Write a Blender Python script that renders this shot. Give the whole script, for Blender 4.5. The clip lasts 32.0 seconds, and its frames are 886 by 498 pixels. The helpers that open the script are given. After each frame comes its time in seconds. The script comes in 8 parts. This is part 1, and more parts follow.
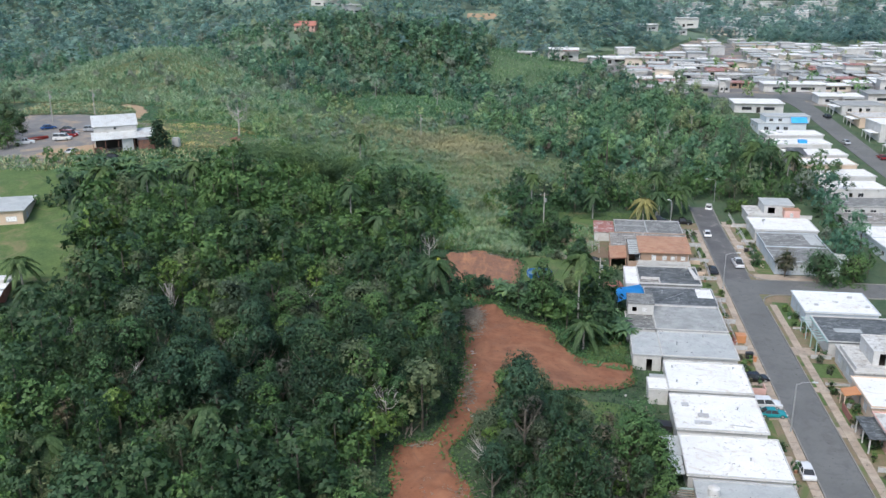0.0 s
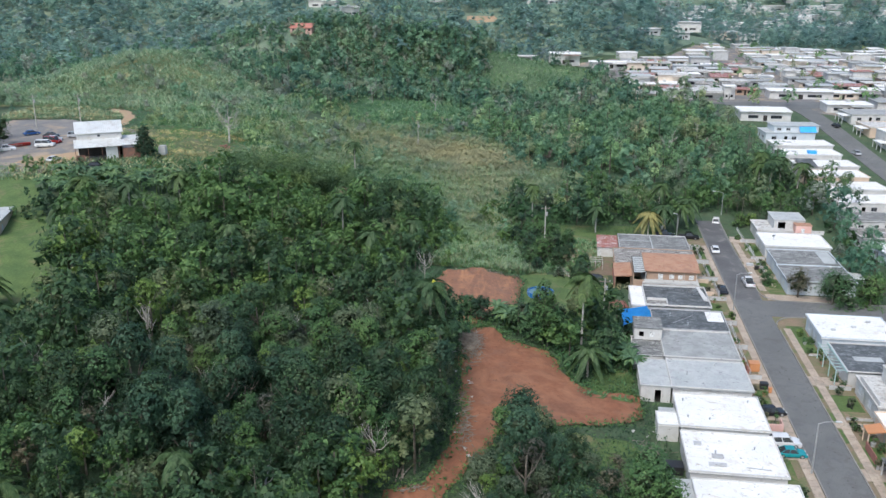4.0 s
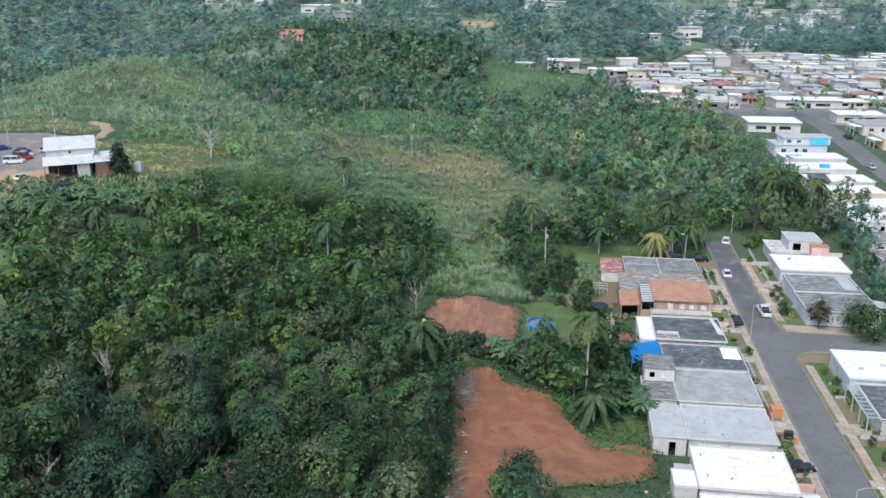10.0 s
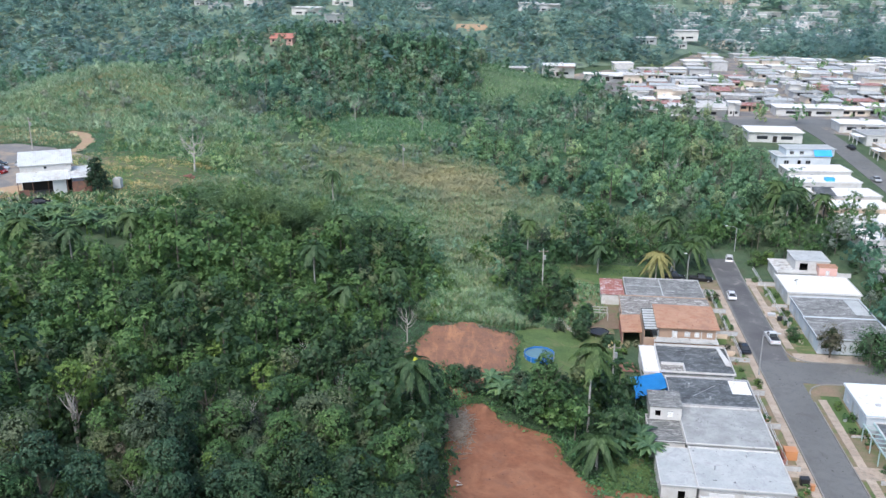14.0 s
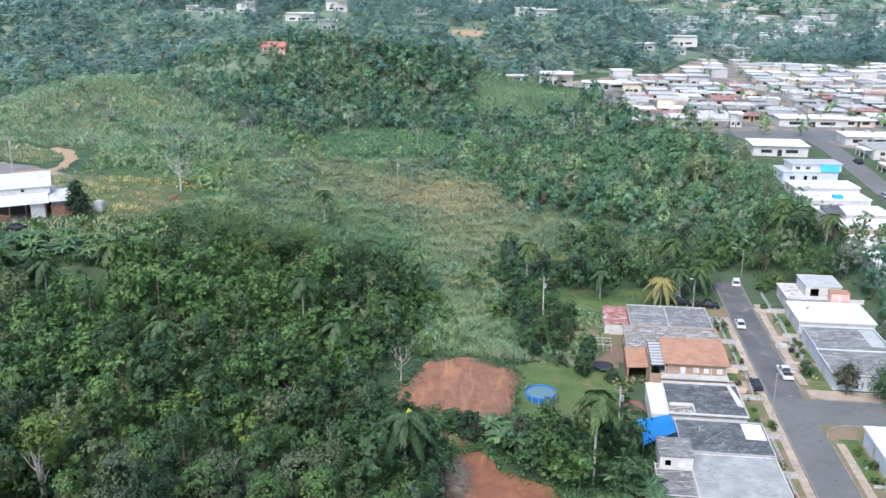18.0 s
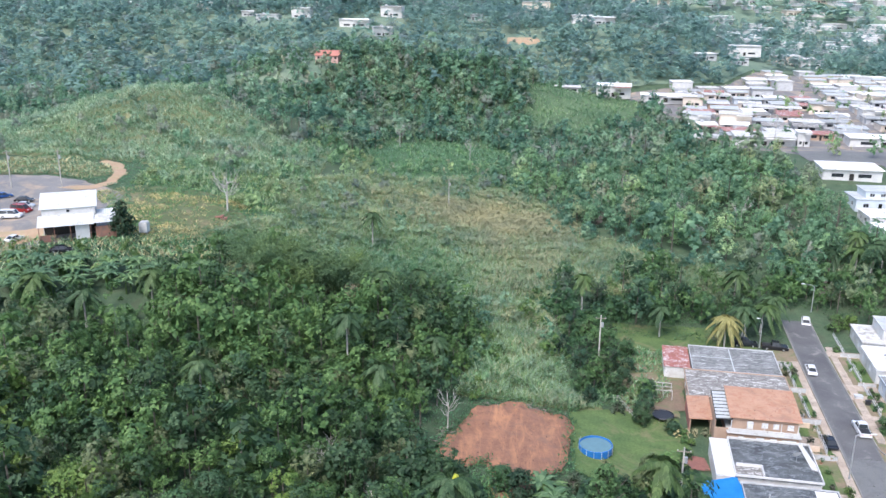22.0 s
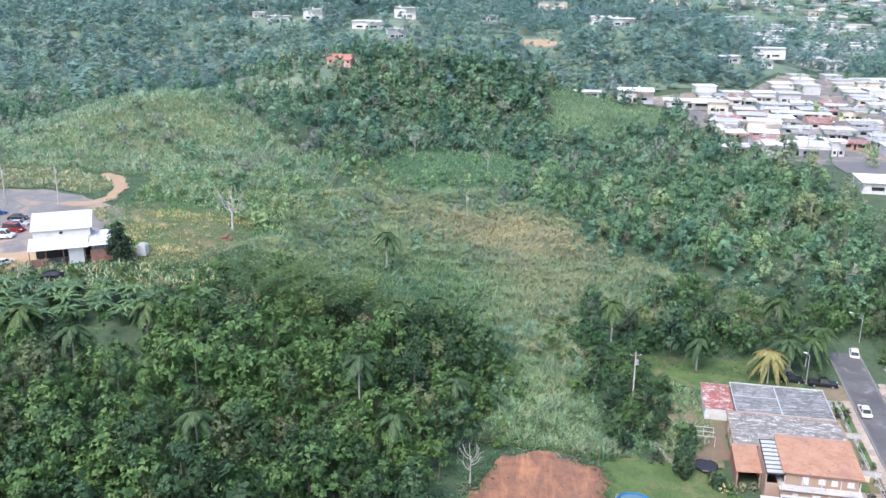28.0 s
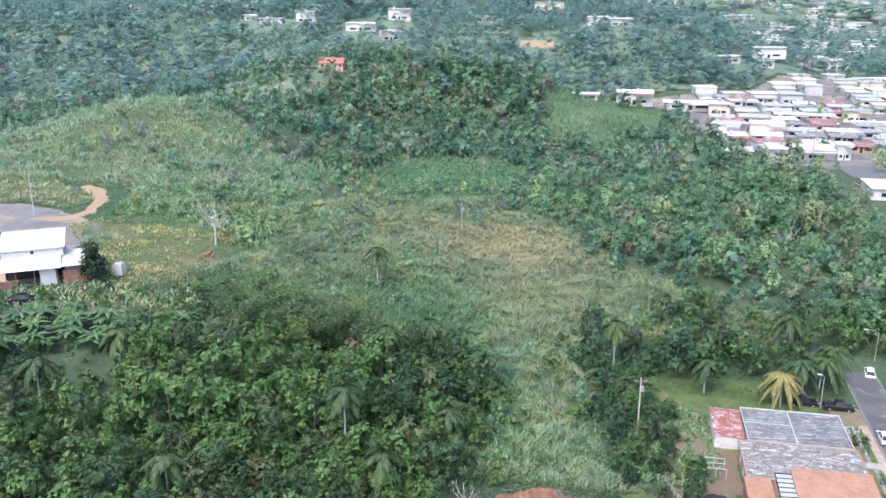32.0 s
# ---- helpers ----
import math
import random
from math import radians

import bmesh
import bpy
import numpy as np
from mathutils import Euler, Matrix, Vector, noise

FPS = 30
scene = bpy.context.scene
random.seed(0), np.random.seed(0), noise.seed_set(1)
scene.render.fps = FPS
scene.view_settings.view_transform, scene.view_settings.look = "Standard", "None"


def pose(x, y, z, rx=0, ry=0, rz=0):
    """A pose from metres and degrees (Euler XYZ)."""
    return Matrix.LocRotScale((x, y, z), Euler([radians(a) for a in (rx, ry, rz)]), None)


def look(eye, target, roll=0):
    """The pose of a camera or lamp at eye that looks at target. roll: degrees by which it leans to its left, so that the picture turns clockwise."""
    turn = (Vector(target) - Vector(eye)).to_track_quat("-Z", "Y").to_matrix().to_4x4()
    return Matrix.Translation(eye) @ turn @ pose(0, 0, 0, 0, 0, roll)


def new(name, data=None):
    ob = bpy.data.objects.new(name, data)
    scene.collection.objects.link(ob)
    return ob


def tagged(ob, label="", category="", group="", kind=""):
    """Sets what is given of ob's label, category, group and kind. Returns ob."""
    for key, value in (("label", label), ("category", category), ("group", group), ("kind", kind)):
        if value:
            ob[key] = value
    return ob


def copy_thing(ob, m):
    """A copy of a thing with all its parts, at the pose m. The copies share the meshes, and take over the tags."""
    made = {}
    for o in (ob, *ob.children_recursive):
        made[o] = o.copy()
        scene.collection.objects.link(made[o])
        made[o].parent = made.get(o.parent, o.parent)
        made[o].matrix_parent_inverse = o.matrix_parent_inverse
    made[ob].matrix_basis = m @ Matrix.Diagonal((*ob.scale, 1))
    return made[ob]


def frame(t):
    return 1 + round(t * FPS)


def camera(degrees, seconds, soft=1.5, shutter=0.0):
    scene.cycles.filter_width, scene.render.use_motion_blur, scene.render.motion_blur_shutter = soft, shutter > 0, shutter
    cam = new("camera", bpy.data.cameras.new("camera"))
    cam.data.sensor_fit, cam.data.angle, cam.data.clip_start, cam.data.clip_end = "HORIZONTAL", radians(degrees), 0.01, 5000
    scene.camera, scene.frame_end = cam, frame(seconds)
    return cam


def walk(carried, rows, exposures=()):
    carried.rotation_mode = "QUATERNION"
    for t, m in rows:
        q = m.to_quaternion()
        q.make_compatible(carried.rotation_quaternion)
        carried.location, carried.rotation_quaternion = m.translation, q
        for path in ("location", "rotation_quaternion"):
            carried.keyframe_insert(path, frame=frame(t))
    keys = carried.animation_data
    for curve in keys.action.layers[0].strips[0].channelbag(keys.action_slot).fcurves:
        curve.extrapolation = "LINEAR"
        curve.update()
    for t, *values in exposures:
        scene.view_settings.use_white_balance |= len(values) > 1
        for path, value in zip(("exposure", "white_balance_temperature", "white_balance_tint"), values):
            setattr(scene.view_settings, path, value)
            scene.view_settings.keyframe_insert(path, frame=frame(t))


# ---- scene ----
cam = camera(54.01, 32.0)
PATH = [
    (0.0, pose(-0.00, -0.00, 64.00, 72.434, 0.438, -0.139)),
    (0.5, pose(0.09, 1.19, 64.05, 72.450, 0.383, -0.132)),
    (1.0, pose(0.18, 2.39, 64.10, 72.458, 0.337, -0.124)),
    (1.5, pose(0.24, 3.61, 64.16, 72.469, 0.283, -0.123)),
    (2.0, pose(0.28, 4.81, 64.22, 72.493, 0.221, -0.125)),
    (2.5, pose(0.29, 5.99, 64.28, 72.493, 0.152, -0.132)),
    (3.0, pose(0.30, 7.24, 64.34, 72.499, 0.121, -0.138)),
    (3.5, pose(0.35, 8.48, 64.39, 72.501, 0.070, -0.140)),
    (5.5, pose(0.76, 13.31, 64.52, 72.550, 0.126, -0.114)),
    (6.0, pose(0.88, 14.52, 64.54, 72.562, 0.159, -0.116)),
    (6.5, pose(1.01, 15.68, 64.57, 72.596, 0.184, -0.132)),
    (7.0, pose(1.12, 16.86, 64.63, 72.618, 0.211, -0.150)),
    (7.5, pose(1.22, 18.07, 64.70, 72.633, 0.198, -0.152)),
    (8.0, pose(1.31, 19.23, 64.77, 72.676, 0.186, -0.162)),
    (8.5, pose(1.36, 20.43, 64.82, 72.709, 0.162, -0.206)),
    (9.0, pose(1.38, 21.62, 64.87, 72.709, 0.152, -0.236)),
    (9.5, pose(1.40, 22.77, 64.93, 72.722, 0.111, -0.265)),
    (10.0, pose(1.42, 23.89, 64.99, 72.726, 0.121, -0.323)),
    (10.5, pose(1.44, 25.08, 65.13, 72.688, 0.091, -0.380)),
    (11.0, pose(1.44, 26.31, 65.32, 72.720, 0.026, -0.445)),
    (11.5, pose(1.42, 27.53, 65.53, 72.700, 0.008, -0.508)),
    (12.0, pose(1.42, 28.67, 65.77, 72.681, 0.020, -0.571)),
    (12.5, pose(1.45, 29.86, 66.06, 72.717, -0.028, -0.620)),
    (13.0, pose(1.45, 31.08, 66.38, 72.693, -0.007, -0.685)),
    (13.5, pose(1.47, 32.27, 66.70, 72.665, -0.021, -0.723)),
    (14.0, pose(1.51, 33.47, 67.03, 72.660, -0.014, -0.769)),
    (14.5, pose(1.56, 34.67, 67.37, 72.659, -0.030, -0.779)),
    (16.5, pose(1.72, 39.53, 68.70, 72.682, 0.037, -0.927)),
    (17.0, pose(1.75, 40.71, 69.06, 72.693, 0.033, -0.961)),
    (17.5, pose(1.77, 41.87, 69.43, 72.714, 0.066, -1.003)),
    (18.0, pose(1.79, 43.04, 69.83, 72.712, 0.058, -1.039)),
    (18.5, pose(1.79, 44.23, 70.26, 72.698, 0.077, -1.074)),
    (19.0, pose(1.78, 45.39, 70.71, 72.684, 0.068, -1.095)),
    (19.5, pose(1.76, 46.52, 71.17, 72.693, 0.050, -1.113)),
    (20.0, pose(1.72, 47.65, 71.64, 72.702, 0.032, -1.102)),
    (20.5, pose(1.67, 48.82, 72.11, 72.718, -0.002, -1.069)),
    (21.0, pose(1.59, 50.02, 72.58, 72.737, -0.062, -0.289)),
    (21.5, pose(1.50, 51.27, 73.05, 72.750, -0.144, 1.273)),
    (22.0, pose(1.35, 52.54, 73.48, 72.754, -0.228, 2.453)),
    (22.5, pose(1.15, 53.75, 73.84, 72.775, -0.280, 2.481)),
    (23.0, pose(0.91, 54.94, 74.12, 72.791, -0.357, 2.544)),
    (23.5, pose(0.66, 56.09, 74.30, 72.787, -0.398, 2.646)),
    (24.0, pose(0.40, 57.22, 74.38, 72.767, -0.452, 2.688)),
    (24.5, pose(0.14, 58.38, 74.42, 72.773, -0.467, 2.874)),
    (25.0, pose(-0.11, 59.57, 74.44, 72.774, -0.459, 2.835)),
    (25.5, pose(-0.33, 60.76, 74.46, 72.786, -0.456, 2.827)),
    (27.5, pose(-0.77, 65.62, 74.65, 72.666, -0.263, 2.828)),
    (28.0, pose(-0.78, 66.89, 74.73, 72.658, -0.157, 3.262)),
    (28.5, pose(-0.75, 68.15, 74.81, 72.645, -0.076, 3.260)),
    (29.0, pose(-0.71, 69.36, 74.88, 72.636, 0.025, 3.218)),
    (29.5, pose(-0.62, 70.55, 74.93, 72.630, 0.108, 3.173)),
    (30.0, pose(-0.53, 71.77, 74.98, 72.641, 0.183, 3.148)),
    (30.5, pose(-0.45, 73.01, 75.03, 72.668, 0.247, 3.128)),
    (31.0, pose(-0.38, 74.24, 75.08, 72.673, 0.260, 3.089)),
    (31.5, pose(-0.30, 75.50, 75.14, 72.663, 0.246, 3.054)),
    (32.0, pose(-0.21, 76.79, 75.21, 72.655, 0.249, 3.030)),
]
walk(cam, PATH, [(0.0, 0.51, 6380, 8.0), (8.0, 0.61, 6300, 8.8), (13.0, 0.70, 6230, 10), (14.5, 0.80, 6225, 10.5), (17.0, 0.93, 6210, 11.5), (20.0, 0.99, 6200, 12.5), (24.0, 1.17, 6180, 14.5), (32.0, 1.18, 6180, 16)])
SKY, SUN = 0.15, 1.6


# ---- light ----
world = bpy.data.worlds.new("hazy_sky")
scene.world = world
world.use_nodes = True
wn = world.node_tree
sky = wn.nodes.new("ShaderNodeTexSky")
sky.sky_type, sky.sun_disc = "NISHITA", False
sky.sun_elevation, sky.sun_rotation = radians(52), radians(205)
sky.air_density, sky.dust_density, sky.ozone_density = 1.0, 2.4, 1.0
wn.links.new(sky.outputs[0], wn.nodes["Background"].inputs[0])
wn.nodes["Background"].inputs[1].default_value = SKY
lamp = bpy.data.lights.new("sun", "SUN")
lamp.energy, lamp.angle, lamp.color = SUN, radians(25), (1.0, 0.965, 0.91)
sun = new("sun", lamp)
sun.matrix_basis = look((0, 0, 300), (0.423 * 185 * 0.6, 0.906 * 185 * 0.6, 300 - 237 * 0.6))


# ---- materials ----
def nodes_of(m):
    m.use_nodes = True
    t = m.node_tree
    return t, t.nodes["Principled BSDF"]


def noise_node(t, scale, detail=4.0, rough=0.55, coord=None, dist=0.0):
    n = t.nodes.new("ShaderNodeTexNoise")
    n.inputs["Scale"].default_value, n.inputs["Detail"].default_value = scale, detail
    n.inputs["Roughness"].default_value, n.inputs["Distortion"].default_value = rough, dist
    if coord is None:
        coord = t.nodes.new("ShaderNodeNewGeometry").outputs["Position"]
    t.links.new(coord, n.inputs["Vector"])
    return n


def ramp_node(t, fac, stops):
    r = t.nodes.new("ShaderNodeValToRGB")
    els = r.color_ramp.elements
    while len(els) < len(stops):
        els.new(0.5)
    for e, (p, c) in zip(els, stops):
        e.position, e.color = p, (*c, 1)
    t.links.new(fac, r.inputs["Fac"])
    return r


def mix_node(t, a, b, fac, mode="MIX"):
    m = t.nodes.new("ShaderNodeMix")
    m.data_type, m.blend_type = "RGBA", mode
    for v, i in ((fac, 0), (a, 6), (b, 7)):
        if isinstance(v, (int, float)):
            m.inputs[i].default_value = v
        elif isinstance(v, tuple):
            m.inputs[i].default_value = (*v, 1)
        else:
            t.links.new(v, m.inputs[i])
    return m.outputs[2]


def surface(name, c1, c2, scale=0.4, rough=0.85, fine=6.0, fine_amount=0.35, bump=0.3, stain=None, stain_scale=0.25, stain_at=0.58, metal=0.0, soft=0.08, vary=0.0, spots=None, streak=None):
    """A weathered surface: two base colours at a broad scale, grain at a fine one, and stains with ragged edges."""
    m = bpy.data.materials.new(name)
    t, p = nodes_of(m)
    broad = noise_node(t, scale, 5)
    col = ramp_node(t, broad.outputs["Fac"], [(0.35, c1), (0.65, c2)]).outputs[0]
    grain = noise_node(t, fine, 6, 0.7)
    grey = ramp_node(t, grain.outputs["Fac"], [(0.3, (1 - fine_amount,) * 3), (0.7, (1, 1, 1))]).outputs[0]
    col = mix_node(t, col, grey, 1.0, "MULTIPLY")
    if stain:
        where = None
        if streak:
            turn = t.nodes.new("ShaderNodeMapping")
            turn.inputs["Rotation"].default_value, turn.inputs["Scale"].default_value = (0, 0, radians(8.5)), (*streak, 1)
            t.links.new(t.nodes.new("ShaderNodeNewGeometry").outputs["Position"], turn.inputs["Vector"])
            where = turn.outputs[0]
        s = noise_node(t, stain_scale, 9, 0.76 if streak else 0.68, where, 0.9 if streak else 0.6)
        f = ramp_node(t, s.outputs["Fac"], [(stain_at - soft, (0, 0, 0)), (stain_at + soft, (1, 1, 1))]).outputs[0]
        col = mix_node(t, col, stain, f)
    if spots:
        s = noise_node(t, 0.32, 8, 0.75, dist=1.2)
        f = ramp_node(t, s.outputs["Fac"], [(0.52, (0, 0, 0)), (0.64, (0.7, 0.7, 0.7))]).outputs[0]
        col = mix_node(t, col, spots, f)
        s = noise_node(t, 2.1, 5, 0.6)
        f = ramp_node(t, s.outputs["Fac"], [(0.66, (0, 0, 0)), (0.69, (1, 1, 1))]).outputs[0]
        col = mix_node(t, col, tuple(v * 0.3 for v in spots), f)
    if vary:
        info = t.nodes.new("ShaderNodeObjectInfo")
        f = ramp_node(t, info.outputs["Random"], [(0.0, (1 - vary,) * 3), (1.0, (1, 1, 1))]).outputs[0]
        col = mix_node(t, col, f, 1.0, "MULTIPLY")
    t.links.new(col, p.inputs["Base Color"])
    p.inputs["Roughness"].default_value, p.inputs["Metallic"].default_value = rough, metal
    if bump:
        b = t.nodes.new("ShaderNodeBump")
        b.inputs["Strength"].default_value, b.inputs["Distance"].default_value = bump, 0.05
        t.links.new(grain.outputs["Fac"], b.inputs["Height"])
        t.links.new(b.outputs[0], p.inputs["Normal"])
    return m


def foliage(name, c1, c2, scale=0.12, rough=0.6, glow=0.25):
    """Leaves: each leaf its own shade, each tree its own cast, with light passing through."""
    m = bpy.data.materials.new(name)
    t, p = nodes_of(m)
    geo = t.nodes.new("ShaderNodeNewGeometry")
    info = t.nodes.new("ShaderNodeObjectInfo")
    col = ramp_node(t, geo.outputs["Random Per Island"], [(0.0, tuple(v * 0.85 for v in c1)), (0.4, c1), (1.0, c2)]).outputs[0]
    broad = noise_node(t, scale, 3, 0.6, geo.outputs["Position"])
    shade = ramp_node(t, broad.outputs["Fac"], [(0.3, (0.68, 0.74, 0.72)), (0.7, (1.22, 1.12, 0.92))]).outputs[0]
    col = mix_node(t, col, shade, 1.0, "MULTIPLY")
    tint = ramp_node(t, info.outputs["Random"], [(0.0, (0.72, 0.8, 0.85)), (0.5, (1, 1, 1)), (1.0, (1.18, 1.12, 0.88))]).outputs[0]
    col = mix_node(t, col, tint, 1.0, "MULTIPLY")
    t.links.new(col, p.inputs["Base Color"])
    p.inputs["Roughness"].default_value = rough
    p.inputs["Specular IOR Level"].default_value = 0.35
    tr = t.nodes.new("ShaderNodeBsdfTranslucent")
    t.links.new(col, tr.inputs["Color"])
    mx = t.nodes.new("ShaderNodeMixShader")
    mx.inputs[0].default_value = glow
    t.links.new(p.outputs[0], mx.inputs[1])
    t.links.new(tr.outputs[0], mx.inputs[2])
    t.links.new(mx.outputs[0], t.nodes["Material Output"].inputs["Surface"])
    return m


def plain(name, c, rough=0.6, metal=0.0, vary=0.12):
    return surface(name, c, tuple(v * 0.9 for v in c), 0.8, rough, 9.0, vary, 0.0, metal=metal)


LEAF = [foliage("leaf_dark", (0.027, 0.068, 0.039), (0.061, 0.121, 0.068)),
        foliage("leaf_mid", (0.063, 0.144, 0.062), (0.129, 0.234, 0.102)),
        foliage("leaf_light", (0.095, 0.180, 0.057), (0.173, 0.274, 0.097)),
        foliage("leaf_blue", (0.041, 0.097, 0.060), (0.081, 0.157, 0.096)),
        foliage("leaf_olive", (0.091, 0.133, 0.085), (0.160, 0.206, 0.139)),
        foliage("leaf_brown", (0.109, 0.111, 0.096), (0.179, 0.169, 0.153))]
# Shrub greens lightened and made more translucent to imitate haze over distance.
HAZED_SHRUB = [foliage("hazed_shrub_dark", (0.127, 0.258, 0.194), (0.228, 0.399, 0.307), 0.1, 0.75, 0.5),
         foliage("hazed_shrub_mid", (0.186, 0.344, 0.229), (0.310, 0.511, 0.356), 0.1, 0.75, 0.5),
         foliage("hazed_shrub_pale", (0.304, 0.460, 0.323), (0.456, 0.634, 0.471), 0.1, 0.75, 0.5),
         foliage("hazed_shrub_olive", (0.254, 0.344, 0.244), (0.386, 0.484, 0.364), 0.1, 0.75, 0.5),
         foliage("hazed_shrub_grey", (0.304, 0.347, 0.307), (0.427, 0.473, 0.434), 0.1, 0.75, 0.5)]
BAMBOO = foliage("bamboo_leaf", (0.11, 0.19, 0.09), (0.19, 0.29, 0.14))
# Leaf colours paled toward blue-grey: haze on the far hills put into colour.
HAZED_FAR_LEAF = [foliage("hazed_hill_leaf_dark", (0.283, 0.442, 0.443), (0.362, 0.533, 0.520), 0.03, 0.85, 0.6),
            foliage("hazed_hill_leaf_mid", (0.350, 0.522, 0.495), (0.430, 0.612, 0.560), 0.03, 0.85, 0.6),
            foliage("hazed_hill_leaf_grey", (0.419, 0.499, 0.520), (0.487, 0.579, 0.598), 0.03, 0.85, 0.6)]
REED = [foliage("reed_green", (0.228, 0.348, 0.158), (0.372, 0.504, 0.249), 0.08),
        foliage("reed_pale", (0.331, 0.452, 0.304), (0.502, 0.624, 0.449), 0.08),
        foliage("reed_straw", (0.472, 0.433, 0.267), (0.665, 0.612, 0.409), 0.08),
        foliage("creeper", (0.100, 0.242, 0.112), (0.180, 0.352, 0.176), 0.08)]
# Reed greens shifted pale and bluish to imitate haze on the hill; straw unchanged.
HILL_REED = [foliage("hazed_grass_green", (0.2, 0.325, 0.215), (0.32, 0.465, 0.32), 0.06), foliage("hazed_grass_silver", (0.33, 0.455, 0.35), (0.47, 0.59, 0.47), 0.06), REED[2], foliage("hazed_creeper", (0.125, 0.26, 0.155), (0.21, 0.37, 0.22), 0.06)]
PALM = foliage("palm_leaf", (0.052, 0.105, 0.045), (0.105, 0.175, 0.08))
PALM_YELLOW = foliage("palm_leaf_yellow", (0.24, 0.235, 0.095), (0.38, 0.36, 0.16))
BANANA = foliage("banana_leaf", (0.085, 0.17, 0.085), (0.17, 0.275, 0.155))
# Near-black green that paints the inner shade of a crown into its heart.
HEART_SHADE = foliage("shaded_crown_heart", (0.028, 0.05, 0.024), (0.05, 0.075, 0.038))
BARK = surface("bark", (0.1, 0.085, 0.065), (0.2, 0.18, 0.15), 1.5, 0.9, 14, 0.4)
PALE_BARK = surface("pale_bark", (0.38, 0.36, 0.33), (0.55, 0.53, 0.49), 1.0, 0.85, 10, 0.3)
SOIL = surface("woodland_floor", (0.055, 0.105, 0.052), (0.1, 0.155, 0.08), 0.3, 0.95, 3, 0.5, 0.5, stain=(0.06, 0.08, 0.042), stain_scale=0.3)
# Far ground paled for haze, lifting the dark gaps between hill trees.
FAR_SOIL = surface("hazed_slope_ground", (0.13, 0.2, 0.14), (0.18, 0.26, 0.18), 0.05, 0.95, 1.2, 0.4, 0.3, stain=(0.2, 0.24, 0.16), stain_scale=0.04)
LAWN = surface("lawn", (0.085, 0.15, 0.045), (0.13, 0.2, 0.06), 0.3, 0.95, 2.5, 0.5, 0.5, stain=(0.2, 0.17, 0.09), stain_scale=0.12, stain_at=0.62)
DRY = surface("dry_grass", (0.16, 0.16, 0.075), (0.11, 0.145, 0.06), 0.12, 0.95, 5, 0.4, 0.5, stain=(0.21, 0.17, 0.1), stain_scale=0.15)
DIRT = surface("red_earth", (0.275, 0.112, 0.058), (0.215, 0.095, 0.054), 0.16, 0.95, 1.2, 0.3, 0.4, stain=(0.33, 0.155, 0.085), stain_scale=0.2, soft=0.14, spots=(0.2, 0.1, 0.065))
DIRT_DARK = surface("brown_earth", (0.235, 0.118, 0.075), (0.3, 0.15, 0.092), 0.25, 0.95, 1.4, 0.35, 0.6, stain=(0.4, 0.195, 0.1), stain_scale=0.3, stain_at=0.57, soft=0.1, spots=(0.18, 0.105, 0.075), streak=(1.7, 0.35))
TRACK = surface("tan_earth_track", (0.4, 0.27, 0.17), (0.46, 0.33, 0.22), 0.3, 0.95, 3, 0.3, 0.4, stain=(0.3, 0.25, 0.13), stain_scale=0.3)
YARD = surface("yard_gravel", (0.17, 0.17, 0.17), (0.24, 0.23, 0.22), 0.15, 0.95, 4, 0.3, 0.4, stain=(0.36, 0.28, 0.2), stain_scale=0.1)
ASPHALT = surface("asphalt", (0.145, 0.15, 0.147), (0.18, 0.185, 0.18), 0.12, 0.88, 12, 0.25, 0.2, stain=(0.115, 0.118, 0.124), stain_scale=0.44, stain_at=0.6, spots=(0.11, 0.108, 0.105))
ASPHALT_OLD = surface("old_asphalt", (0.1, 0.1, 0.105), (0.15, 0.15, 0.15), 0.15, 0.88, 12, 0.3, 0.2, stain=(0.22, 0.21, 0.2), stain_scale=0.3, stain_at=0.63)
CONCRETE = surface("concrete", (0.46, 0.37, 0.29), (0.56, 0.47, 0.38), 0.4, 0.9, 7, 0.25, 0.2, stain=(0.3, 0.26, 0.21), stain_scale=1.32, vary=0.18, spots=(0.33, 0.29, 0.24))
KERB = surface("kerb_concrete", (0.28, 0.27, 0.255), (0.36, 0.35, 0.325), 0.5, 0.9, 8, 0.3, 0.2, stain=(0.22, 0.21, 0.2), stain_scale=0.7, vary=0.15)
EARTH = surface("bare_yard", (0.3, 0.22, 0.15), (0.22, 0.19, 0.12), 0.3, 0.95, 4, 0.4, 0.4, stain=(0.12, 0.15, 0.06), stain_scale=0.25, stain_at=0.54)
ROOF_WHITE = surface("white_roof_coat", (0.83, 0.835, 0.83), (0.75, 0.755, 0.75), 0.25, 0.7, 5, 0.1, 0.1, stain=(0.4, 0.37, 0.32), stain_scale=1.1, stain_at=0.635, soft=0.05, spots=(0.56, 0.5, 0.42))
ROOF_WORN = surface("worn_white_roof", (0.68, 0.68, 0.66), (0.56, 0.56, 0.545), 0.3, 0.8, 5, 0.2, 0.2, stain=(0.27, 0.26, 0.24), stain_scale=1.10, stain_at=0.56, soft=0.080, spots=(0.36, 0.32, 0.27))
ROOF_GREY = surface("grey_roof", (0.3, 0.318, 0.31), (0.41, 0.428, 0.418), 0.35, 0.8, 4, 0.2, 0.2, stain=(0.27, 0.275, 0.28), stain_scale=0.88, stain_at=0.56, soft=0.096, spots=(0.2, 0.2, 0.2))
ROOF_PALE = surface("pale_grey_roof", (0.41, 0.44, 0.44), (0.5, 0.525, 0.52), 0.35, 0.75, 4, 0.18, 0.2, stain=(0.36, 0.36, 0.37), stain_scale=1.10, stain_at=0.6, soft=0.080, spots=(0.3, 0.31, 0.33))
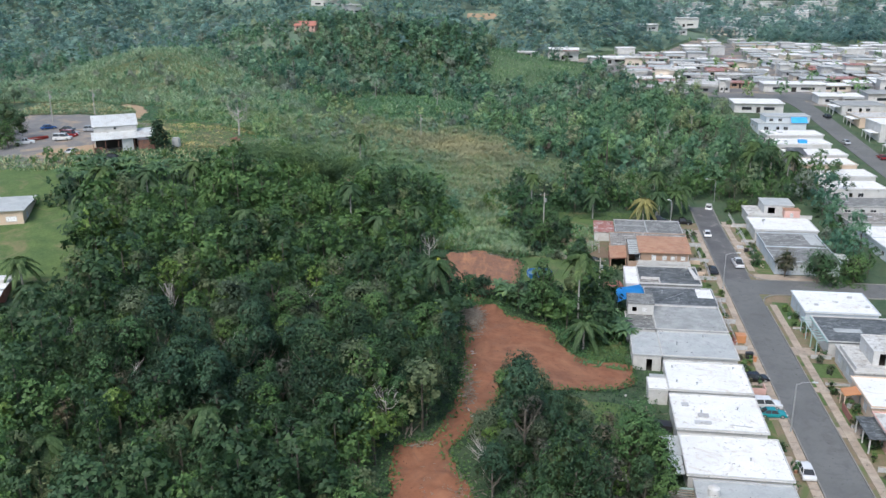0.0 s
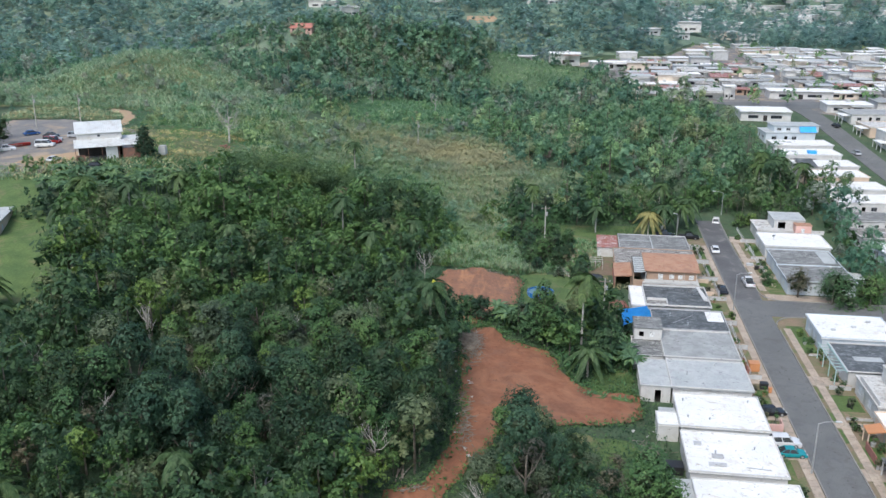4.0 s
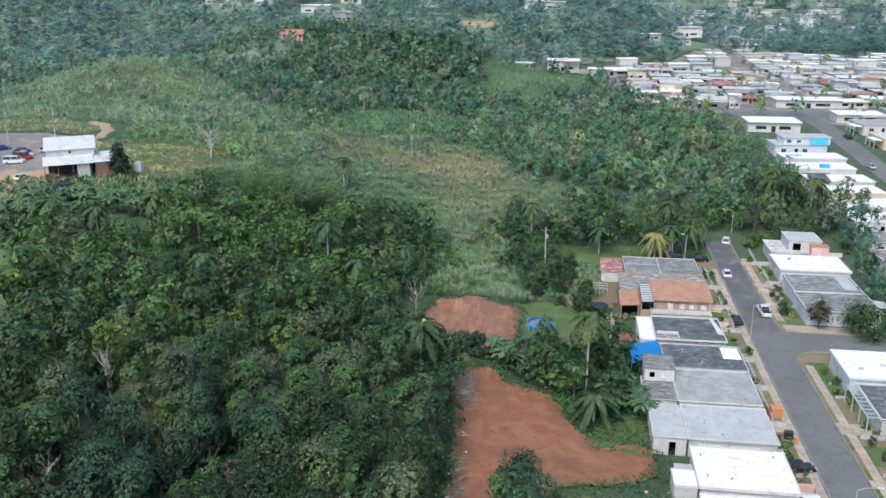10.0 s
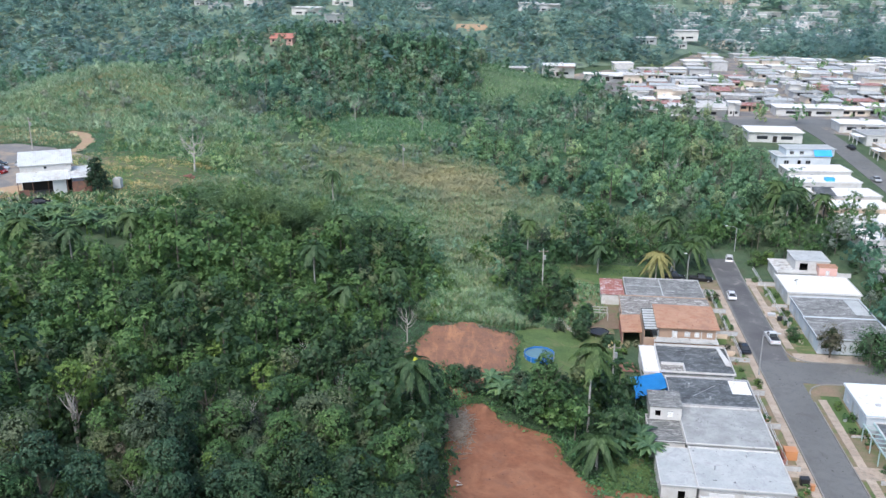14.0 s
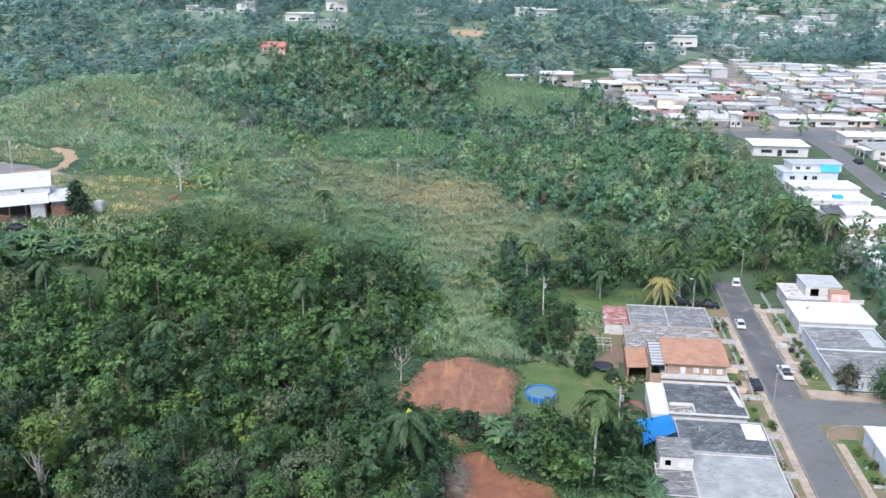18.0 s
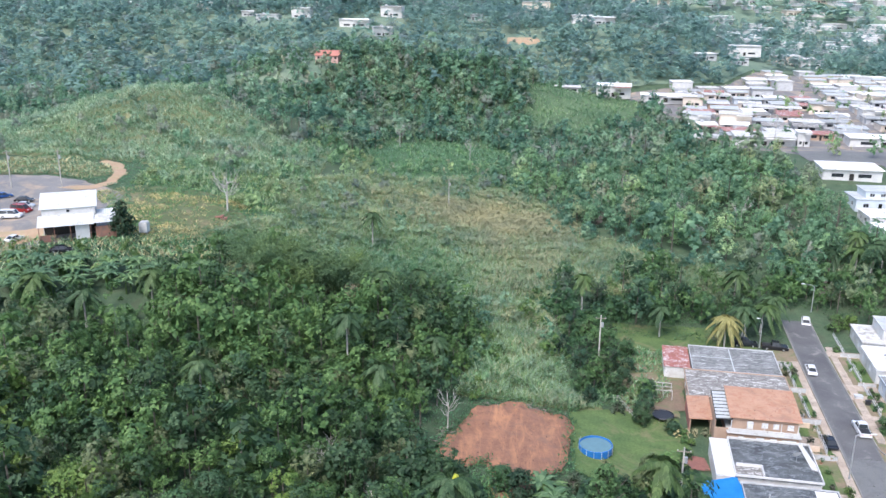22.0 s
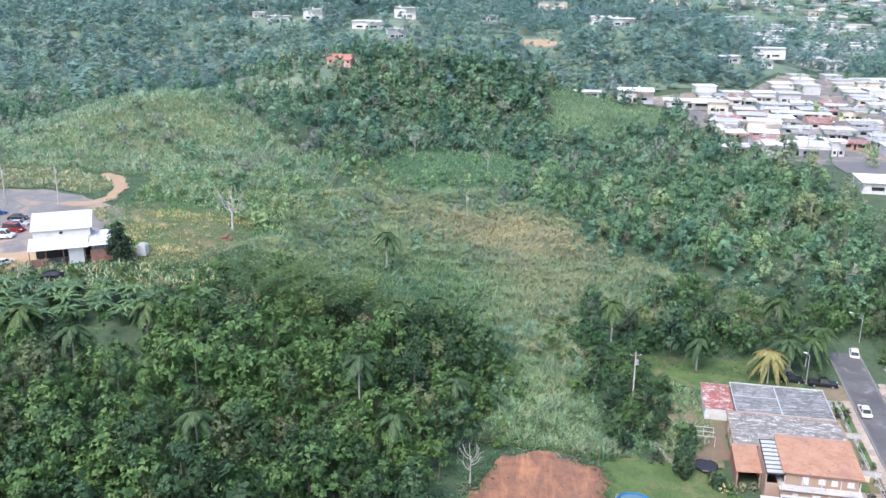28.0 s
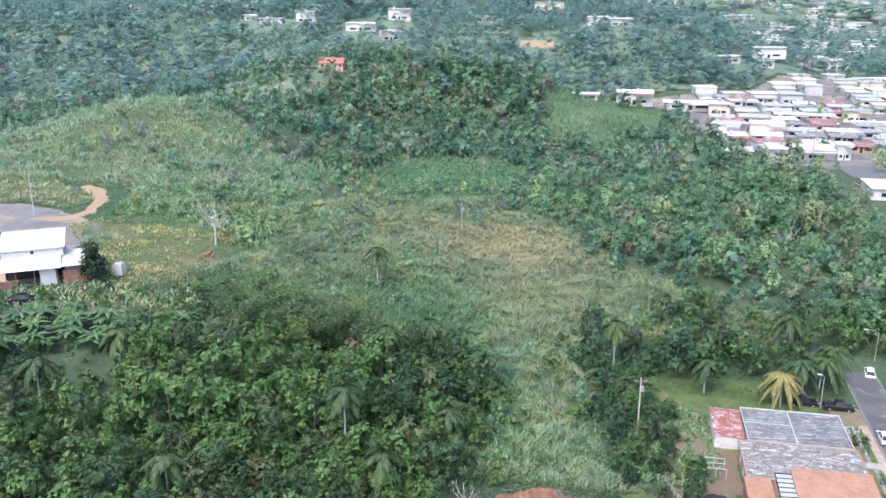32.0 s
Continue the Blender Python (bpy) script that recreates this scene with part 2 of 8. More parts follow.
ROOF_TAR = surface("tarred_roof", (0.055, 0.06, 0.063), (0.115, 0.124, 0.127), 0.4, 0.6, 4, 0.4, 0.2, stain=(0.25, 0.27, 0.272), stain_scale=1.2, stain_at=0.56, soft=0.06, spots=(0.15, 0.16, 0.16), streak=(0.6, 1.2))
ROOF_STONE = surface("mottled_roof", (0.19, 0.18, 0.165), (0.32, 0.305, 0.28), 0.7, 0.9, 3, 0.5, 0.4, stain=(0.6, 0.59, 0.56), stain_scale=1.5, stain_at=0.56, soft=0.05, spots=(0.15, 0.135, 0.12), streak=(0.6, 1.3))
ROOF_LICHEN = surface("lichened_roof", (0.16, 0.166, 0.163), (0.26, 0.268, 0.263), 0.5, 0.9, 3, 0.5, 0.3, stain=(0.45, 0.455, 0.44), stain_scale=1.5, stain_at=0.56, soft=0.06, spots=(0.1, 0.102, 0.097), streak=(0.35, 1.6))
ROOF_CLAY = surface("terracotta_paint", (0.4, 0.225, 0.142), (0.46, 0.272, 0.18), 0.35, 0.8, 5, 0.18, 0.2, stain=(0.34, 0.16, 0.1), stain_scale=0.88, spots=(0.26, 0.15, 0.11))
TIN = surface("galvanised_sheet", (0.62, 0.645, 0.64), (0.7, 0.72, 0.71), 0.3, 0.5, 6, 0.15, 0.1, stain=(0.48, 0.46, 0.43), stain_scale=0.88, stain_at=0.62, metal=0.15, spots=(0.4, 0.37, 0.34))
TIN_RED = surface("rusty_sheet", (0.29, 0.1, 0.075), (0.36, 0.14, 0.11), 0.4, 0.65, 6, 0.25, 0.2, stain=(0.6, 0.56, 0.54), stain_scale=0.88, stain_at=0.58)
WALL_WHITE = surface("white_wall", (0.62, 0.62, 0.61), (0.53, 0.53, 0.52), 0.5, 0.8, 7, 0.12, 0.1, stain=(0.42, 0.4, 0.37), stain_scale=1.10, stain_at=0.65, spots=(0.44, 0.42, 0.39))
WALL_GREY = surface("grey_wall", (0.44, 0.45, 0.46), (0.54, 0.55, 0.56), 0.5, 0.85, 7, 0.15, 0.1, stain=(0.3, 0.3, 0.3), stain_scale=0.5, stain_at=0.62, spots=(0.3, 0.29, 0.28))
WALL_TAN = surface("tan_wall", (0.36, 0.25, 0.18), (0.43, 0.31, 0.23), 0.5, 0.85, 7, 0.15, 0.1, stain=(0.4, 0.3, 0.23), stain_scale=0.5, stain_at=0.64)
WALL_PEACH = surface("peach_wall", (0.64, 0.5, 0.38), (0.7, 0.56, 0.44), 0.5, 0.85, 7, 0.12, 0.1)
WALL_CREAM = surface("cream_wall", (0.62, 0.53, 0.44), (0.68, 0.6, 0.51), 0.5, 0.85, 7, 0.12, 0.1, stain=(0.45, 0.4, 0.34), stain_scale=0.9, stain_at=0.64)
WALL_PINK = surface("pink_wall", (0.6, 0.37, 0.32), (0.66, 0.43, 0.38), 0.5, 0.85, 7, 0.12, 0.1)
WALL_TEAL = surface("teal_wall", (0.36, 0.5, 0.49), (0.44, 0.57, 0.56), 0.5, 0.85, 7, 0.15, 0.1)
WALL_BLUE = surface("pale_blue_wall", (0.52, 0.58, 0.63), (0.6, 0.65, 0.69), 0.5, 0.85, 7, 0.12, 0.1)
RUST = surface("rusty_panel", (0.2, 0.1, 0.08), (0.28, 0.14, 0.1), 0.6, 0.85, 7, 0.3, 0.2, stain=(0.12, 0.09, 0.08), stain_scale=0.9)
BRICK_RED = surface("red_wall", (0.3, 0.125, 0.1), (0.36, 0.17, 0.14), 0.6, 0.85, 7, 0.2, 0.2)
GLASS = plain("window_glass", (0.03, 0.035, 0.04), 0.12, vary=0.05)
SHUTTER = plain("aluminium_shutter", (0.62, 0.64, 0.65), 0.45, 0.3)
DARK = plain("dark_opening", (0.03, 0.028, 0.026), 0.9)
TARP = surface("blue_tarpaulin", (0.03, 0.34, 0.78), (0.05, 0.4, 0.85), 0.6, 0.5, 4, 0.15, 0.3)
POOL_BLUE = plain("pool_liner_blue", (0.02, 0.17, 0.5), 0.4)
WATER = plain("pool_water", (0.12, 0.22, 0.25), 0.08, vary=0.05)
STEEL = plain("grey_steel", (0.5, 0.51, 0.52), 0.45, 0.5)
WOOD = surface("grey_wood", (0.2, 0.165, 0.13), (0.34, 0.3, 0.25), 1.2, 0.9, 9, 0.35)
SCRAP = plain("white_scrap", (0.5, 0.48, 0.45), 0.7)
RUBBER = plain("tyre_rubber", (0.02, 0.02, 0.021), 0.85)
BLACK = plain("black_plastic", (0.025, 0.025, 0.028), 0.5)
ORANGE = plain("orange_paint", (0.55, 0.25, 0.11), 0.5)
BRICK_PAVING = surface("brick_paving", (0.3, 0.13, 0.1), (0.24, 0.11, 0.09), 0.8, 0.9, 6, 0.35, 0.3)
BROWN_YARD = surface("brown_yard", (0.25, 0.175, 0.125), (0.19, 0.15, 0.1), 0.35, 0.95, 3, 0.4, 0.4, stain=(0.13, 0.15, 0.07), stain_scale=0.4, stain_at=0.56)
SALMON = surface("salmon_sheet", (0.48, 0.2, 0.15), (0.42, 0.17, 0.13), 0.5, 0.6, 5, 0.15, 0.1)
RED = plain("red_paint", (0.42, 0.05, 0.04), 0.4)
YELLOW = plain("yellow_crownshaft", (0.5, 0.52, 0.05), 0.5)
PAINT = {k: plain("car_paint_" + k, c, 0.25, 0.2, 0.04) for k, c in dict(white=(0.78, 0.79, 0.8), teal=(0.02, 0.3, 0.33), silver=(0.5, 0.52, 0.55), black=(0.02, 0.021, 0.024), red=(0.3, 0.03, 0.03), navy=(0.022, 0.026, 0.034), blue=(0.03, 0.1, 0.3)).items()}
HEADLIGHT = plain("headlight_lens", (0.75, 0.76, 0.78), 0.1, vary=0.02)


def sstep(a, b, v):
    u = np.clip((v - a) / (b - a), 0.0, 1.0)
    return u * u * (3 - 2 * u)


def hump(x, y, cx, cy, rx, ry, h):
    return h * np.exp(-((x - cx) / rx) ** 2 - ((y - cy) / ry) ** 2)


def height(x, y):
    """The lie of the land: a level estate along the street, a wooded slope up to the yard, hills behind."""
    x, y = np.asarray(x, float), np.asarray(y, float)
    z = 12.5 * sstep(212, 375, y) * (0.55 + 0.45 * sstep(40, 95, x))
    z = z + 3.2 * (1 - sstep(4, 34, x))
    z = z + (1 - sstep(-80, 10, x)) * (3 + 12 * sstep(110, 235, y)) * (1 - 0.6 * sstep(270, 420, y))
    z = z + hump(x, y, -120, 384, 42, 40, 16) + hump(x, y, -92, 238, 24, 24, 1.7)
    z = z + hump(x, y, 2, 478, 60, 34, 20) + hump(x, y, -80, 490, 60, 40, 19) + hump(x, y, 55, 495, 36, 26, 3)
    z = z + 4.0 * sstep(84, 104, x) * sstep(205, 245, y) * (1 - 0.75 * sstep(325, 390, y))
    z = z + sstep(520, 690, y) * 34 * (1 - sstep(70, 250, x))
    z = z + sstep(690, 1150, y) * 40 + sstep(830, 1500, y) * 70 * (0.4 + 0.6 * sstep(60, 240, x))
    return z


# ---- building helpers ----
def part(name, bm, material, parent, label=""):
    me = bpy.data.meshes.new(name)
    bm.to_mesh(me)
    bm.free()
    me.materials.append(material)
    ob = new(name, me)
    ob.parent = parent
    if label:
        ob["label"] = label
    return ob


def box(bm, x0, y0, z0, x1, y1, z1):
    v = [bm.verts.new(p) for p in ((x0, y0, z0), (x1, y0, z0), (x1, y1, z0), (x0, y1, z0), (x0, y0, z1), (x1, y0, z1), (x1, y1, z1), (x0, y1, z1))]
    for f in ((3, 2, 1, 0), (4, 5, 6, 7), (0, 1, 5, 4), (1, 2, 6, 5), (2, 3, 7, 6), (3, 0, 4, 7)):
        bm.faces.new([v[i] for i in f])
    return v


def boxes(*rows):
    bm = bmesh.new()
    for r in rows:
        box(bm, *r)
    return bm


def tube(bm, a, b, r0, r1, sides=7):
    a, b = Vector(a), Vector(b)
    d = (b - a).normalized()
    u = d.orthogonal().normalized()
    w = d.cross(u)
    rings = []
    for c, r in ((a, r0), (b, r1)):
        rings.append([bm.verts.new(c + (u * math.cos(k * math.tau / sides) + w * math.sin(k * math.tau / sides)) * r) for k in range(sides)])
    for k in range(sides):
        bm.faces.new((rings[0][k], rings[0][(k + 1) % sides], rings[1][(k + 1) % sides], rings[1][k]))
    bm.faces.new(rings[1])
    bm.faces.new(rings[0][::-1])


def tubes(*rows, sides=7):
    bm = bmesh.new()
    for r in rows:
        tube(bm, *r, sides=sides)
    return bm


def slab(bm, corners, thick):
    """A sloping sheet through four corners, with thickness."""
    top = [bm.verts.new(c) for c in corners]
    low = [bm.verts.new((c[0], c[1], c[2] - thick)) for c in corners]
    bm.faces.new(top)
    bm.faces.new(low[::-1])
    for k in range(len(corners)):
        j = (k + 1) % len(corners)
        bm.faces.new((top[k], low[k], low[j], top[j]))


def sheet(corners, thick):
    bm = bmesh.new()
    slab(bm, corners, thick)
    return bm


def ribbed(x0, x1, rows, pitch=0.5, rise=0.05, thick=0.04):
    """Corrugated sheet: ribs run down the slope; rows are (y, z) from eave to ridge."""
    bm = bmesh.new()
    n = max(2, int((x1 - x0) / pitch) * 2)
    top, low = [], []
    for y, z in rows:
        top.append([bm.verts.new((x0 + (x1 - x0) * k / n, y, z + rise * (k % 2))) for k in range(n + 1)])
        low.append([bm.verts.new((x0 + (x1 - x0) * k / n, y, z + rise * (k % 2) - thick)) for k in range(n + 1)])
    for a in range(len(rows) - 1):
        for k in range(n):
            bm.faces.new((top[a][k], top[a][k + 1], top[a + 1][k + 1], top[a + 1][k]))
            bm.faces.new((low[a][k + 1], low[a][k], low[a + 1][k], low[a + 1][k + 1]))
    for k in range(n):
        bm.faces.new((low[0][k], low[0][k + 1], top[0][k + 1], top[0][k]))
    return bm


def thing(name, m, label, category, group="", kind=""):
    ob = new(name)
    ob.empty_display_size = 0.2
    ob.matrix_basis = m
    return tagged(ob, label, category, group, kind)


def fast_mesh(name, verts, quads, mats, index=None):
    """A mesh from arrays of vertices and of faces with three or four corners."""
    me = bpy.data.meshes.new(name)
    n, k = len(quads), len(quads[0])
    me.vertices.add(len(verts))
    me.vertices.foreach_set("co", np.ascontiguousarray(verts, dtype=np.float32).ravel())
    me.loops.add(n * k)
    me.loops.foreach_set("vertex_index", np.ascontiguousarray(quads, dtype=np.int32).ravel())
    me.polygons.add(n)
    me.polygons.foreach_set("loop_start", np.arange(0, n * k, k, dtype=np.int32))
    me.polygons.foreach_set("loop_total", np.full(n, k, dtype=np.int32))
    for m in mats:
        me.materials.append(m)
    if index is not None:
        me.polygons.foreach_set("material_index", np.ascontiguousarray(index, dtype=np.int32))
    me.update(calc_edges=True)
    return me


def inside(px, py, poly):
    px, py = np.asarray(px, float), np.asarray(py, float)
    hit = np.zeros(px.shape, bool)
    for (x0, y0), (x1, y1) in zip(poly, poly[1:] + poly[:1]):
        if y0 != y1:
            hit ^= ((y0 > py) != (y1 > py)) & (px < (x1 - x0) * (py - y0) / (y1 - y0) + x0)
    return hit


# the street's own frame: s along it, n across it to the right
SO, SU, SV = (48.5, 95.8), (0.1485, 0.9889), (0.9889, -0.1485)
TURN = -8.54


def street(s, n):
    return SO[0] + SU[0] * s + SV[0] * n, SO[1] + SU[1] * s + SV[1] * n


# the second street's frame: n from the backs of its houses
def street_two(s, n):
    return 105.0 + 0.056 * s + 0.9984 * n, 248.0 + 0.9984 * s - 0.056 * n


TURN_TWO = -3.2


def spot_two(s, n, z=None, turn=0.0):
    x, y = street_two(s, n)
    return pose(x, y, float(height(x, y)) if z is None else z, 0, 0, TURN_TWO + turn)


def spot(s, n, z=None, turn=0.0):
    x, y = street(s, n)
    return pose(x, y, float(height(x, y)) if z is None else z, 0, 0, TURN + turn)


def lie(x, y, turn=0.0, up=0.0):
    return pose(x, y, float(height(x, y)) + up, 0, 0, turn)


# ---- ground ----
DIRT_LOWER = [(3.9, 148), (5.2, 154), (6.9, 157), (9.4, 156), (12.1, 151.5), (15, 150), (18.5, 148.7), (20, 145.5), (20.6, 141.5), (22, 138.5), (24.6, 135.8), (28, 135.6), (31.8, 135.2), (31.5, 131), (30.4, 127.6), (28.3, 125.6), (24.9, 124.2), (19, 122.5), (12, 121), (8.5, 118), (6.5, 112), (4.3, 110.5), (2.5, 106), (0.5, 102), (1.5, 97), (3.4, 91), (3.6, 84), (-7.5, 84), (-7, 92), (-6.8, 103), (-2, 104.7), (1, 112.5), (2.4, 120.5), (3.4, 129), (3.4, 136)]
DIRT_UPPER = [(-5.4, 168.8), (-3.4, 174), (-1.4, 180), (1.7, 185.5), (5, 187.6), (9.3, 188.4), (14, 187.2), (16.9, 186.6), (17.8, 184.6), (16.9, 178), (16, 172), (15, 168.2), (10.7, 166.2), (8.8, 160), (6.5, 155.5), (4.6, 157), (3.6, 160), (4.2, 166), (3, 170), (0, 167.4)]
YARD_POLY = [(-135, 284), (-118, 284), (-106, 279), (-94, 270), (-88, 262), (-88, 247), (-80, 241), (-81, 234), (-88, 226), (-97, 217), (-135, 212)]
LEFT_LAWN = [(-125, 226), (-106, 224), (-97, 214), (-88, 196), (-77, 176), (-71, 156), (-74, 146), (-90, 150), (-125, 150)]
CLEARING = [(-97, 268), (-84, 274), (-63, 270), (-56, 258), (-56, 244), (-68, 231), (-77, 236), (-82, 246)]
BACK_YARD = [(17.4, 187), (20, 190.5), (27, 193), (33, 192), (37, 190), (37, 180), (35, 170), (28, 168), (22, 166), (17, 170)]
BACK_STRIP = [(29, 231), (30, 233.5), (57, 232), (60, 226), (50, 221), (30, 222)]
FRONT_PLOT = [(27, 193), (37, 191), (40, 200), (44, 219), (30, 221), (26, 214)]


def axis(*runs):
    out = [runs[0][0]]
    for a, b, step in runs:
        k = max(1, round((b - a) / step))
        out += [a + (b - a) * i / k for i in range(1, k + 1)]
    return np.array(out)


gx = axis((-1400, -400, 100), (-400, -140, 20), (-140, 36, 2.0), (36, 160, 4), (160, 460, 12), (460, 1600, 100))
gy = axis((-500, 20, 60), (20, 80, 6), (80, 300, 2.0), (300, 700, 8), (700, 1000, 25), (1000, 2600, 100))
GX, GY = np.meshgrid(gx, gy)
rough_ground = np.array([[noise.noise(Vector((x * 0.11, y * 0.11, 3.0))) for x in gx] for y in gy])
GZ = height(GX, GY) + rough_ground * 0.35 * (1 - sstep(24, 36, GX))
nx = len(gx)
ii = np.arange((len(gy) - 1) * nx).reshape(-1, nx)[:, :-1].ravel()
gq = np.stack([ii, ii + 1, ii + nx + 1, ii + nx], 1)
me = fast_mesh("ground", np.stack([GX.ravel(), GY.ravel(), GZ.ravel()], 1), gq, [SOIL])
tagged(new("ground", me), "leaf-strewn dark green woodland ground rising to hills", "ground", kind="structure")


def patch(name, poly, material, up, step, label, category="ground", relief=0.0, mounds=()):
    """A ragged-edged piece of ground cover that follows the land."""
    edge = []
    for (x0, y0), (x1, y1) in zip(poly, poly[1:] + poly[:1]):
        k = max(1, int(math.hypot(x1 - x0, y1 - y0) / 0.7))
        for i in range(k):
            x, y = x0 + (x1 - x0) * i / k, y0 + (y1 - y0) * i / k
            off = noise.noise_vector(Vector((x * 0.35, y * 0.35, 1.5))) * 0.9 + noise.noise_vector(Vector((x * 1.3, y * 1.3, 4.5))) * 0.35
            edge.append((x + off.x, y + off.y))
    E = np.array(edge)
    ax, ay = np.arange(E[:, 0].min() - step, E[:, 0].max() + step * 2, step), np.arange(E[:, 1].min() - step, E[:, 1].max() + step * 2, step)
    X, Y = np.meshgrid(ax, ay)
    within = inside(X, Y, edge)
    keep = within[:-1, :-1] | within[1:, :-1] | within[:-1, 1:] | within[1:, 1:]
    rim = np.zeros_like(within)
    rim[:-1, :-1] |= keep
    rim[1:, :-1] |= keep
    rim[:-1, 1:] |= keep
    rim[1:, 1:] |= keep
    rim &= ~within
    S, D = E, np.roll(E, -1, 0) - E
    for j, i in zip(*np.nonzero(rim)):
        q = np.array([X[j, i], Y[j, i]])
        u = np.clip(((q - S) * D).sum(1) / np.maximum((D * D).sum(1), 1e-9), 0, 1)
        c = S + D * u[:, None]
        X[j, i], Y[j, i] = c[np.argmin(((c - q) ** 2).sum(1))]
    flatx, flaty = X.ravel(), Y.ravel()
    fine_relief = np.array([noise.fractal(Vector((x * 0.5, y * 0.5, 7.0)), 0.9, 2.1, 4) for x, y in zip(flatx, flaty)]).reshape(X.shape) if relief else 0 * X
    low = np.array([noise.noise(Vector((x * 0.11, y * 0.11, 3.0))) for x, y in zip(flatx, flaty)]).reshape(X.shape)
    Z = height(X, Y) + low * 0.35 * (1 - sstep(24, 36, X)) + up + np.maximum(0, fine_relief) * relief
    for cx, cy, r, h in mounds:
        Z = Z + hump(X, Y, cx, cy, r, r * 2.2, h) * (0.7 + 0.6 * fine_relief)
    n = len(ax)
    base = (np.arange(len(ay) - 1)[:, None] * n + np.arange(n - 1)[None, :])[keep]
    q = np.stack([base, base + 1, base + n + 1, base + n], 1)
    me = fast_mesh(name, np.stack([X.ravel(), Y.ravel(), Z.ravel()], 1), q, [material])
    return tagged(new(name, me), label, category, kind="structure")


patch("dirt_clearing", DIRT_LOWER, DIRT, 0.22, 0.5, "bare red earth of a bulldozed lot and track", relief=0.22, mounds=((5.4, 147, 1.8, 1.3), (-0.5, 93, 2.0, 0.8), (9.5, 153, 1.2, 1.2)))
patch("dirt_clearing_upper", DIRT_UPPER, DIRT_DARK, 0.22, 0.5, "bare brown-red earth of a levelled lot", relief=0.2, mounds=((3, 186.5, 2.5, 0.9), (9, 188.5, 3, 0.9), (-3.5, 176, 1.2, 0.8)))
patch("yard", YARD_POLY, YARD, 0.2, 1.0, "grey gravel yard with car tracks beside the workshop")
patch("lawn_left", LEFT_LAWN, LAWN, 0.2, 1.0, "mown lawn with worn bare patches by a house")
patch("clearing", CLEARING, DRY, 0.2, 1.0, "dry yellowish mown grass by the workshop")
patch("lawn_back", BACK_YARD, LAWN, 0.2, 0.6, "green mown grass behind the row houses")
patch("lawn_strip", BACK_STRIP, LAWN, 0.2, 0.6, "mown grass strip behind the last house")
patch("back_plot", FRONT_PLOT, EARTH, 0.18, 0.8, "weedy bare earth behind the houses")
patch("side_lawn", [(18, 120.5), (28, 119.5), (30, 112), (24, 108), (18, 114)], LAWN, 0.24, 0.6, "rough green grass beside the red track")
patch("yard_lawn", [street(33.5, -30), street(46, -29), street(46, -23.2), street(33.5, -23.4)], LAWN, 0.24, 0.6, "small green lawn behind a pale house")
EARTH_TRACK = [(-110, 272), (-104, 268.6), (-99, 270.4), (-96.3, 276), (-97, 287.5), (-102.5, 297.6), (-109.5, 303), (-111, 300), (-105, 295.4), (-100.6, 286.6), (-99.2, 278.4), (-101.4, 273.8), (-106, 273)]
patch("earth_track", EARTH_TRACK, TRACK, 0.26, 0.7, "curving bare earth track")
patch("yard_earth", [(-108, 226), (-98, 222), (-90, 230), (-86, 238), (-90, 241), (-96, 234), (-104, 232)], TRACK, 0.25, 0.8, "bare tan earth along the yard's lower edge")
patch("dry_bank", [(-140, 285), (-118, 286), (-106, 281), (-100, 286), (-104, 294), (-118, 304), (-140, 306)], DRY, 0.2, 1.0, "bank of tall dry grass above the yard")


def strip(name, s0, s1, n0, n1, z0, z1, material, label, category, parent=None, step=6.0, kind="structure", way=street):
    """A long low piece along a street, in short lengths that follow the land."""
    bm = bmesh.new()
    k = max(1, round((s1 - s0) / step))
    rows = []
    for i in range(k + 1):
        s = s0 + (s1 - s0) * i / k
        row = []
        for n, z in ((n0, z0), (n0, z1), (n1, z1), (n1, z0)):
            x, y = way(s, n)
            row.append(bm.verts.new((x, y, float(height(x, y)) + z)))
        rows.append(row)
    for a, b in zip(rows, rows[1:]):
        for j in range(3):
            bm.faces.new((a[j], a[j + 1], b[j + 1], b[j]))
    bm.faces.new(rows[0][::-1])
    bm.faces.new(rows[-1])
    bmesh.ops.recalc_face_normals(bm, faces=bm.faces)
    me = bpy.data.meshes.new(name)
    bm.to_mesh(me)
    bm.free()
    me.materials.append(material)
    ob = new(name, me)
    return tagged(ob, label, category, kind=kind)


strip("estate_ground", -60, 128, -5.6, 13, -0.6, 0.05, EARTH, "bare earth and worn grass of front yards", "ground")
road = strip("road", -70, 143, 0, 6, -0.5, 0.09, ASPHALT, "grey asphalt residential street", "road")
strip("road_branch", 75.2, 84.0, 6, 60, -0.5, 0.086, ASPHALT, "grey asphalt side street meeting the main one", "road", step=9)
strip("road_second", -110, 104, 25.2, 32.8, -0.5, 0.16, ASPHALT, "grey asphalt street of the next block", "road", step=4, way=street_two)
cross = bmesh.new()
cross_rows = [[cross.verts.new((*street_two(a, b), float(height(*street_two(a, b))) + 0.2)) for a in np.linspace(101, 124, 6)] for b in np.linspace(3, 220, 40)]
for a, b in zip(cross_rows, cross_rows[1:]):
    for j in range(5):
        cross.faces.new((a[j], b[j], b[j + 1], a[j + 1]))
me = bpy.data.meshes.new("road_cross")
cross.to_mesh(me)
cross.free()
me.materials.append(ASPHALT)
tagged(new("road_cross", me), "wide grey asphalt cross street of the estate", "road", kind="structure")
strip("road_top", 84.2, 143, 0.4, 5.7, -0.3, 0.1, ASPHALT_OLD, "worn patched asphalt of the dead-end street", "road")


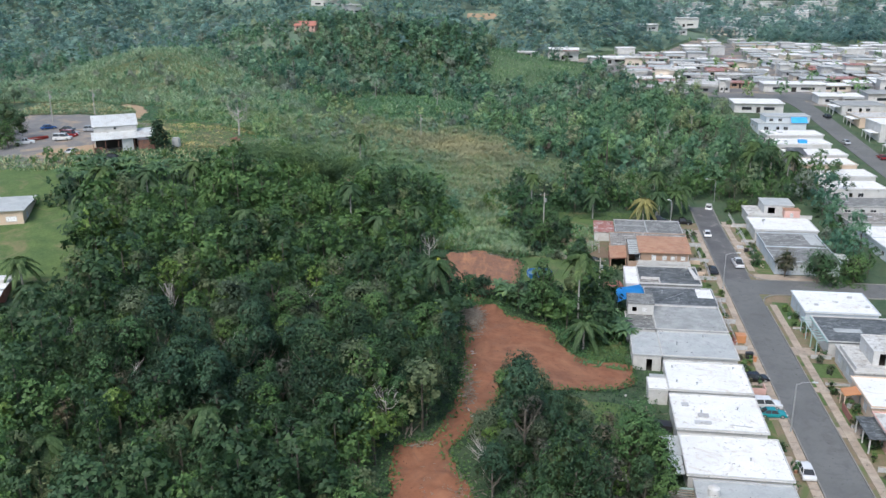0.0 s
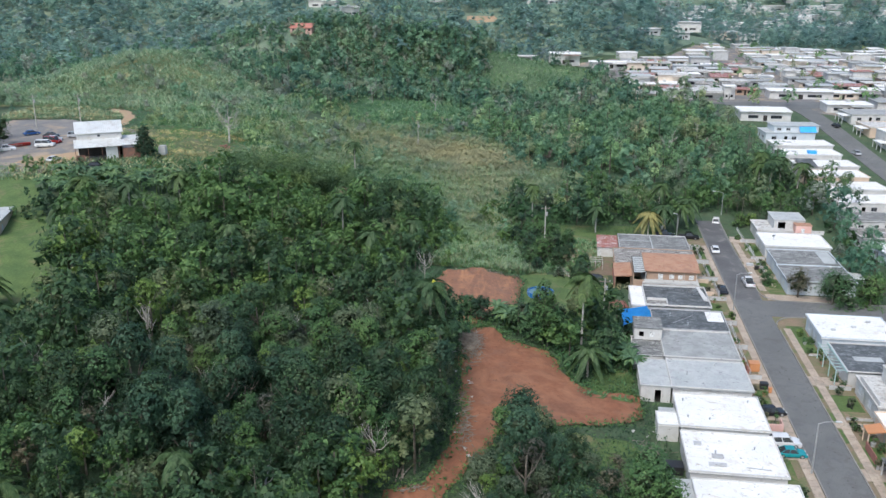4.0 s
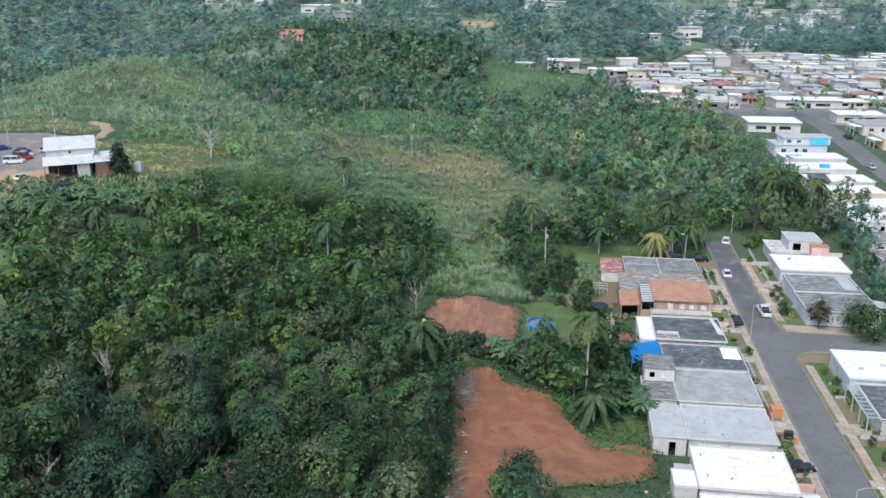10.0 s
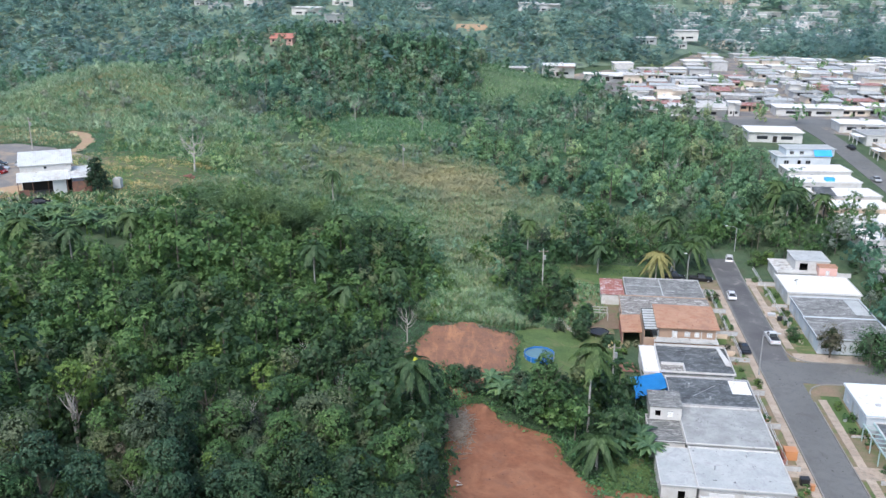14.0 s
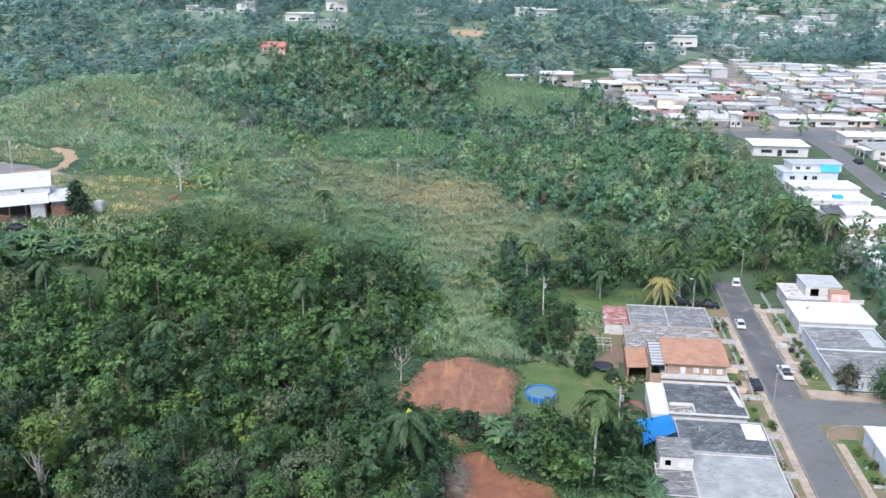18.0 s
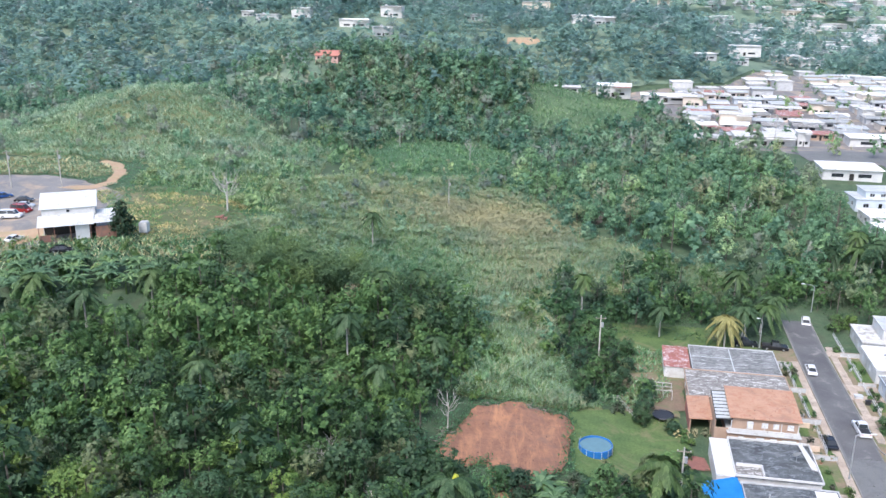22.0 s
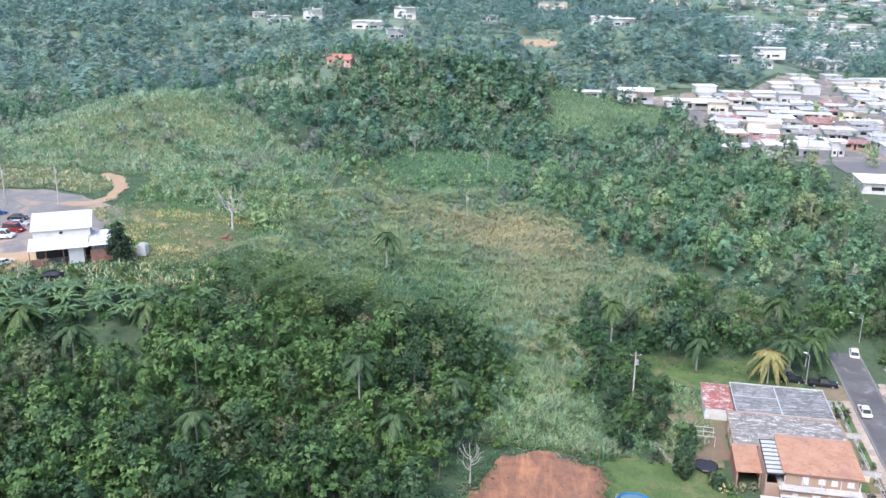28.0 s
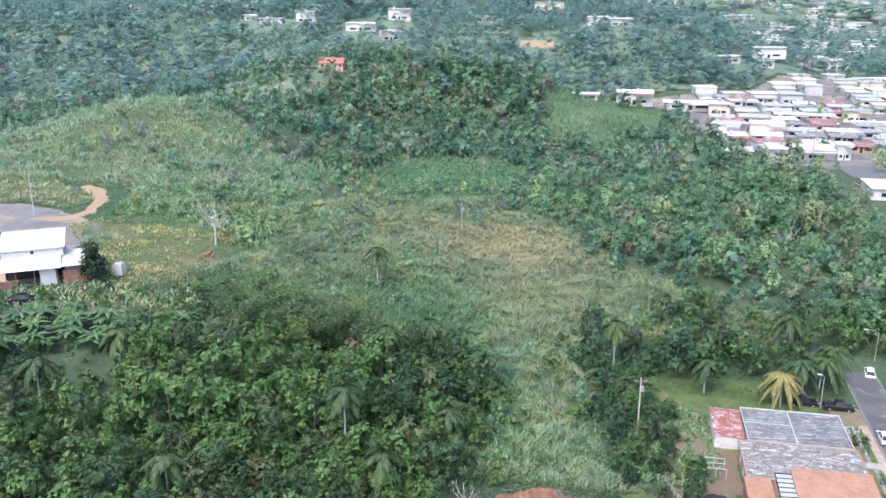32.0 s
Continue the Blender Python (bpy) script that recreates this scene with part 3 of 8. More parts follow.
# ---- houses ----
def wall_run(length, height_, thick, holes):
    """A wall along x from 0 to length, outer face at y = 0, with openings (x, width, sill, top) cut through; one joined mesh."""
    xs = sorted({0.0, length, *[h[0] for h in holes], *[h[0] + h[1] for h in holes]})
    zs = sorted({0.0, height_, *[h[2] for h in holes], *[min(h[3], height_) for h in holes]})
    bm = bmesh.new()
    made = {}

    def vert(i, j, y):
        if (i, j, y) not in made:
            made[i, j, y] = bm.verts.new((xs[i], y, zs[j]))
        return made[i, j, y]

    def solid(i, j):
        if not (0 <= i < len(xs) - 1 and 0 <= j < len(zs) - 1):
            return False
        cx, cz = (xs[i] + xs[i + 1]) / 2, (zs[j] + zs[j + 1]) / 2
        return not any(h[0] < cx < h[0] + h[1] and h[2] < cz < h[3] for h in holes)

    for i in range(len(xs) - 1):
        for j in range(len(zs) - 1):
            if not solid(i, j):
                continue
            c = ((i, j), (i + 1, j), (i + 1, j + 1), (i, j + 1))
            bm.faces.new([vert(*q, 0.0) for q in c])
            bm.faces.new([vert(*q, thick) for q in c[::-1]])
            for k, (di, dj) in enumerate(((0, -1), (1, 0), (0, 1), (-1, 0))):
                if not solid(i + di, j + dj):
                    p, q = c[k], c[(k + 1) % 4]
                    bm.faces.new((vert(*q, 0.0), vert(*p, 0.0), vert(*p, thick), vert(*q, thick)))
    return bm


def ring(x0, y0, x1, y1, z0, z1, k):
    """A raised edge round a roof, as one ring."""
    bm = bmesh.new()
    rows = []
    for x, y, u, v in ((x0, y0, 1, 1), (x1, y0, -1, 1), (x1, y1, -1, -1), (x0, y1, 1, -1)):
        rows.append([bm.verts.new(q) for q in ((x, y, z0), (x, y, z1), (x + u * k, y + v * k, z1), (x + u * k, y + v * k, z0))])
    for a, b in zip(rows, rows[1:] + rows[:1]):
        for j in range(4):
            bm.faces.new((a[j], b[j], b[(j + 1) % 4], a[(j + 1) % 4]))
    return bm


def window(parent, x, w, sill, top, style="pane"):
    """A window in a wall that runs along x: frame, panes or louvres, sill."""
    f = part("window", wall_run(w, top - sill, 0.08, [(0.07, w / 2 - 0.1, 0.07, top - sill - 0.07), (w / 2 + 0.03, w / 2 - 0.1, 0.07, top - sill - 0.07)]), SHUTTER, parent, "aluminium window frame")
    f.matrix_basis = pose(x, 0.03, sill)
    x, sill, top = 0, 0, top - sill
    if style == "louvre":
        bm = bmesh.new()
        k = max(3, int((top - sill - 0.14) / 0.16))
        for i in range(k):
            z = sill + 0.08 + i * (top - sill - 0.16) / k
            slab(bm, [(x + 0.07, -0.01, z + 0.02), (x + w - 0.07, -0.01, z + 0.02), (x + w - 0.07, 0.06, z + 0.13), (x + 0.07, 0.06, z + 0.13)], 0.015)
        part("louvres", bm, SHUTTER, f)
    part("pane", boxes((x + 0.05, 0.082, sill + 0.05, x + w - 0.05, 0.095, top - 0.05)), GLASS, f)
    part("sill", boxes((x - 0.06, -0.09, sill - 0.09, x + w + 0.06, -0.033, sill - 0.002)), WALL_WHITE, f)
    return f


def door(parent, x, w, top, material):
    d = part("door", boxes((x + 0.04, 0.05, 0.02, x + w - 0.04, 0.1, top - 0.04)), material, parent)
    part("handle", boxes((x + w - 0.16, 0.02, 1.0, x + w - 0.12, 0.05, 1.12)), STEEL, d)
    return d


def shell(parent, x0, y0, x1, y1, z0, h, wall_mat, roof_mat, holes=None, eave=0.25, kerb=0.18, roof_label="", slab_thick=0.16, slope=0.0):
    """Four walls with openings, a flat roof slab and its raised edge. holes: side -> rows (x, width, sill, top, style)."""
    holes = holes or {}
    L, D = x1 - x0, y1 - y0
    sides = dict(near=(pose(x0, y0, z0), L), right=(pose(x1, y0, z0, 0, 0, 90), D), far=(pose(x1, y1, z0, 0, 0, 180), L), left=(pose(x0, y1, z0, 0, 0, -90), D))
    for side, (m, length) in sides.items():
        rows = holes.get(side, ())
        inset = 0.15 if side in ("left", "right") else 0.0
        w = part("wall", wall_run(length, h, 0.15, [r[:4] for r in rows]), wall_mat, parent)
        w.matrix_basis = m @ pose(0, 0, 0) if not inset else m
        if inset:
            w.scale = ((length - 0.3) / length, 1, 1)
            w.matrix_basis = m @ Matrix.Translation((0.15, 0, 0)) @ Matrix.Diagonal(((length - 0.3) / length, 1, 1, 1))
        for r in rows:
            if r[4] == "door":
                door(w, r[0], r[1], r[3], STEEL if len(r) < 6 else r[5])
            elif r[4] != "open":
                window(w, *r[:5])
    roof = part("roof", sheet([(x0 - eave, y0 - eave, z0 + h + slab_thick), (x1 + eave, y0 - eave, z0 + h + slab_thick), (x1 + eave, y1 + eave, z0 + h + slab_thick + slope), (x0 - eave, y1 + eave, z0 + h + slab_thick + slope)], slab_thick), roof_mat, parent, roof_label)
    if kerb:
        zt = z0 + h + slab_thick
        e = eave
        k = 0.14
        part("parapet", ring(x0 - e, y0 - e, x1 + e, y1 + e, zt, zt + kerb, k), wall_mat, roof)
    # Near-black floor: the indoor dark behind openings is put into its colour.
    part("floor", boxes((x0 + 0.15, y0 + 0.15, z0 - 0.4, x1 - 0.15, y1 - 0.15, z0 + 0.04)), DARK, parent)
    return roof


def roof_vent(roof, x, y, z, tall=0.5):
    p = part("vent_pipe", tubes(((x, y, z), (x, y, z + tall), 0.09, 0.09), ((x, y, z + tall), (x, y, z + tall + 0.12), 0.17, 0.12)), STEEL, roof)
    return p


def roof_hatch(roof, x, y, z, w=0.9, d=0.7):
    part("hatch", boxes((x, y, z, x + w, y + d, z + 0.22), (x - 0.06, y - 0.06, z + 0.22, x + w + 0.06, y + d + 0.06, z + 0.27)), WALL_GREY, roof)


def water_tank(m, r, h, material, label):
    ob = thing("water_tank", m, label, "tank")
    bm = bmesh.new()
    for z0, z1, a, b in ((0, 0.08, r * 0.96, r), (0.08, h * 0.8, r, r), (h * 0.8, h * 0.93, r, r * 0.7), (h * 0.93, h, r * 0.7, r * 0.3)):
        tube(bm, (0, 0, z0), (0, 0, z1), a, b, 16)
    body = part("body", bm, material, ob)
    part("lid", tubes(((0, 0, h), (0, 0, h + 0.08), r * 0.32, r * 0.3), sides=12), material, body)
    part("outlet_pipe", tubes(((r * 0.9, 0, 0.15), (r + 0.4, 0, 0.15), 0.04, 0.04)), STEEL, body)
    return ob


def dish(m, r, label):
    ob = thing("satellite_dish", m, label, "dish")
    part("mast", tubes(((0, 0, 0), (0, 0, 0.9), 0.04, 0.04)), STEEL, ob)
    bm = bmesh.new()
    rings = []
    for k in range(1, 5):
        q = r * k / 4
        rings.append([bm.verts.new((q * math.cos(a), q * math.sin(a), 0.3 * (q / r) ** 2 * r)) for a in [math.tau * j / 14 for j in range(14)]])
    hub = bm.verts.new((0, 0, 0))
    for j in range(14):
        bm.faces.new((hub, rings[0][j], rings[0][(j + 1) % 14]))
        for a, b in zip(rings, rings[1:]):
            bm.faces.new((a[j], b[j], b[(j + 1) % 14], a[(j + 1) % 14]))
    bmesh.ops.solidify(bm, geom=bm.faces[:], thickness=0.03)
    bowl = part("bowl", bm, WALL_WHITE, ob)
    bowl.matrix_basis = pose(0, 0, 1.0, -50, 0, 25)
    part("feed_arm", tubes(((0, 0, 0), (0, r * 0.4, r * 0.9), 0.02, 0.02)), STEEL, bowl)
    return ob


W = "louvre"
R3 = 0.05


def row_house(s0, s1, n0, n1, h, wall_mat, roof_mat, label, holes, **kw):
    ob = thing("house", spot(s0, n0, 0.0), label, "house", "row houses beside the street")
    roof = shell(ob, 0, 0, n1 - n0, s1 - s0, R3, h, wall_mat, roof_mat, holes, **kw)
    return ob, roof, R3 + h + 0.16


def porch(ob, x0, y0, x1, y1, h, roof_mat, posts):
    """A car port or porch: slab on posts."""
    c = part("canopy", boxes((x0, y0, h, x1, y1, h + 0.14)), roof_mat, ob)
    for px, py in posts:
        part("post", boxes((px - 0.09, py - 0.09, 0.0, px + 0.09, py + 0.09, h)), WALL_WHITE, ob)
    return c


front = {"right": [(1.0, 1.4, 0.9, 2.1, W), (3.4, 0.95, 0, 2.1, "door"), (6.0, 1.6, 0.9, 2.1, W)]}


def with_front(**more):
    d = dict(front)
    d.update(more)
    return d


# left of the street, from the near end to the dead end
ob, rf, zt = row_house(-13.5, -2.9, -16.8, -5.0, 2.7, WALL_GREY, ROOF_PALE, "low house with a pale grey flat roof", with_front())
roof_vent(rf, 4, 6, zt)
water_tank(spot(-5.6, -14.9, zt), 0.75, 1.1, WALL_WHITE, "round white water tank on a grey flat roof")
ob = thing("pergola", spot(-9, -21.5, 0.0), "weathered timber pergola on posts behind a grey house", "pergola")
for px in (0.1, 4.3):
    for py in (0.2, 4.6):
        part("post", boxes((px, py, 0, px + 0.12, py + 0.12, 2.3)), WOOD, ob)
for k in range(9):
    part("slat", boxes((0, 0.1 + k * 0.55, 2.3, 4.5, 0.4 + k * 0.55, 2.38)), WOOD, ob)
ob = thing("yard_wall", spot(-3.3, -22.6, 0.0), "low pale teal block wall of a back yard", "wall")
part("panel", boxes((0, 0, 0, 2.9, 0.15, 1.8)), WALL_TEAL, ob)
part("panel", boxes((3.0, 0, 0, 7.2, 0.15, 2.0)), WALL_TEAL, ob)

ob, rf, zt = row_house(-1.4, 8.4, -17.4, -4.6, 2.75, WALL_WHITE, ROOF_WHITE, "white house with a bright white flat roof", with_front(near=[(2, 1.3, 0.9, 2.0, W), (6.5, 1.3, 0.9, 2.0, W), (9.8, 1.3, 0.9, 2.0, W)]))
shell(ob, -2.7, 5.6, -0.25, 10.3, 0.0, 2.3, WALL_GREY, ROOF_PALE, {"left": [(1, 1.0, 0.8, 1.8, W)]}, kerb=0)
part("lean_to_sheet", sheet([(-2.2, 0.6, 2.4), (-0.3, 0.6, 2.5), (-0.3, 5.2, 2.5), (-2.2, 5.2, 2.4)], 0.05), TIN, ob, "grey sheet lean-to roof")
part("step_wall", boxes((12.9, 0.3, 0, 13.05, 9.4, 1.0)), WALL_GREY, ob)
roof_vent(rf, 8.4, 4.2, zt, 0.35)

ob, rf, zt = row_house(10.5, 20.7, -17.5, -5.3, 2.75, WALL_WHITE, ROOF_WHITE, "white house with grime spots on a white flat roof", with_front(near=[(1.6, 1.2, 0.9, 2.0, W), (5.0, 1.2, 0.9, 2.0, W), (8.6, 1.2, 0.9, 2.0, W)]))
roof_hatch(rf, 1.3, 6.6, zt)
roof_hatch(rf, 3.3, 3.4, zt, 1.4, 0.8)
roof_hatch(rf, 2.6, 1.4, zt, 2.2, 0.6)
roof_vent(rf, 3.8, 4.6, zt)
roof_vent(rf, 9.2, 6.5, zt, 0.3)
part("conduit", tubes(((7.4, 1.6, zt + 0.08), (10.4, 1.3, zt + 0.08), 0.07, 0.07), ((9.2, 1.4, zt + 0.08), (9.5, 2.2, zt + 0.08), 0.06, 0.06)), STEEL, rf)

ob, rf, zt = row_house(22.5, 32.4, -17.3, -5.2, 2.75, WALL_WHITE, ROOF_WHITE, "white house with a stained white flat roof", with_front(near=[(2.0, 1.2, 0.9, 2.0, W)]))
shell(ob, -3.2, 0.4, -0.25, 4.4, 0.0, 2.5, WALL_WHITE, ROOF_WHITE, {"left": [(1, 1.0, 0.9, 1.8, W)]}, eave=0.08, kerb=0.1)
shell(ob, -2.6, 4.7, -0.25, 6.6, 0.0, 2.1, WALL_GREY, ROOF_PALE, {}, eave=0.05, kerb=0)
for x, y in ((1.0, 7.8), (1.2, 2.6), (4.2, 2.2), (10.6, 8.4)):
    roof_vent(rf, x, y, zt, 0.3)
part("front_step", boxes((12.5, 1.0, 0, 15.4, 3.4, 0.5), (12.5, 3.4, 0, 15.4, 3.6, 1.1)), WALL_GREY, ob)
part("gate_wall", boxes((12.6, 4.6, 0, 15.2, 4.75, 1.7), (15.05, 4.75, 0, 15.2, 6.6, 1.7)), WALL_PINK, ob, "salmon pink front wall")

ob, rf, zt = row_house(34.9, 45.0, -17.2, -5.2, 2.8, WALL_WHITE, ROOF_PALE, "house with a pale bluish grey flat roof", with_front(near=[(1.2, 3.4, 1.3, 2.3, W), (5.6, 4.2, 1.3, 2.3, W)]))
shell(ob, -4.9, 0.2, -0.3, 10.0, 0.0, 2.75, WALL_WHITE, ROOF_PALE, {"near": [(2.2, 0.95, 0, 2.1, "open")], "left": [(2, 1.2, 0.9, 2.0, W), (6, 1.2, 0.9, 2.0, W)]}, eave=0.15, kerb=0.06)
roof_vent(rf, 2.6, 4.6, zt, 0.6)
roof_vent(rf, 7.5, 8.6, zt, 0.3)

ob, rf, zt = row_house(46.3, 57.6, -17.3, -5.2, 2.85, WALL_WHITE, ROOF_GREY, "house with a cloudy grey flat roof", with_front())
shell(ob, -5.2, 0.6, -0.25, 8.6, 0.0, 2.6, WALL_WHITE, ROOF_LICHEN, {"left": [(2, 1.2, 0.9, 2.0, W)]}, eave=0.1, kerb=0.05)
shell(ob, -4.8, 6.9, -0.1, 12.2, 2.9, 2.1, WALL_WHITE, ROOF_LICHEN, {"near": [(0.8, 0.8, 0.6, 1.5, "open"), (2.6, 0.9, 0.6, 1.5, W)]}, eave=0.12, kerb=0)
part("front_frame", boxes((12.6, 0.4, 0, 13.9, 0.55, 1.1), (13.75, 0.55, 0, 13.9, 5.8, 1.1)), BRICK_RED, ob, "brick red front wall")

ob, rf, zt = row_house(58.6, 68.2, -18.0, -5.0, 2.8, WALL_GREY, ROOF_TAR, "house with a black tarred flat roof", with_front())
part("coated_patch", boxes((9.9, 4.6, zt + 0.01, 12.9, 9.4, zt + 0.06)), ROOF_WHITE, rf, "bright white coated corner of the roof")
part("conduit", tubes(((3.5, 3.0, zt + 0.05), (7.5, 7.2, zt + 0.05), 0.05, 0.05)), STEEL, rf)
roof_vent(rf, 3.2, 6.4, zt)
roof_vent(rf, 6.0, 2.0, zt)

ob, rf, zt = row_house(70.2, 81.2, -18.6, -6.6, 2.85, WALL_WHITE, ROOF_TAR, "house with a black tarred roof inside a white parapet", with_front(), kerb=0.34)
shell(ob, -2.9, 0.0, -0.3, 10.9, 0.0, 2.8, WALL_WHITE, ROOF_WHITE, {"left": [(2, 1.2, 0.9, 2.0, W)]}, eave=0.1, kerb=0.08)
part("court_wall", boxes((0.2, 2.8, zt, 4.0, 3.0, zt + 0.5), (3.8, 0.2, zt, 4.0, 2.8, zt + 0.5)), WALL_WHITE, rf)
part("court_floor", boxes((0.0, 0.0, zt, 3.8, 2.8, zt + 0.03)), ROOF_STONE, rf)
# White sloped awning along the right edge.
part("awning", sheet([(11.2, 3.6, zt + 0.15), (12.4, 3.4, zt + 0.1), (11.0, 10.6, zt + 0.5), (10.4, 10.6, zt + 0.5)], 0.12), WALL_WHITE, rf)
dish(spot(76.0, -9.2, zt), 0.9, "white satellite dish on a black tarred roof")

# the two-storey terracotta house
ob = thing("house", spot(84.2, -18.2, 0.0), "two-storey tan house under a terracotta painted roof", "house", "row houses beside the street")
low = {"near": [(1.6, 0.9, 0, 2.1, "door", WALL_WHITE), (4.4, 1.2, 1.0, 2.1, W), (6.6, 1.0, 1.0, 2.1, W), (8.4, 2.2, 0.7, 2.1, W)]}
up = {"near": [(2.3, 1.0, 0.4, 1.7, W), (4.6, 1.0, 0.7, 1.6, W), (6.4, 0.9, 0.7, 1.6, W), (8.6, 1.0, 0.7, 1.6, W)], "left": [(3, 1.2, 0.7, 1.6, W)]}
shell(ob, 0, 0, 11.0, 10.2, 0.05, 2.6, WALL_TAN, WALL_WHITE, low, eave=0.3, kerb=0)
shell(ob, 0.6, 0.9, 10.8, 10.0, 2.85, 2.3, WALL_TAN, ROOF_CLAY, up, eave=0.55, kerb=0, slope=0.75, roof_label="terracotta painted sloping roof")
part("balcony_rail", boxes((0.0, -0.25, 2.86, 11.0, -0.15, 3.6)), WALL_WHITE, ob, "white balcony balustrade")
for k in range(5):
    part("post", boxes((0.2 + k * 2.6, -0.2, 3.6, 0.32 + k * 2.6, -0.08, 5.0)), WALL_WHITE, ob)
lat = part("skylight_roof", sheet([(-2.2, 0.6, 4.6), (0.55, 0.6, 4.7), (0.55, 9.6, 5.5), (-2.2, 9.6, 5.4)], 0.06), DARK, ob, "lattice of pale translucent roof panels")
for k in range(8):
    part("panel", sheet([(-2.05, 0.9 + k * 1.08, 4.66 + k * 0.096), (0.4, 0.9 + k * 1.08, 4.74 + k * 0.096), (0.4, 1.7 + k * 1.08, 4.82 + k * 0.096), (-2.05, 1.7 + k * 1.08, 4.74 + k * 0.096)], 0.02), ROOF_PALE, lat)
part("side_wall", boxes((-2.2, 0.6, 0, -2.05, 9.6, 4.5), (-2.05, 0.6, 0, 0.0, 0.75, 3.1)), WALL_TAN, ob)
part("annex_roof", sheet([(-6.0, 3.6, 2.7), (-2.2, 3.6, 2.9), (-2.2, 11.6, 3.3), (-6.0, 11.6, 3.1)], 0.14), ROOF_CLAY, ob, "terracotta painted annex roof")
part("annex_wall", boxes((-6.0, 11.3, 0, -2.2, 11.5, 3.0), (-5.9, 3.9, 0, -5.75, 11.3, 2.7)), BRICK_RED, ob)
for px in (-5.8, -2.5):
    part("post", boxes((px, 3.7, 0, px + 0.15, 3.85, 2.7)), WALL_TAN, ob)
part("front_slab", boxes((11.0, 1.0, 0, 14.6, 1.15, 1.0), (11.0, 9.0, 0, 14.6, 9.15, 1.0)), WALL_PEACH, ob)

ob, rf, zt = row_house(95.6, 106.8, -23.6, -5.8, 2.85, WALL_TAN, ROOF_STONE, "house with a mottled pebbly flat roof", with_front(left=[(2, 1.2, 0.9, 2.0, W), (6, 1.2, 0.9, 2.0, W)]))
ob, rf, zt = row_house(107.3, 118.4, -22.0, -6.2, 2.85, WALL_GREY, ROOF_LICHEN, "house with a lichened grey flat roof", with_front(near=[(3, 1, 0.9, 2, W)]))
part("roof_joint", boxes((7.4, 0.2, zt + 0.01, 7.6, 10.8, zt + 0.1), (0.1, 6.1, zt + 0.01, 7.3, 6.25, zt + 0.08)), ROOF_PALE, rf)
part("tin_roof", ribbed(-5.4, -0.35, [(1.4, 2.5), (5.6, 2.65), (11.0, 2.8)], 0.55, 0.06), TIN_RED, ob, "rusty red corrugated sheet roof")
part("tin_wall", boxes((-5.2, 1.6, 0, -5.05, 10.8, 2.5), (-5.05, 1.6, 0, -0.4, 1.75, 2.45)), WALL_WHITE, ob)

# chicken-house frame and rubble behind the last houses
ob = thing("shed_frame", spot(99, -29.5, 0.0), "open white-painted shed frame without roof sheets", "shed")
for px in (0, 1.6, 3.2):
    for py in (0, 3.2):
        part("post", boxes((px, py, 0, px + 0.1, py + 0.1, 2.0)), SCRAP, ob)
for py in (0, 1.6, 3.2):
    part("beam", boxes((0, py, 2.0, 3.3, py + 0.1, 2.1)), SCRAP, ob)
part("sheet_wall", boxes((-0.1, 0.1, 0, 0, 3.2, 1.2)), WALL_PINK, ob)
patch("back_earth", [street(95, -31), street(108, -32), street(108, -24), street(95, -24)], BROWN_YARD, 0.24, 0.6, "bare reddish earth behind a house")

# blue tarpaulin, sagging between poles
ob = thing("tarpaulin", spot(60.0, -24.0, 0.0), "bright blue tarpaulin stretched on poles behind a house", "tarpaulin")
bm = bmesh.new()
grid = []
for j in range(9):
    u = j / 8
    row = []
    for i in range(8):
        v = i / 7
        x = 0.3 + v * 5.4 + 0.25 * math.sin(u * 5)
        y = (0.2 + v * 4.4) * (1 - u) + u * (8.4 + v * 1.9)
        sag = 0.35 * math.sin(math.pi * u) * math.sin(math.pi * v)
        row.append(bm.verts.new((x, y, 2.5 + 0.35 * v - sag + 0.06 * math.sin(9 * u + 4 * v))))
    grid.append(row)
for a, b in zip(grid, grid[1:]):
    for i in range(7):
        bm.faces.new((a[i], a[i + 1], b[i + 1], b[i]))
bmesh.ops.solidify(bm, geom=bm.faces[:], thickness=0.02)
part("sheet", bm, TARP, ob)
for x, y in ((0.4, 0.5), (5.4, 4.6), (0.6, 8.2), (5.6, 9.9)):
    part("pole", tubes(((x, y, 0), (x, y, 2.42), 0.04, 0.04)), STEEL, ob)

# right of the street
def right_house(s0, s1, n0, n1, h, wm, rm, label, **kw):
    hs = {"left": [(1.2, 1.5, 0.9, 2.1, W), (4.0, 0.95, 0, 2.1, "door"), (6.2, 1.6, 0.9, 2.1, W)], "near": [(2, 1.3, 0.9, 2.0, W), (6.5, 1.3, 0.9, 2.0, W)]}
    return row_house(s0, s1, n0, n1, h, wm, rm, label, hs, **kw)


ob, rf, zt = right_house(20.6, 30.4, 11.4, 24, 2.75, WALL_PEACH, ROOF_WHITE, "house with a white flat roof and a small orange tiled porch")
part("porch_roof", sheet([(-2.6, 4.4, 2.4), (0.1, 4.2, 2.9), (0.1, 7.0, 2.9), (-2.6, 6.8, 2.4)], 0.12), ORANGE, ob, "orange tiled porch roof")
for y in (4.5, 6.6):
    part("post", boxes((-2.5, y, 0, -2.36, y + 0.14, 2.3)), WALL_PEACH, ob)
part("yard_wall", boxes((-2.8, -0.2, 0, -2.65, 4.2, 1.3)), BRICK_RED, ob)
ob, rf, zt = right_house(8.6, 18.6, 11.0, 24, 2.75, WALL_PINK, ROOF_WORN, "salmon house with a worn white roof and porch posts")
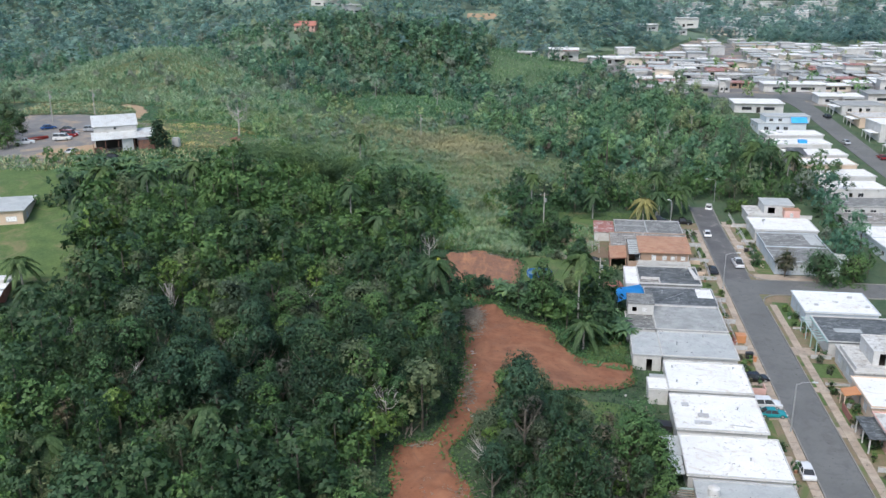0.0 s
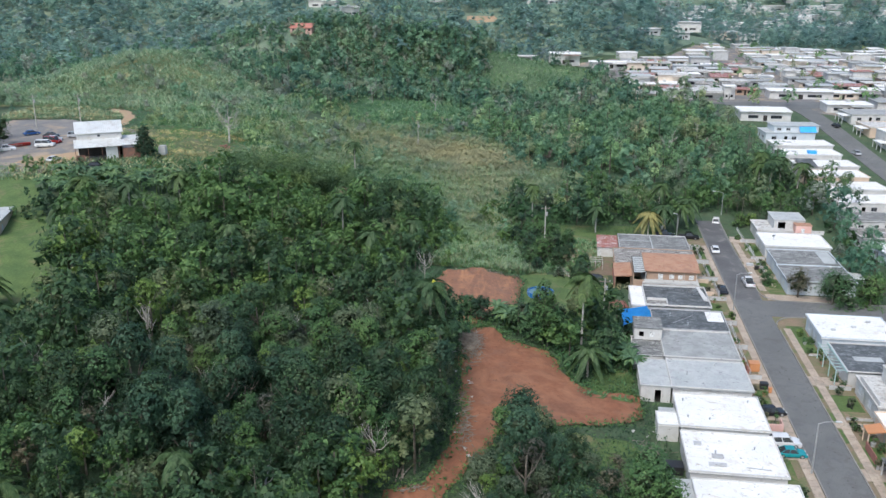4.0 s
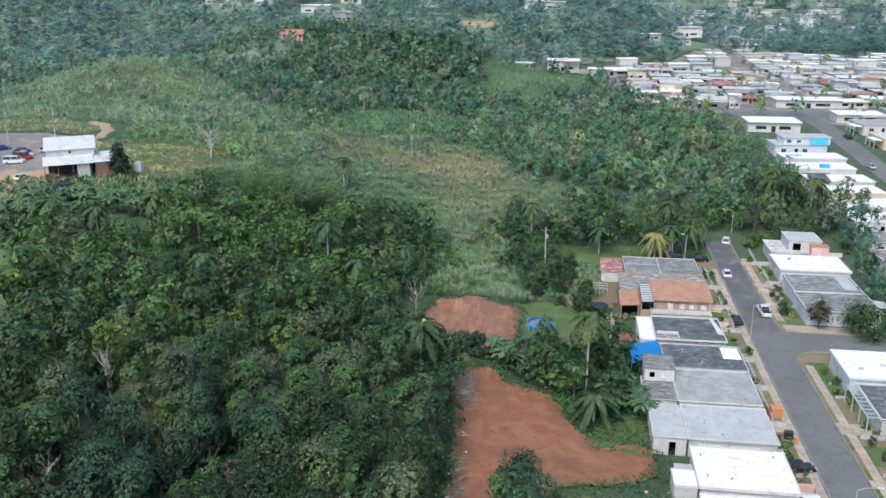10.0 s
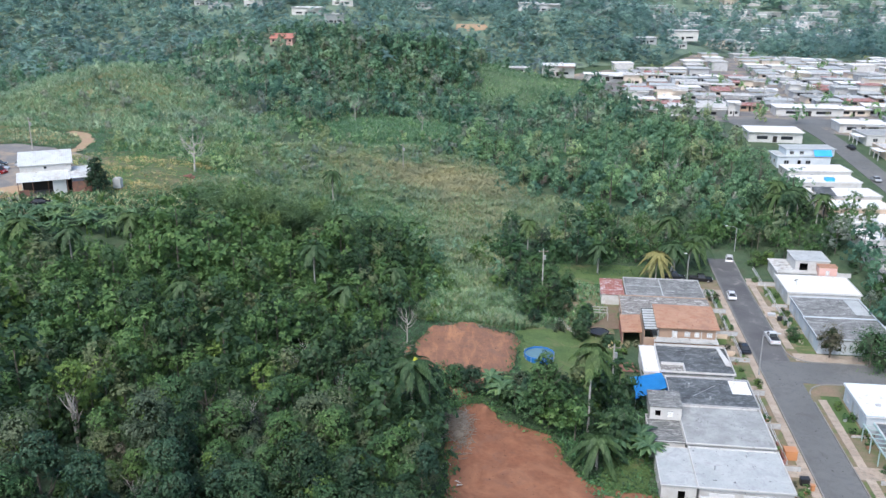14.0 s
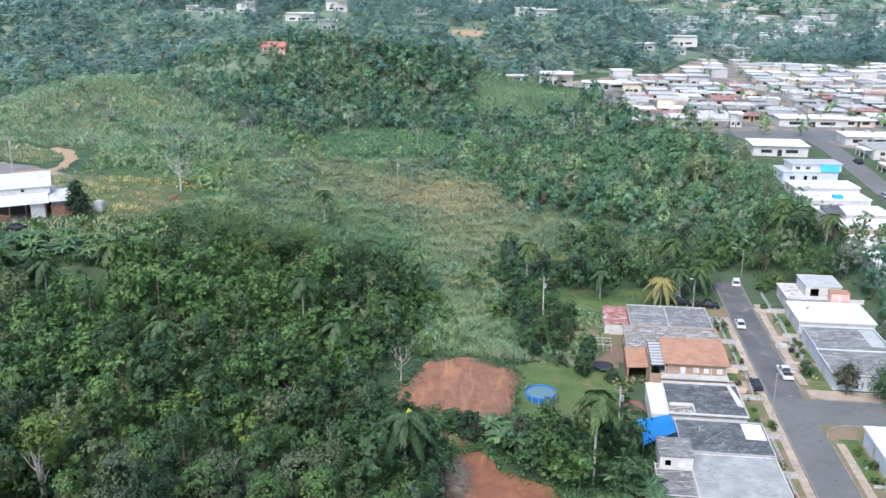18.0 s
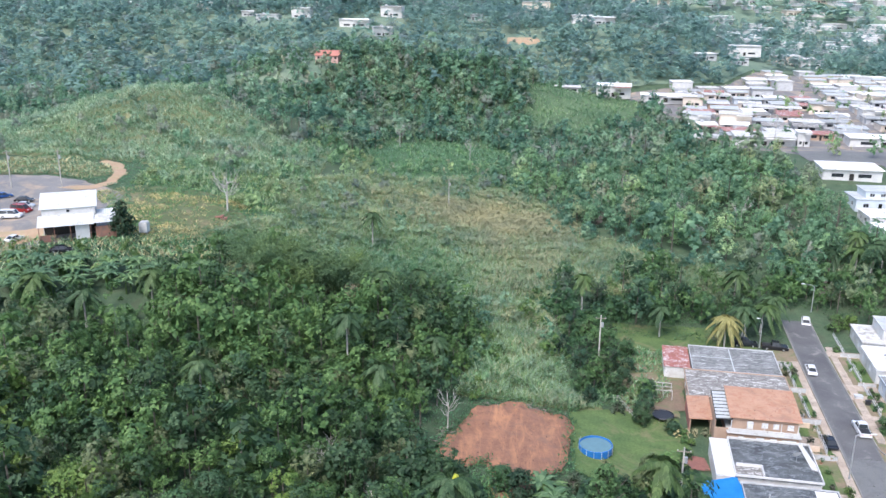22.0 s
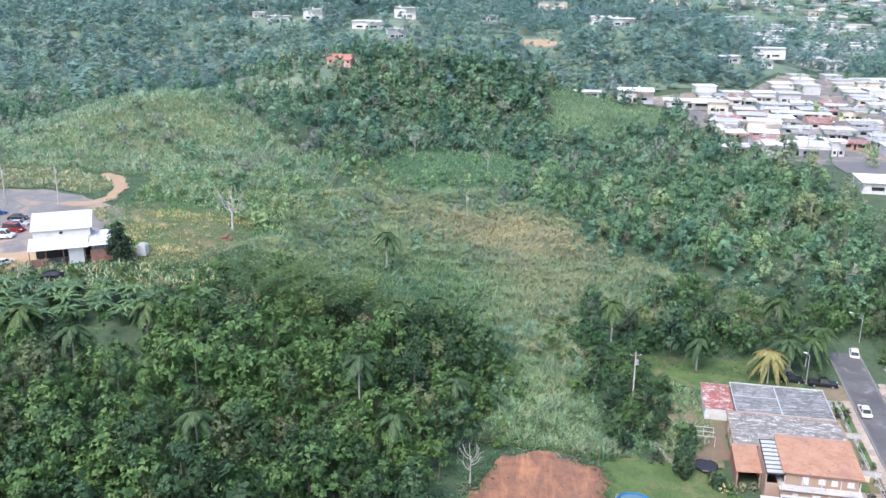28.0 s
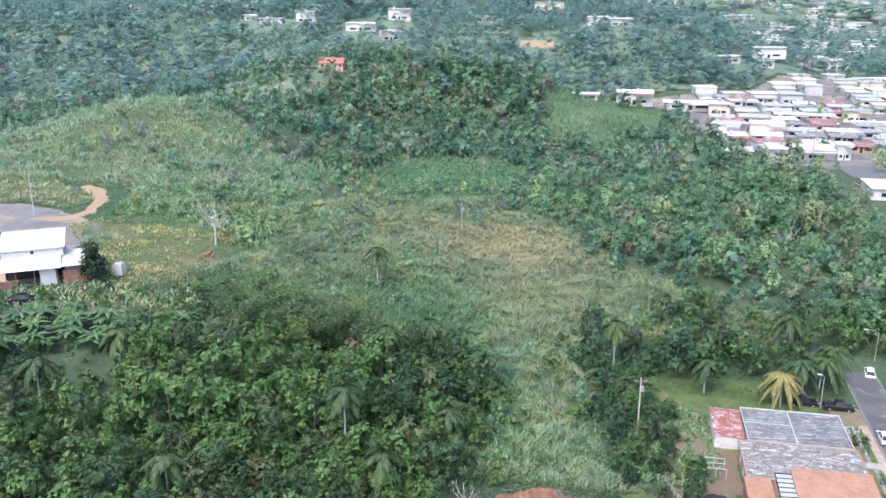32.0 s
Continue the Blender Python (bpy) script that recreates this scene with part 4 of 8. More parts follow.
porch(ob, -2.6, 3.0, -0.1, 9.6, 2.4, ROOF_TAR, [(-2.4, 3.3), (-2.4, 9.2), (-2.4, 6.2)])
ob, rf, zt = right_house(-4.0, 6.4, 11.0, 24, 2.75, WALL_WHITE, ROOF_GREY, "white house with a grey flat roof")
ob, rf, zt = right_house(32.4, 43.0, 12.4, 26, 2.75, WALL_WHITE, ROOF_WORN, "white house with a dirty flat roof and open terrace")
shell(ob, 3.4, 3.0, 12.0, 9.8, 3.0, 2.3, WALL_WHITE, ROOF_WORN, {"near": [(1.0, 1.0, 0, 2.0, "open"), (4.2, 0.9, 0.0, 2.0, "open"), (6.2, 1.2, 0.8, 1.8, W)], "left": [(2.0, 1.2, 0.8, 1.8, W)]}, eave=0.1, kerb=0.1)
part("terrace_wall", boxes((0.1, 0.1, 2.96, 12.0, 0.22, 3.7), (0.1, 0.22, 2.96, 0.22, 9.4, 3.7)), WALL_WHITE, ob)
ob, rf, zt = right_house(44.6, 56.0, 11.6, 25, 2.75, WALL_WHITE, ROOF_TAR, "house with a black tarred roof and pale teal trim")
part("fascia", boxes((-0.42, -0.3, 2.75, -0.27, 11.6, 3.1)), WALL_TEAL, ob)
for y in (0.4, 4.0, 7.6, 11.2):
    part("post", boxes((-1.9, y, 0, -1.76, y + 0.14, 2.8)), WALL_TEAL, ob)
for k in range(9):
    part("trellis_bar", boxes((-1.9, 0.5 + 1.3 * k, 2.8, -0.3, 0.6 + 1.3 * k, 2.9)), WALL_TEAL, ob)
part("edge_beam", boxes((-1.98, 0.4, 2.9, -1.84, 11.4, 3.02)), WALL_TEAL, ob)
part("coated_patch", boxes((2.2, 4.4, zt + 0.01, 6.8, 6.2, zt + 0.03)), ROOF_PALE, rf)
ob, rf, zt = right_house(58.4, 69.4, 11.0, 24, 2.8, WALL_BLUE, ROOF_WHITE, "pale blue house with a bright white flat roof")
for x, y in ((2.4, 3.4), (6.4, 5.2), (9.8, 8.2), (11.6, 3.2)):
    roof_hatch(rf, x, y, zt, 0.7, 0.5)
# past the side street
ob, rf, zt = right_house(88.6, 99.4, 11.8, 25.5, 2.8, WALL_BLUE, ROOF_LICHEN, "pale blue house with a lichened grey flat roof")
part("side_roof", sheet([(13.9, 6.4, 2.2), (17.2, 6.0, 2.0), (17.4, 10.4, 2.0), (13.9, 10.6, 2.2)], 0.06), TIN, ob, "light blue sheet roof")
for x, y in ((17.0, 6.4), (17.0, 10.0)):
    part("post", boxes((x, y, 0, x + 0.1, y + 0.1, 1.98)), STEEL, ob)
ob, rf, zt = right_house(99.9, 111.0, 12.0, 25.4, 2.8, WALL_BLUE, ROOF_LICHEN, "house with a pale weathered grey flat roof")
part("coated_patch", boxes((10.4, 2.0, zt + 0.01, 13.2, 10.6, zt + 0.04)), ROOF_PALE, rf)
ob, rf, zt = right_house(114.0, 125.2, 12.2, 27.0, 2.8, WALL_WHITE, ROOF_WHITE, "white house with a bright white flat roof and fenced front")
dish(spot(119, 15, zt), 0.5, "small white satellite dish on a white roof")
ob, rf, zt = right_house(127.5, 137.0, 13.0, 26.0, 2.8, WALL_WHITE, ROOF_WORN, "two-storey white house with a worn lower roof")
shell(ob, 4.0, 1.4, 11.4, 9.0, 3.0, 2.4, WALL_WHITE, ROOF_PALE, {"near": [(1.0, 1.8, 0.2, 1.9, "open"), (4.6, 1.0, 0.7, 1.7, W)], "left": [(1, 1.4, 0.7, 1.7, W)]}, eave=0.2, kerb=0.05)
shell(ob, 8.6, -1.4, 12.4, 1.0, 0.0, 4.9, WALL_PINK, ROOF_CLAY, {"near": [(1.4, 0.8, 3.2, 4.2, W)]}, eave=0.12, kerb=0)
part("balustrade", boxes((0, -0.2, 3.0, 8.4, -0.08, 3.7), (12.6, -1.0, 2.6, 15.6, -0.88, 3.6)), WALL_WHITE, ob)
# the row that backs on to the wood and fronts the second street
row = [(ROOF_WORN, WALL_WHITE), (ROOF_WHITE, WALL_BLUE), (ROOF_WHITE, WALL_BLUE), (ROOF_STONE, WALL_WHITE), (ROOF_LICHEN, WALL_WHITE), (ROOF_WHITE, WALL_WHITE), (ROOF_WHITE, WALL_WHITE), (ROOF_WHITE, WALL_PEACH), (ROOF_WHITE, WALL_WHITE), (ROOF_WHITE, WALL_WHITE), (ROOF_WHITE, WALL_WHITE), (ROOF_PALE, WALL_BLUE)]


def block_house(s0, s1, n0, n1, h, wm, rm, label, group):
    x, y = street_two((s0 + s1) / 2, (n0 + n1) / 2)
    ob = thing("house", spot_two(s0, n0, float(height(x, y)) - 0.1), label, "house", group)
    hs = {"left": [(1.5, 1.5, 0.9, 2.1, "pane"), (5.5, 1.5, 0.9, 2.1, "pane")], "near": [(2, 1.6, 0.9, 2.1, "pane"), (6.2, 1.0, 0, 2.1, "open"), (8.6, 1.6, 0.9, 2.1, "pane")]}
    rf = shell(ob, 0, 0, n1 - n0, s1 - s0, -0.6, h + 0.6, wm, rm, {k: [(a, b, c + 0.6 if q != "open" else 0.6, d + 0.6, q) for a, b, c, d, q in v] for k, v in hs.items()}, kerb=0.12)
    return ob, rf, h + 0.16


for k, (rm, wm) in enumerate(row):
    s = -70 + k * 10.6
    far_end = k > 10
    ob, rf, zt = block_house(s + 2.5 * far_end, s + 9.2 + 2.5 * far_end, (k % 3) * 0.7 - 0.6, 18.2 - (k % 2) * 1.2, 2.9 + 0.25 * (k % 2), wm, rm, "flat-roofed house of a terrace row near the wood", "houses of the second street")
    roof_hatch(rf, 3 + k % 4, 4.2, zt, 1.2, 0.9)
    roof_vent(rf, 8 + k % 5, 6.4, zt, 0.4)
    if k == 9:
        part("cover", boxes((8, 1, zt, 10.4, 3, zt + 0.9)), TARP, rf, "blue tank cover")
    if k == 8:
        part("lean_to", sheet([(0.2, -0.6, zt + 0.1), (5.2, -0.6, zt + 0.1), (5.2, 5.4, zt + 1.3), (0.2, 5.4, zt + 1.3)], 0.1), ROOF_TAR, rf, "dark sheet roof on the terrace")
        part("lean_to_wall", boxes((0.3, 5.1, zt, 5.1, 5.25, zt + 1.2)), WALL_WHITE, rf)
    if k == 11:
        shell(ob, 3, 1.5, 17.6, 8.8, 3.1, 2.2, WALL_BLUE, ROOF_PALE, {"near": [(1, 1.4, 0.6, 1.6, "pane"), (4, 1.4, 0.6, 1.6, "pane")]}, eave=0.4, kerb=0)
        part("tarpaulin", sheet([(11.0, -0.5, 3.5), (16.4, -0.5, 3.5), (16.4, 1.0, 5.2), (11.0, 1.0, 5.2)], 0.05), TARP, ob, "blue tarpaulin hung over a terrace")
for k in range(9):
    s = -62 + k * 17.0
    two = k in (4, 6)
    ob, rf, zt = block_house(s, s + 12.5, 38, 54, 3.0 + 2.4 * two, [WALL_WHITE, WALL_PEACH, WALL_WHITE][k % 3], [ROOF_WHITE, ROOF_WORN, ROOF_GREY][k % 3], "large flat-roofed house across the second street", "houses of the second street")
    part("front_porch", boxes((-3.0, 0.6, 2.5, -0.3, 7.4, 2.64)), ROOF_CLAY if k == 3 else ROOF_WHITE, ob)
    for y in (0.8, 4.0, 7.1):
        part("post", boxes((-2.9, y, -0.4, -2.72, y + 0.18, 2.5)), WALL_WHITE, ob)


# ---- workshop on the hill ----
ob = thing("workshop", pose(-90.6, 225.0, 19.9, 0, 0, 22), "white sheet-roofed workshop with an open dark front", "workshop")
part("upper_roof", ribbed(-0.4, 11.2, [(3.3, 6.25), (6.8, 7.3), (10.4, 8.3)], 0.45, 0.05), TIN, ob, "white corrugated upper roof")
part("clerestory_wall", boxes((0, 3.7, 4.6, 10.8, 3.85, 6.2), (0, 3.85, 0, 0.15, 10, 6.2), (10.65, 3.85, 0, 10.8, 10, 6.2), (0.15, 9.85, 0, 10.65, 10, 7.9)), WALL_WHITE, ob, "white painted clerestory wall")
part("gable_left", sheet([(0.0, 3.85, 6.2), (0.15, 3.85, 6.2), (0.15, 9.9, 8.05), (0.0, 9.9, 8.05)], 1.9), WALL_WHITE, ob)
part("gable_right", sheet([(10.65, 3.85, 6.2), (10.8, 3.85, 6.2), (10.8, 9.9, 8.05), (10.65, 9.9, 8.05)], 1.9), WALL_WHITE, ob)
part("lower_roof", ribbed(-0.8, 10.4, [(-0.9, 3.4), (1.6, 4.1), (3.65, 4.75)], 0.45, 0.05), TIN, ob, "pale corrugated lean-to roof")
part("side_roof", ribbed(10.4, 15.0, [(-0.6, 3.5), (2.6, 4.1), (6.4, 4.8)], 0.45, 0.05), TIN, ob, "white sheet side roof")
part("hatch", boxes((5.0, 3.62, 5.3, 5.6, 3.7, 5.8)), GLASS, ob)
# Near-black sheet paints in the shade inside the open front.
part("back_wall", boxes((0.15, 4.2, 0, 10.6, 4.35, 4.6)), DARK, ob)
part("front_panel", boxes((6.6, -0.2, 0.1, 9.4, -0.1, 3.2)), SHUTTER, ob, "pale roller door panel")
part("red_panel", boxes((10.6, -0.1, 0, 14.6, 0.0, 2.6), (14.5, 0.0, 0, 14.6, 6.2, 3.4)), RUST, ob)
part("red_panel", boxes((-0.4, -0.3, 0, 1.6, -0.2, 1.5)), RUST, ob)
for px in (-0.6, 2.4, 5.6, 9.6, 14.6):
    part("post", boxes((px, -0.5, 0, px + 0.14, -0.36, 3.45)), RUST, ob)
ob = thing("storage_tank", lie(-72.6, 235.2), "white plastic cube tank on a stand beside the clearing", "tank")
part("body", boxes((-0.9, -0.9, 0.5, 0.9, 0.9, 2.6)), WALL_WHITE, ob)
part("cap", boxes((-0.7, -0.7, 2.6, 0.7, 0.7, 2.85)), WALL_WHITE, ob)
for px in (-0.8, 0.7):
    for py in (-0.8, 0.7):
        part("leg", boxes((px, py, 0, px + 0.1, py + 0.1, 0.5)), STEEL, ob)

# ---- house on the left lawn ----
ob = thing("house", pose(-101.2, 177.6, float(height(-94, 182)) - 0.3, 0, 0, 12), "peach bungalow with a grey flat roof by a lawn", "house")
shell(ob, 0, 0, 11.5, 12.5, 0, 3.2, WALL_PEACH, ROOF_PALE, {"near": [(1.0, 2.2, 0.9, 2.0, W), (4.6, 2.2, 0.9, 2.0, W), (8.0, 2.2, 0.9, 2.0, W)], "right": [(3, 1.2, 0.9, 2, W)]}, eave=0.5, kerb=0)
ob = thing("house", pose(-92.0, 142.5, float(height(-84, 146)), 0, 0, 12), "small house with a white sheet roof and red wall", "house")
shell(ob, 0, 0, 14, 7, 0, 2.6, BRICK_RED, ROOF_WHITE, {"near": [(8, 1.2, 0.9, 2.0, W)]}, eave=0.4, kerb=0)
part("lean_to", sheet([(4, -4.6, 2.0), (14.2, -4.6, 2.0), (14.2, -0.45, 2.5), (4, -0.45, 2.5)], 0.06), TIN, ob)
for px in (4.2, 9, 14):
    part("post", boxes((px, -4.5, 0, px + 0.1, -4.4, 2.0)), STEEL, ob)


# ---- cars ----
def car(m, paint, label, kind="sedan", group=""):
    """Lower body, cabin with glass, bonnet lamps, bumpers and four wheels; it faces +x."""
    ob = thing("car", m, label, "car", group)
    L, Wd = dict(sedan=(4.5, 1.76), suv=(4.4, 1.85), pickup=(5.3, 1.9), van=(4.9, 1.95), coupe=(4.2, 1.7))[kind]
    hood, roof_z = dict(sedan=(0.82, 1.42), suv=(0.98, 1.68), pickup=(1.02, 1.78), van=(1.1, 1.95), coupe=(0.78, 1.33))[kind]
    a, b, c, d = dict(sedan=(-1.75, -1.1, 0.45, 1.05), suv=(-2.05, -1.75, 0.4, 1.05), pickup=(-0.75, -0.55, 0.6, 1.15), van=(-2.38, -2.2, 0.9, 1.6), coupe=(-1.7, -0.9, 0.3, 0.9))[kind]
    bm = bmesh.new()
    outline = [(-L / 2, 0.3), (-L / 2 - 0.02, 0.6), (-L / 2 + 0.08, hood - 0.04), (-L / 2 + 0.5, hood + 0.02), (0.9, hood), (L / 2 - 0.35, hood - 0.1), (L / 2 - 0.02, hood - 0.28), (L / 2, 0.35), (L / 2 - 0.2, 0.22), (-L / 2 + 0.2, 0.22)]
    for y0, y1 in ((-Wd / 2, Wd / 2),):
        A = [bm.verts.new((x, y0, z)) for x, z in outline]
        B = [bm.verts.new((x, y1, z)) for x, z in outline]
        bm.faces.new(A)
        bm.faces.new(B[::-1])
        for k in range(len(outline)):
            j = (k + 1) % len(outline)
            bm.faces.new((A[k], B[k], B[j], A[j]))
    bmesh.ops.recalc_face_normals(bm, faces=bm.faces)
    bmesh.ops.bevel(bm, geom=bm.edges[:], offset=0.05, segments=1, affect="EDGES")
    part("body", bm, paint, ob)
    if kind == "pickup":
        part("bed", boxes((-L / 2 + 0.15, -Wd / 2 + 0.15, hood + 0.03, -0.85, Wd / 2 - 0.15, hood + 0.06)), BLACK, ob)
    w0, w1 = Wd / 2 - 0.08, Wd / 2 - 0.28
    cab = bmesh.new()
    lowv = [cab.verts.new(p) for p in ((a, -w0, hood - 0.02), (d, -w0, hood - 0.02), (d, w0, hood - 0.02), (a, w0, hood - 0.02))]
    topv = [cab.verts.new(p) for p in ((b, -w1, roof_z - 0.05), (c, -w1, roof_z - 0.05), (c, w1, roof_z - 0.05), (b, w1, roof_z - 0.05))]
    for k in range(4):
        j = (k + 1) % 4
        cab.faces.new((lowv[k], lowv[j], topv[j], topv[k]))
    cab.faces.new(topv)
    cab.faces.new(lowv[::-1])
    part("glass", cab, GLASS, ob, "dark tinted glass")
    rbm = boxes((b - 0.04, -w1 - 0.03, roof_z - 0.06, c + 0.04, w1 + 0.03, roof_z))
    bmesh.ops.bevel(rbm, geom=rbm.edges[:], offset=0.03, segments=1, affect="EDGES")
    part("roof_panel", rbm, paint, ob)
    for x0, x1 in ((a, b), (d, c), ((a + d) / 2, (b + c) / 2)):
        for sy in (-1, 1):
            part("pillar", tubes(((x0, sy * w0, hood), (x1, sy * w1, roof_z - 0.04), 0.045, 0.045), sides=5), paint, ob)
    for sx in (-1, 1):
        for sy in (-1, 1):
            x, y = sx * L * 0.31, sy * (Wd / 2 - 0.1)
            wh = part("wheel", tubes(((x, y - 0.11, 0.32), (x, y + 0.11, 0.32), 0.32, 0.32), sides=14), RUBBER, ob)
            part("rim", tubes(((x, y + sy * 0.1, 0.32), (x, y + sy * 0.13, 0.32), 0.19, 0.17), sides=10), STEEL, wh)
        for sy in (-1, 1):
            yc = sy * (Wd / 2 - 0.3)
            part("headlight" if sx > 0 else "tail_light", boxes((sx * (L / 2 - 0.06) - 0.05, yc - 0.18, hood - 0.34, sx * (L / 2 - 0.06) + 0.05, yc + 0.18, hood - 0.2)), HEADLIGHT if sx > 0 else RED, ob)
    return ob


P = PAINT
car(spot(5.4, -1.25, 0.1, 90), P["white"], "white sedan parked by the kerb", "sedan")
car(spot(21.2, -2.3, 0.08, 3), P["teal"], "teal coupe parked on a driveway", "coupe")
car(spot(24.0, -2.6, 0.08, 4), P["white"], "white hatchback parked on a driveway", "suv")
car(spot(33.3, -2.6, 0.08, 10), P["black"], "black car parked beside a pink wall", "sedan")
car(spot(88.0, -1.6, 0.1, 95), P["navy"], "dark blue sedan parked across the pavement", "sedan")
car(spot(93.6, 4.8, 0.12, 92), P["white"], "white pickup truck parked at the kerb", "pickup")
car(spot(117.0, 1.2, 0.12, 88), P["white"], "white sedan parked on the worn street", "sedan")
car(spot(127.9, -9.9, 0.08, 2), P["navy"], "dark pickup parked by the palm trees", "pickup")
car(spot(127.2, -3.9, 0.08, -3), P["black"], "black pickup parked at the dead end", "pickup")
car(spot(143.2, 5.2, 0.12, 80), P["white"], "white car parked at the dead end", "suv")
# The blue sedan is made up, in place of blue drums.
for x, y, a, c, k in ((-111.5, 258, 10, "black", "sedan"), (-108.5, 252.5, 8, "silver", "sedan"), (-107, 248, -12, "red", "van"), (-107, 243.2, 5, "white", "van"), (-97.6, 226.6, 75, "white", "coupe"), (-85.0, 221.4, 16, "navy", "sedan"), (-116.5, 240.5, 25, "white", "pickup"), (-119, 262, 40, "blue", "sedan"), (-104, 256.5, 15, "silver", "suv")):
    car(lie(x, y, a, 0.2), P[c], "%s %s standing in the gravel yard" % (c, "pickup" if k == "pickup" else "van" if k == "van" else "car"), k, "vehicles in the workshop yard")
for s, n, a, c in ((-30, 26.6, 90, "white"), (22, 31.6, 90, "red"), (38, 26.4, 90, "silver"), (70, 31.4, 92, "black"), (8, 35.4, 5, "white"), (-4, 31.4, 90, "white")):
    x, y = street_two(s, n)
    car(spot_two(s, n, float(height(x, y)) + 0.2, a), P[c], "%s car parked along the second street" % c, "sedan", "cars along the second street")
# a small boat on its side in the yard
ob = thing("boat", lie(-117.5, 244.5, 30, 0.3), "red and white skiff lying in the yard", "boat")
bm = bmesh.new()
prev = None
for k in range(7):
    u = k / 6
    w = 0.85 * math.sin(math.pi * min(1, 0.35 + 0.65 * (1 - u))) + 0.02
    ring = [bm.verts.new((u * 5.5, y * w, z)) for y, z in ((-1, 0.75 + 0.2 * u), (-0.7, 0.1 + 0.3 * u * u), (0, 0.3 * u * u), (0.7, 0.1 + 0.3 * u * u), (1, 0.75 + 0.2 * u))]
    if prev:
        for j in range(4):
            bm.faces.new((prev[j], prev[j + 1], ring[j + 1], ring[j]))
    prev = ring
bmesh.ops.solidify(bm, geom=bm.faces[:], thickness=0.05)
part("hull", bm, RED, ob)
part("deck", boxes((0.1, -0.75, 0.55, 3.4, 0.75, 0.6)), SCRAP, ob)


# ---- street furniture ----
def street_lamp(m, h=7.6, arm=2.2):
    ob = thing("street_lamp", m, "grey steel street lamp with a curved arm", "street lamp", "street lamps")
    part("pole", tubes(((0, 0, 0), (0, 0, h), 0.11, 0.07), ((0, 0, 0), (0, 0, 0.5), 0.16, 0.15)), STEEL, ob)
    part("arm", tubes(((0, 0, h - 0.05), (arm * 0.4, 0, h + 0.35), 0.05, 0.045), ((arm * 0.4, 0, h + 0.35), (arm, 0, h + 0.45), 0.045, 0.04)), STEEL, ob)
    hb = boxes((arm - 0.1, -0.16, h + 0.38, arm + 0.7, 0.16, h + 0.55))
    bmesh.ops.bevel(hb, geom=hb.edges[:], offset=0.05, segments=1, affect="EDGES")
    part("lamp_head", hb, SHUTTER, ob)
    return ob


street_lamp(spot(16.8, -0.6, 0.05))
street_lamp(spot(77.5, -0.9, 0.05))
street_lamp(spot(127.4, -6.9, 0.05, 160), 6.0, 0.5)
street_lamp(spot(148.8, 7.4, 0.2, 180), 7.0, 2.2)


def utility_pole(m, h, label="grey timber utility pole with a transformer"):
    ob = thing("utility_pole", m, label, "utility pole", "utility poles")
    part("pole", tubes(((0, 0, 0), (0, 0, h), 0.17, 0.11)), PALE_BARK, ob)
    part("crossarm", boxes((-1.0, -0.06, h - 0.7, 1.0, 0.06, h - 0.56)), WOOD, ob)
    for x in (-0.9, 0, 0.9):
        part("insulator", tubes(((x, 0, h - 0.56), (x, 0, h - 0.36), 0.06, 0.04)), SHUTTER, ob)
    part("transformer", tubes(((0.35, 0, h - 2.4), (0.35, 0, h - 1.5), 0.24, 0.24), sides=12), STEEL, ob)
    return ob


utility_pole(lie(-108, 271), 10.5)
utility_pole(lie(-121, 270), 10.5)
utility_pole(lie(-7.4, 303), 9.0, "weathered utility pole standing in tall grass")
# Stands for a white lamp-like post, built as a utility pole.
utility_pole(spot(64, -27.2, float(height(24.5, 164))), 9.5)
utility_pole(lie(25.0, 207.5), 12.0, "tall pole overgrown with creepers")
utility_pole(lie(112, 381), 12.5)
utility_pole(lie(134, 381), 13.0)
utility_pole(lie(150, 396), 12.0)

# front-yard pieces
def crate(s, n, a, b, h, mat_, label, name="bin", cat="bin"):
    ob = thing(name, spot(s, n, 0.06), label, cat)
    bm = boxes((-a / 2, -b / 2, 0, a / 2, b / 2, h))
    bmesh.ops.bevel(bm, geom=bm.edges[:], offset=0.06, segments=1, affect="EDGES")
    part("body", bm, mat_, ob)
    part("lid", boxes((-a / 2 - 0.04, -b / 2 - 0.04, h, a / 2 + 0.04, b / 2 + 0.04, h + 0.08)), mat_, ob)


crate(49.3, -2.2, 1.7, 1.6, 1.4, ORANGE, "orange painted box on the pavement", "storage_box", "box")
crate(42.3, -1.9, 1.2, 0.9, 1.0, BLACK, "dark bin by the kerb")
crate(36.2, -4.2, 1.0, 0.8, 1.2, SHUTTER, "white appliance in a front yard", "appliance", "appliance")
crate(40.8, -1.2, 0.5, 0.5, 0.9, ORANGE, "orange bin at the kerb")
crate(14.6, -18.9, 2.2, 1.8, 1.2, BLACK, "dark brown covered heap behind a house", "covered_heap", "heap")
crate(104.5, 8.6, 0.9, 0.6, 0.8, BLACK, "dark bin by the pavement")
crate(107, 7.6, 1.4, 1.0, 0.5, SHUTTER, "white scrap box by the pavement", "box", "box")
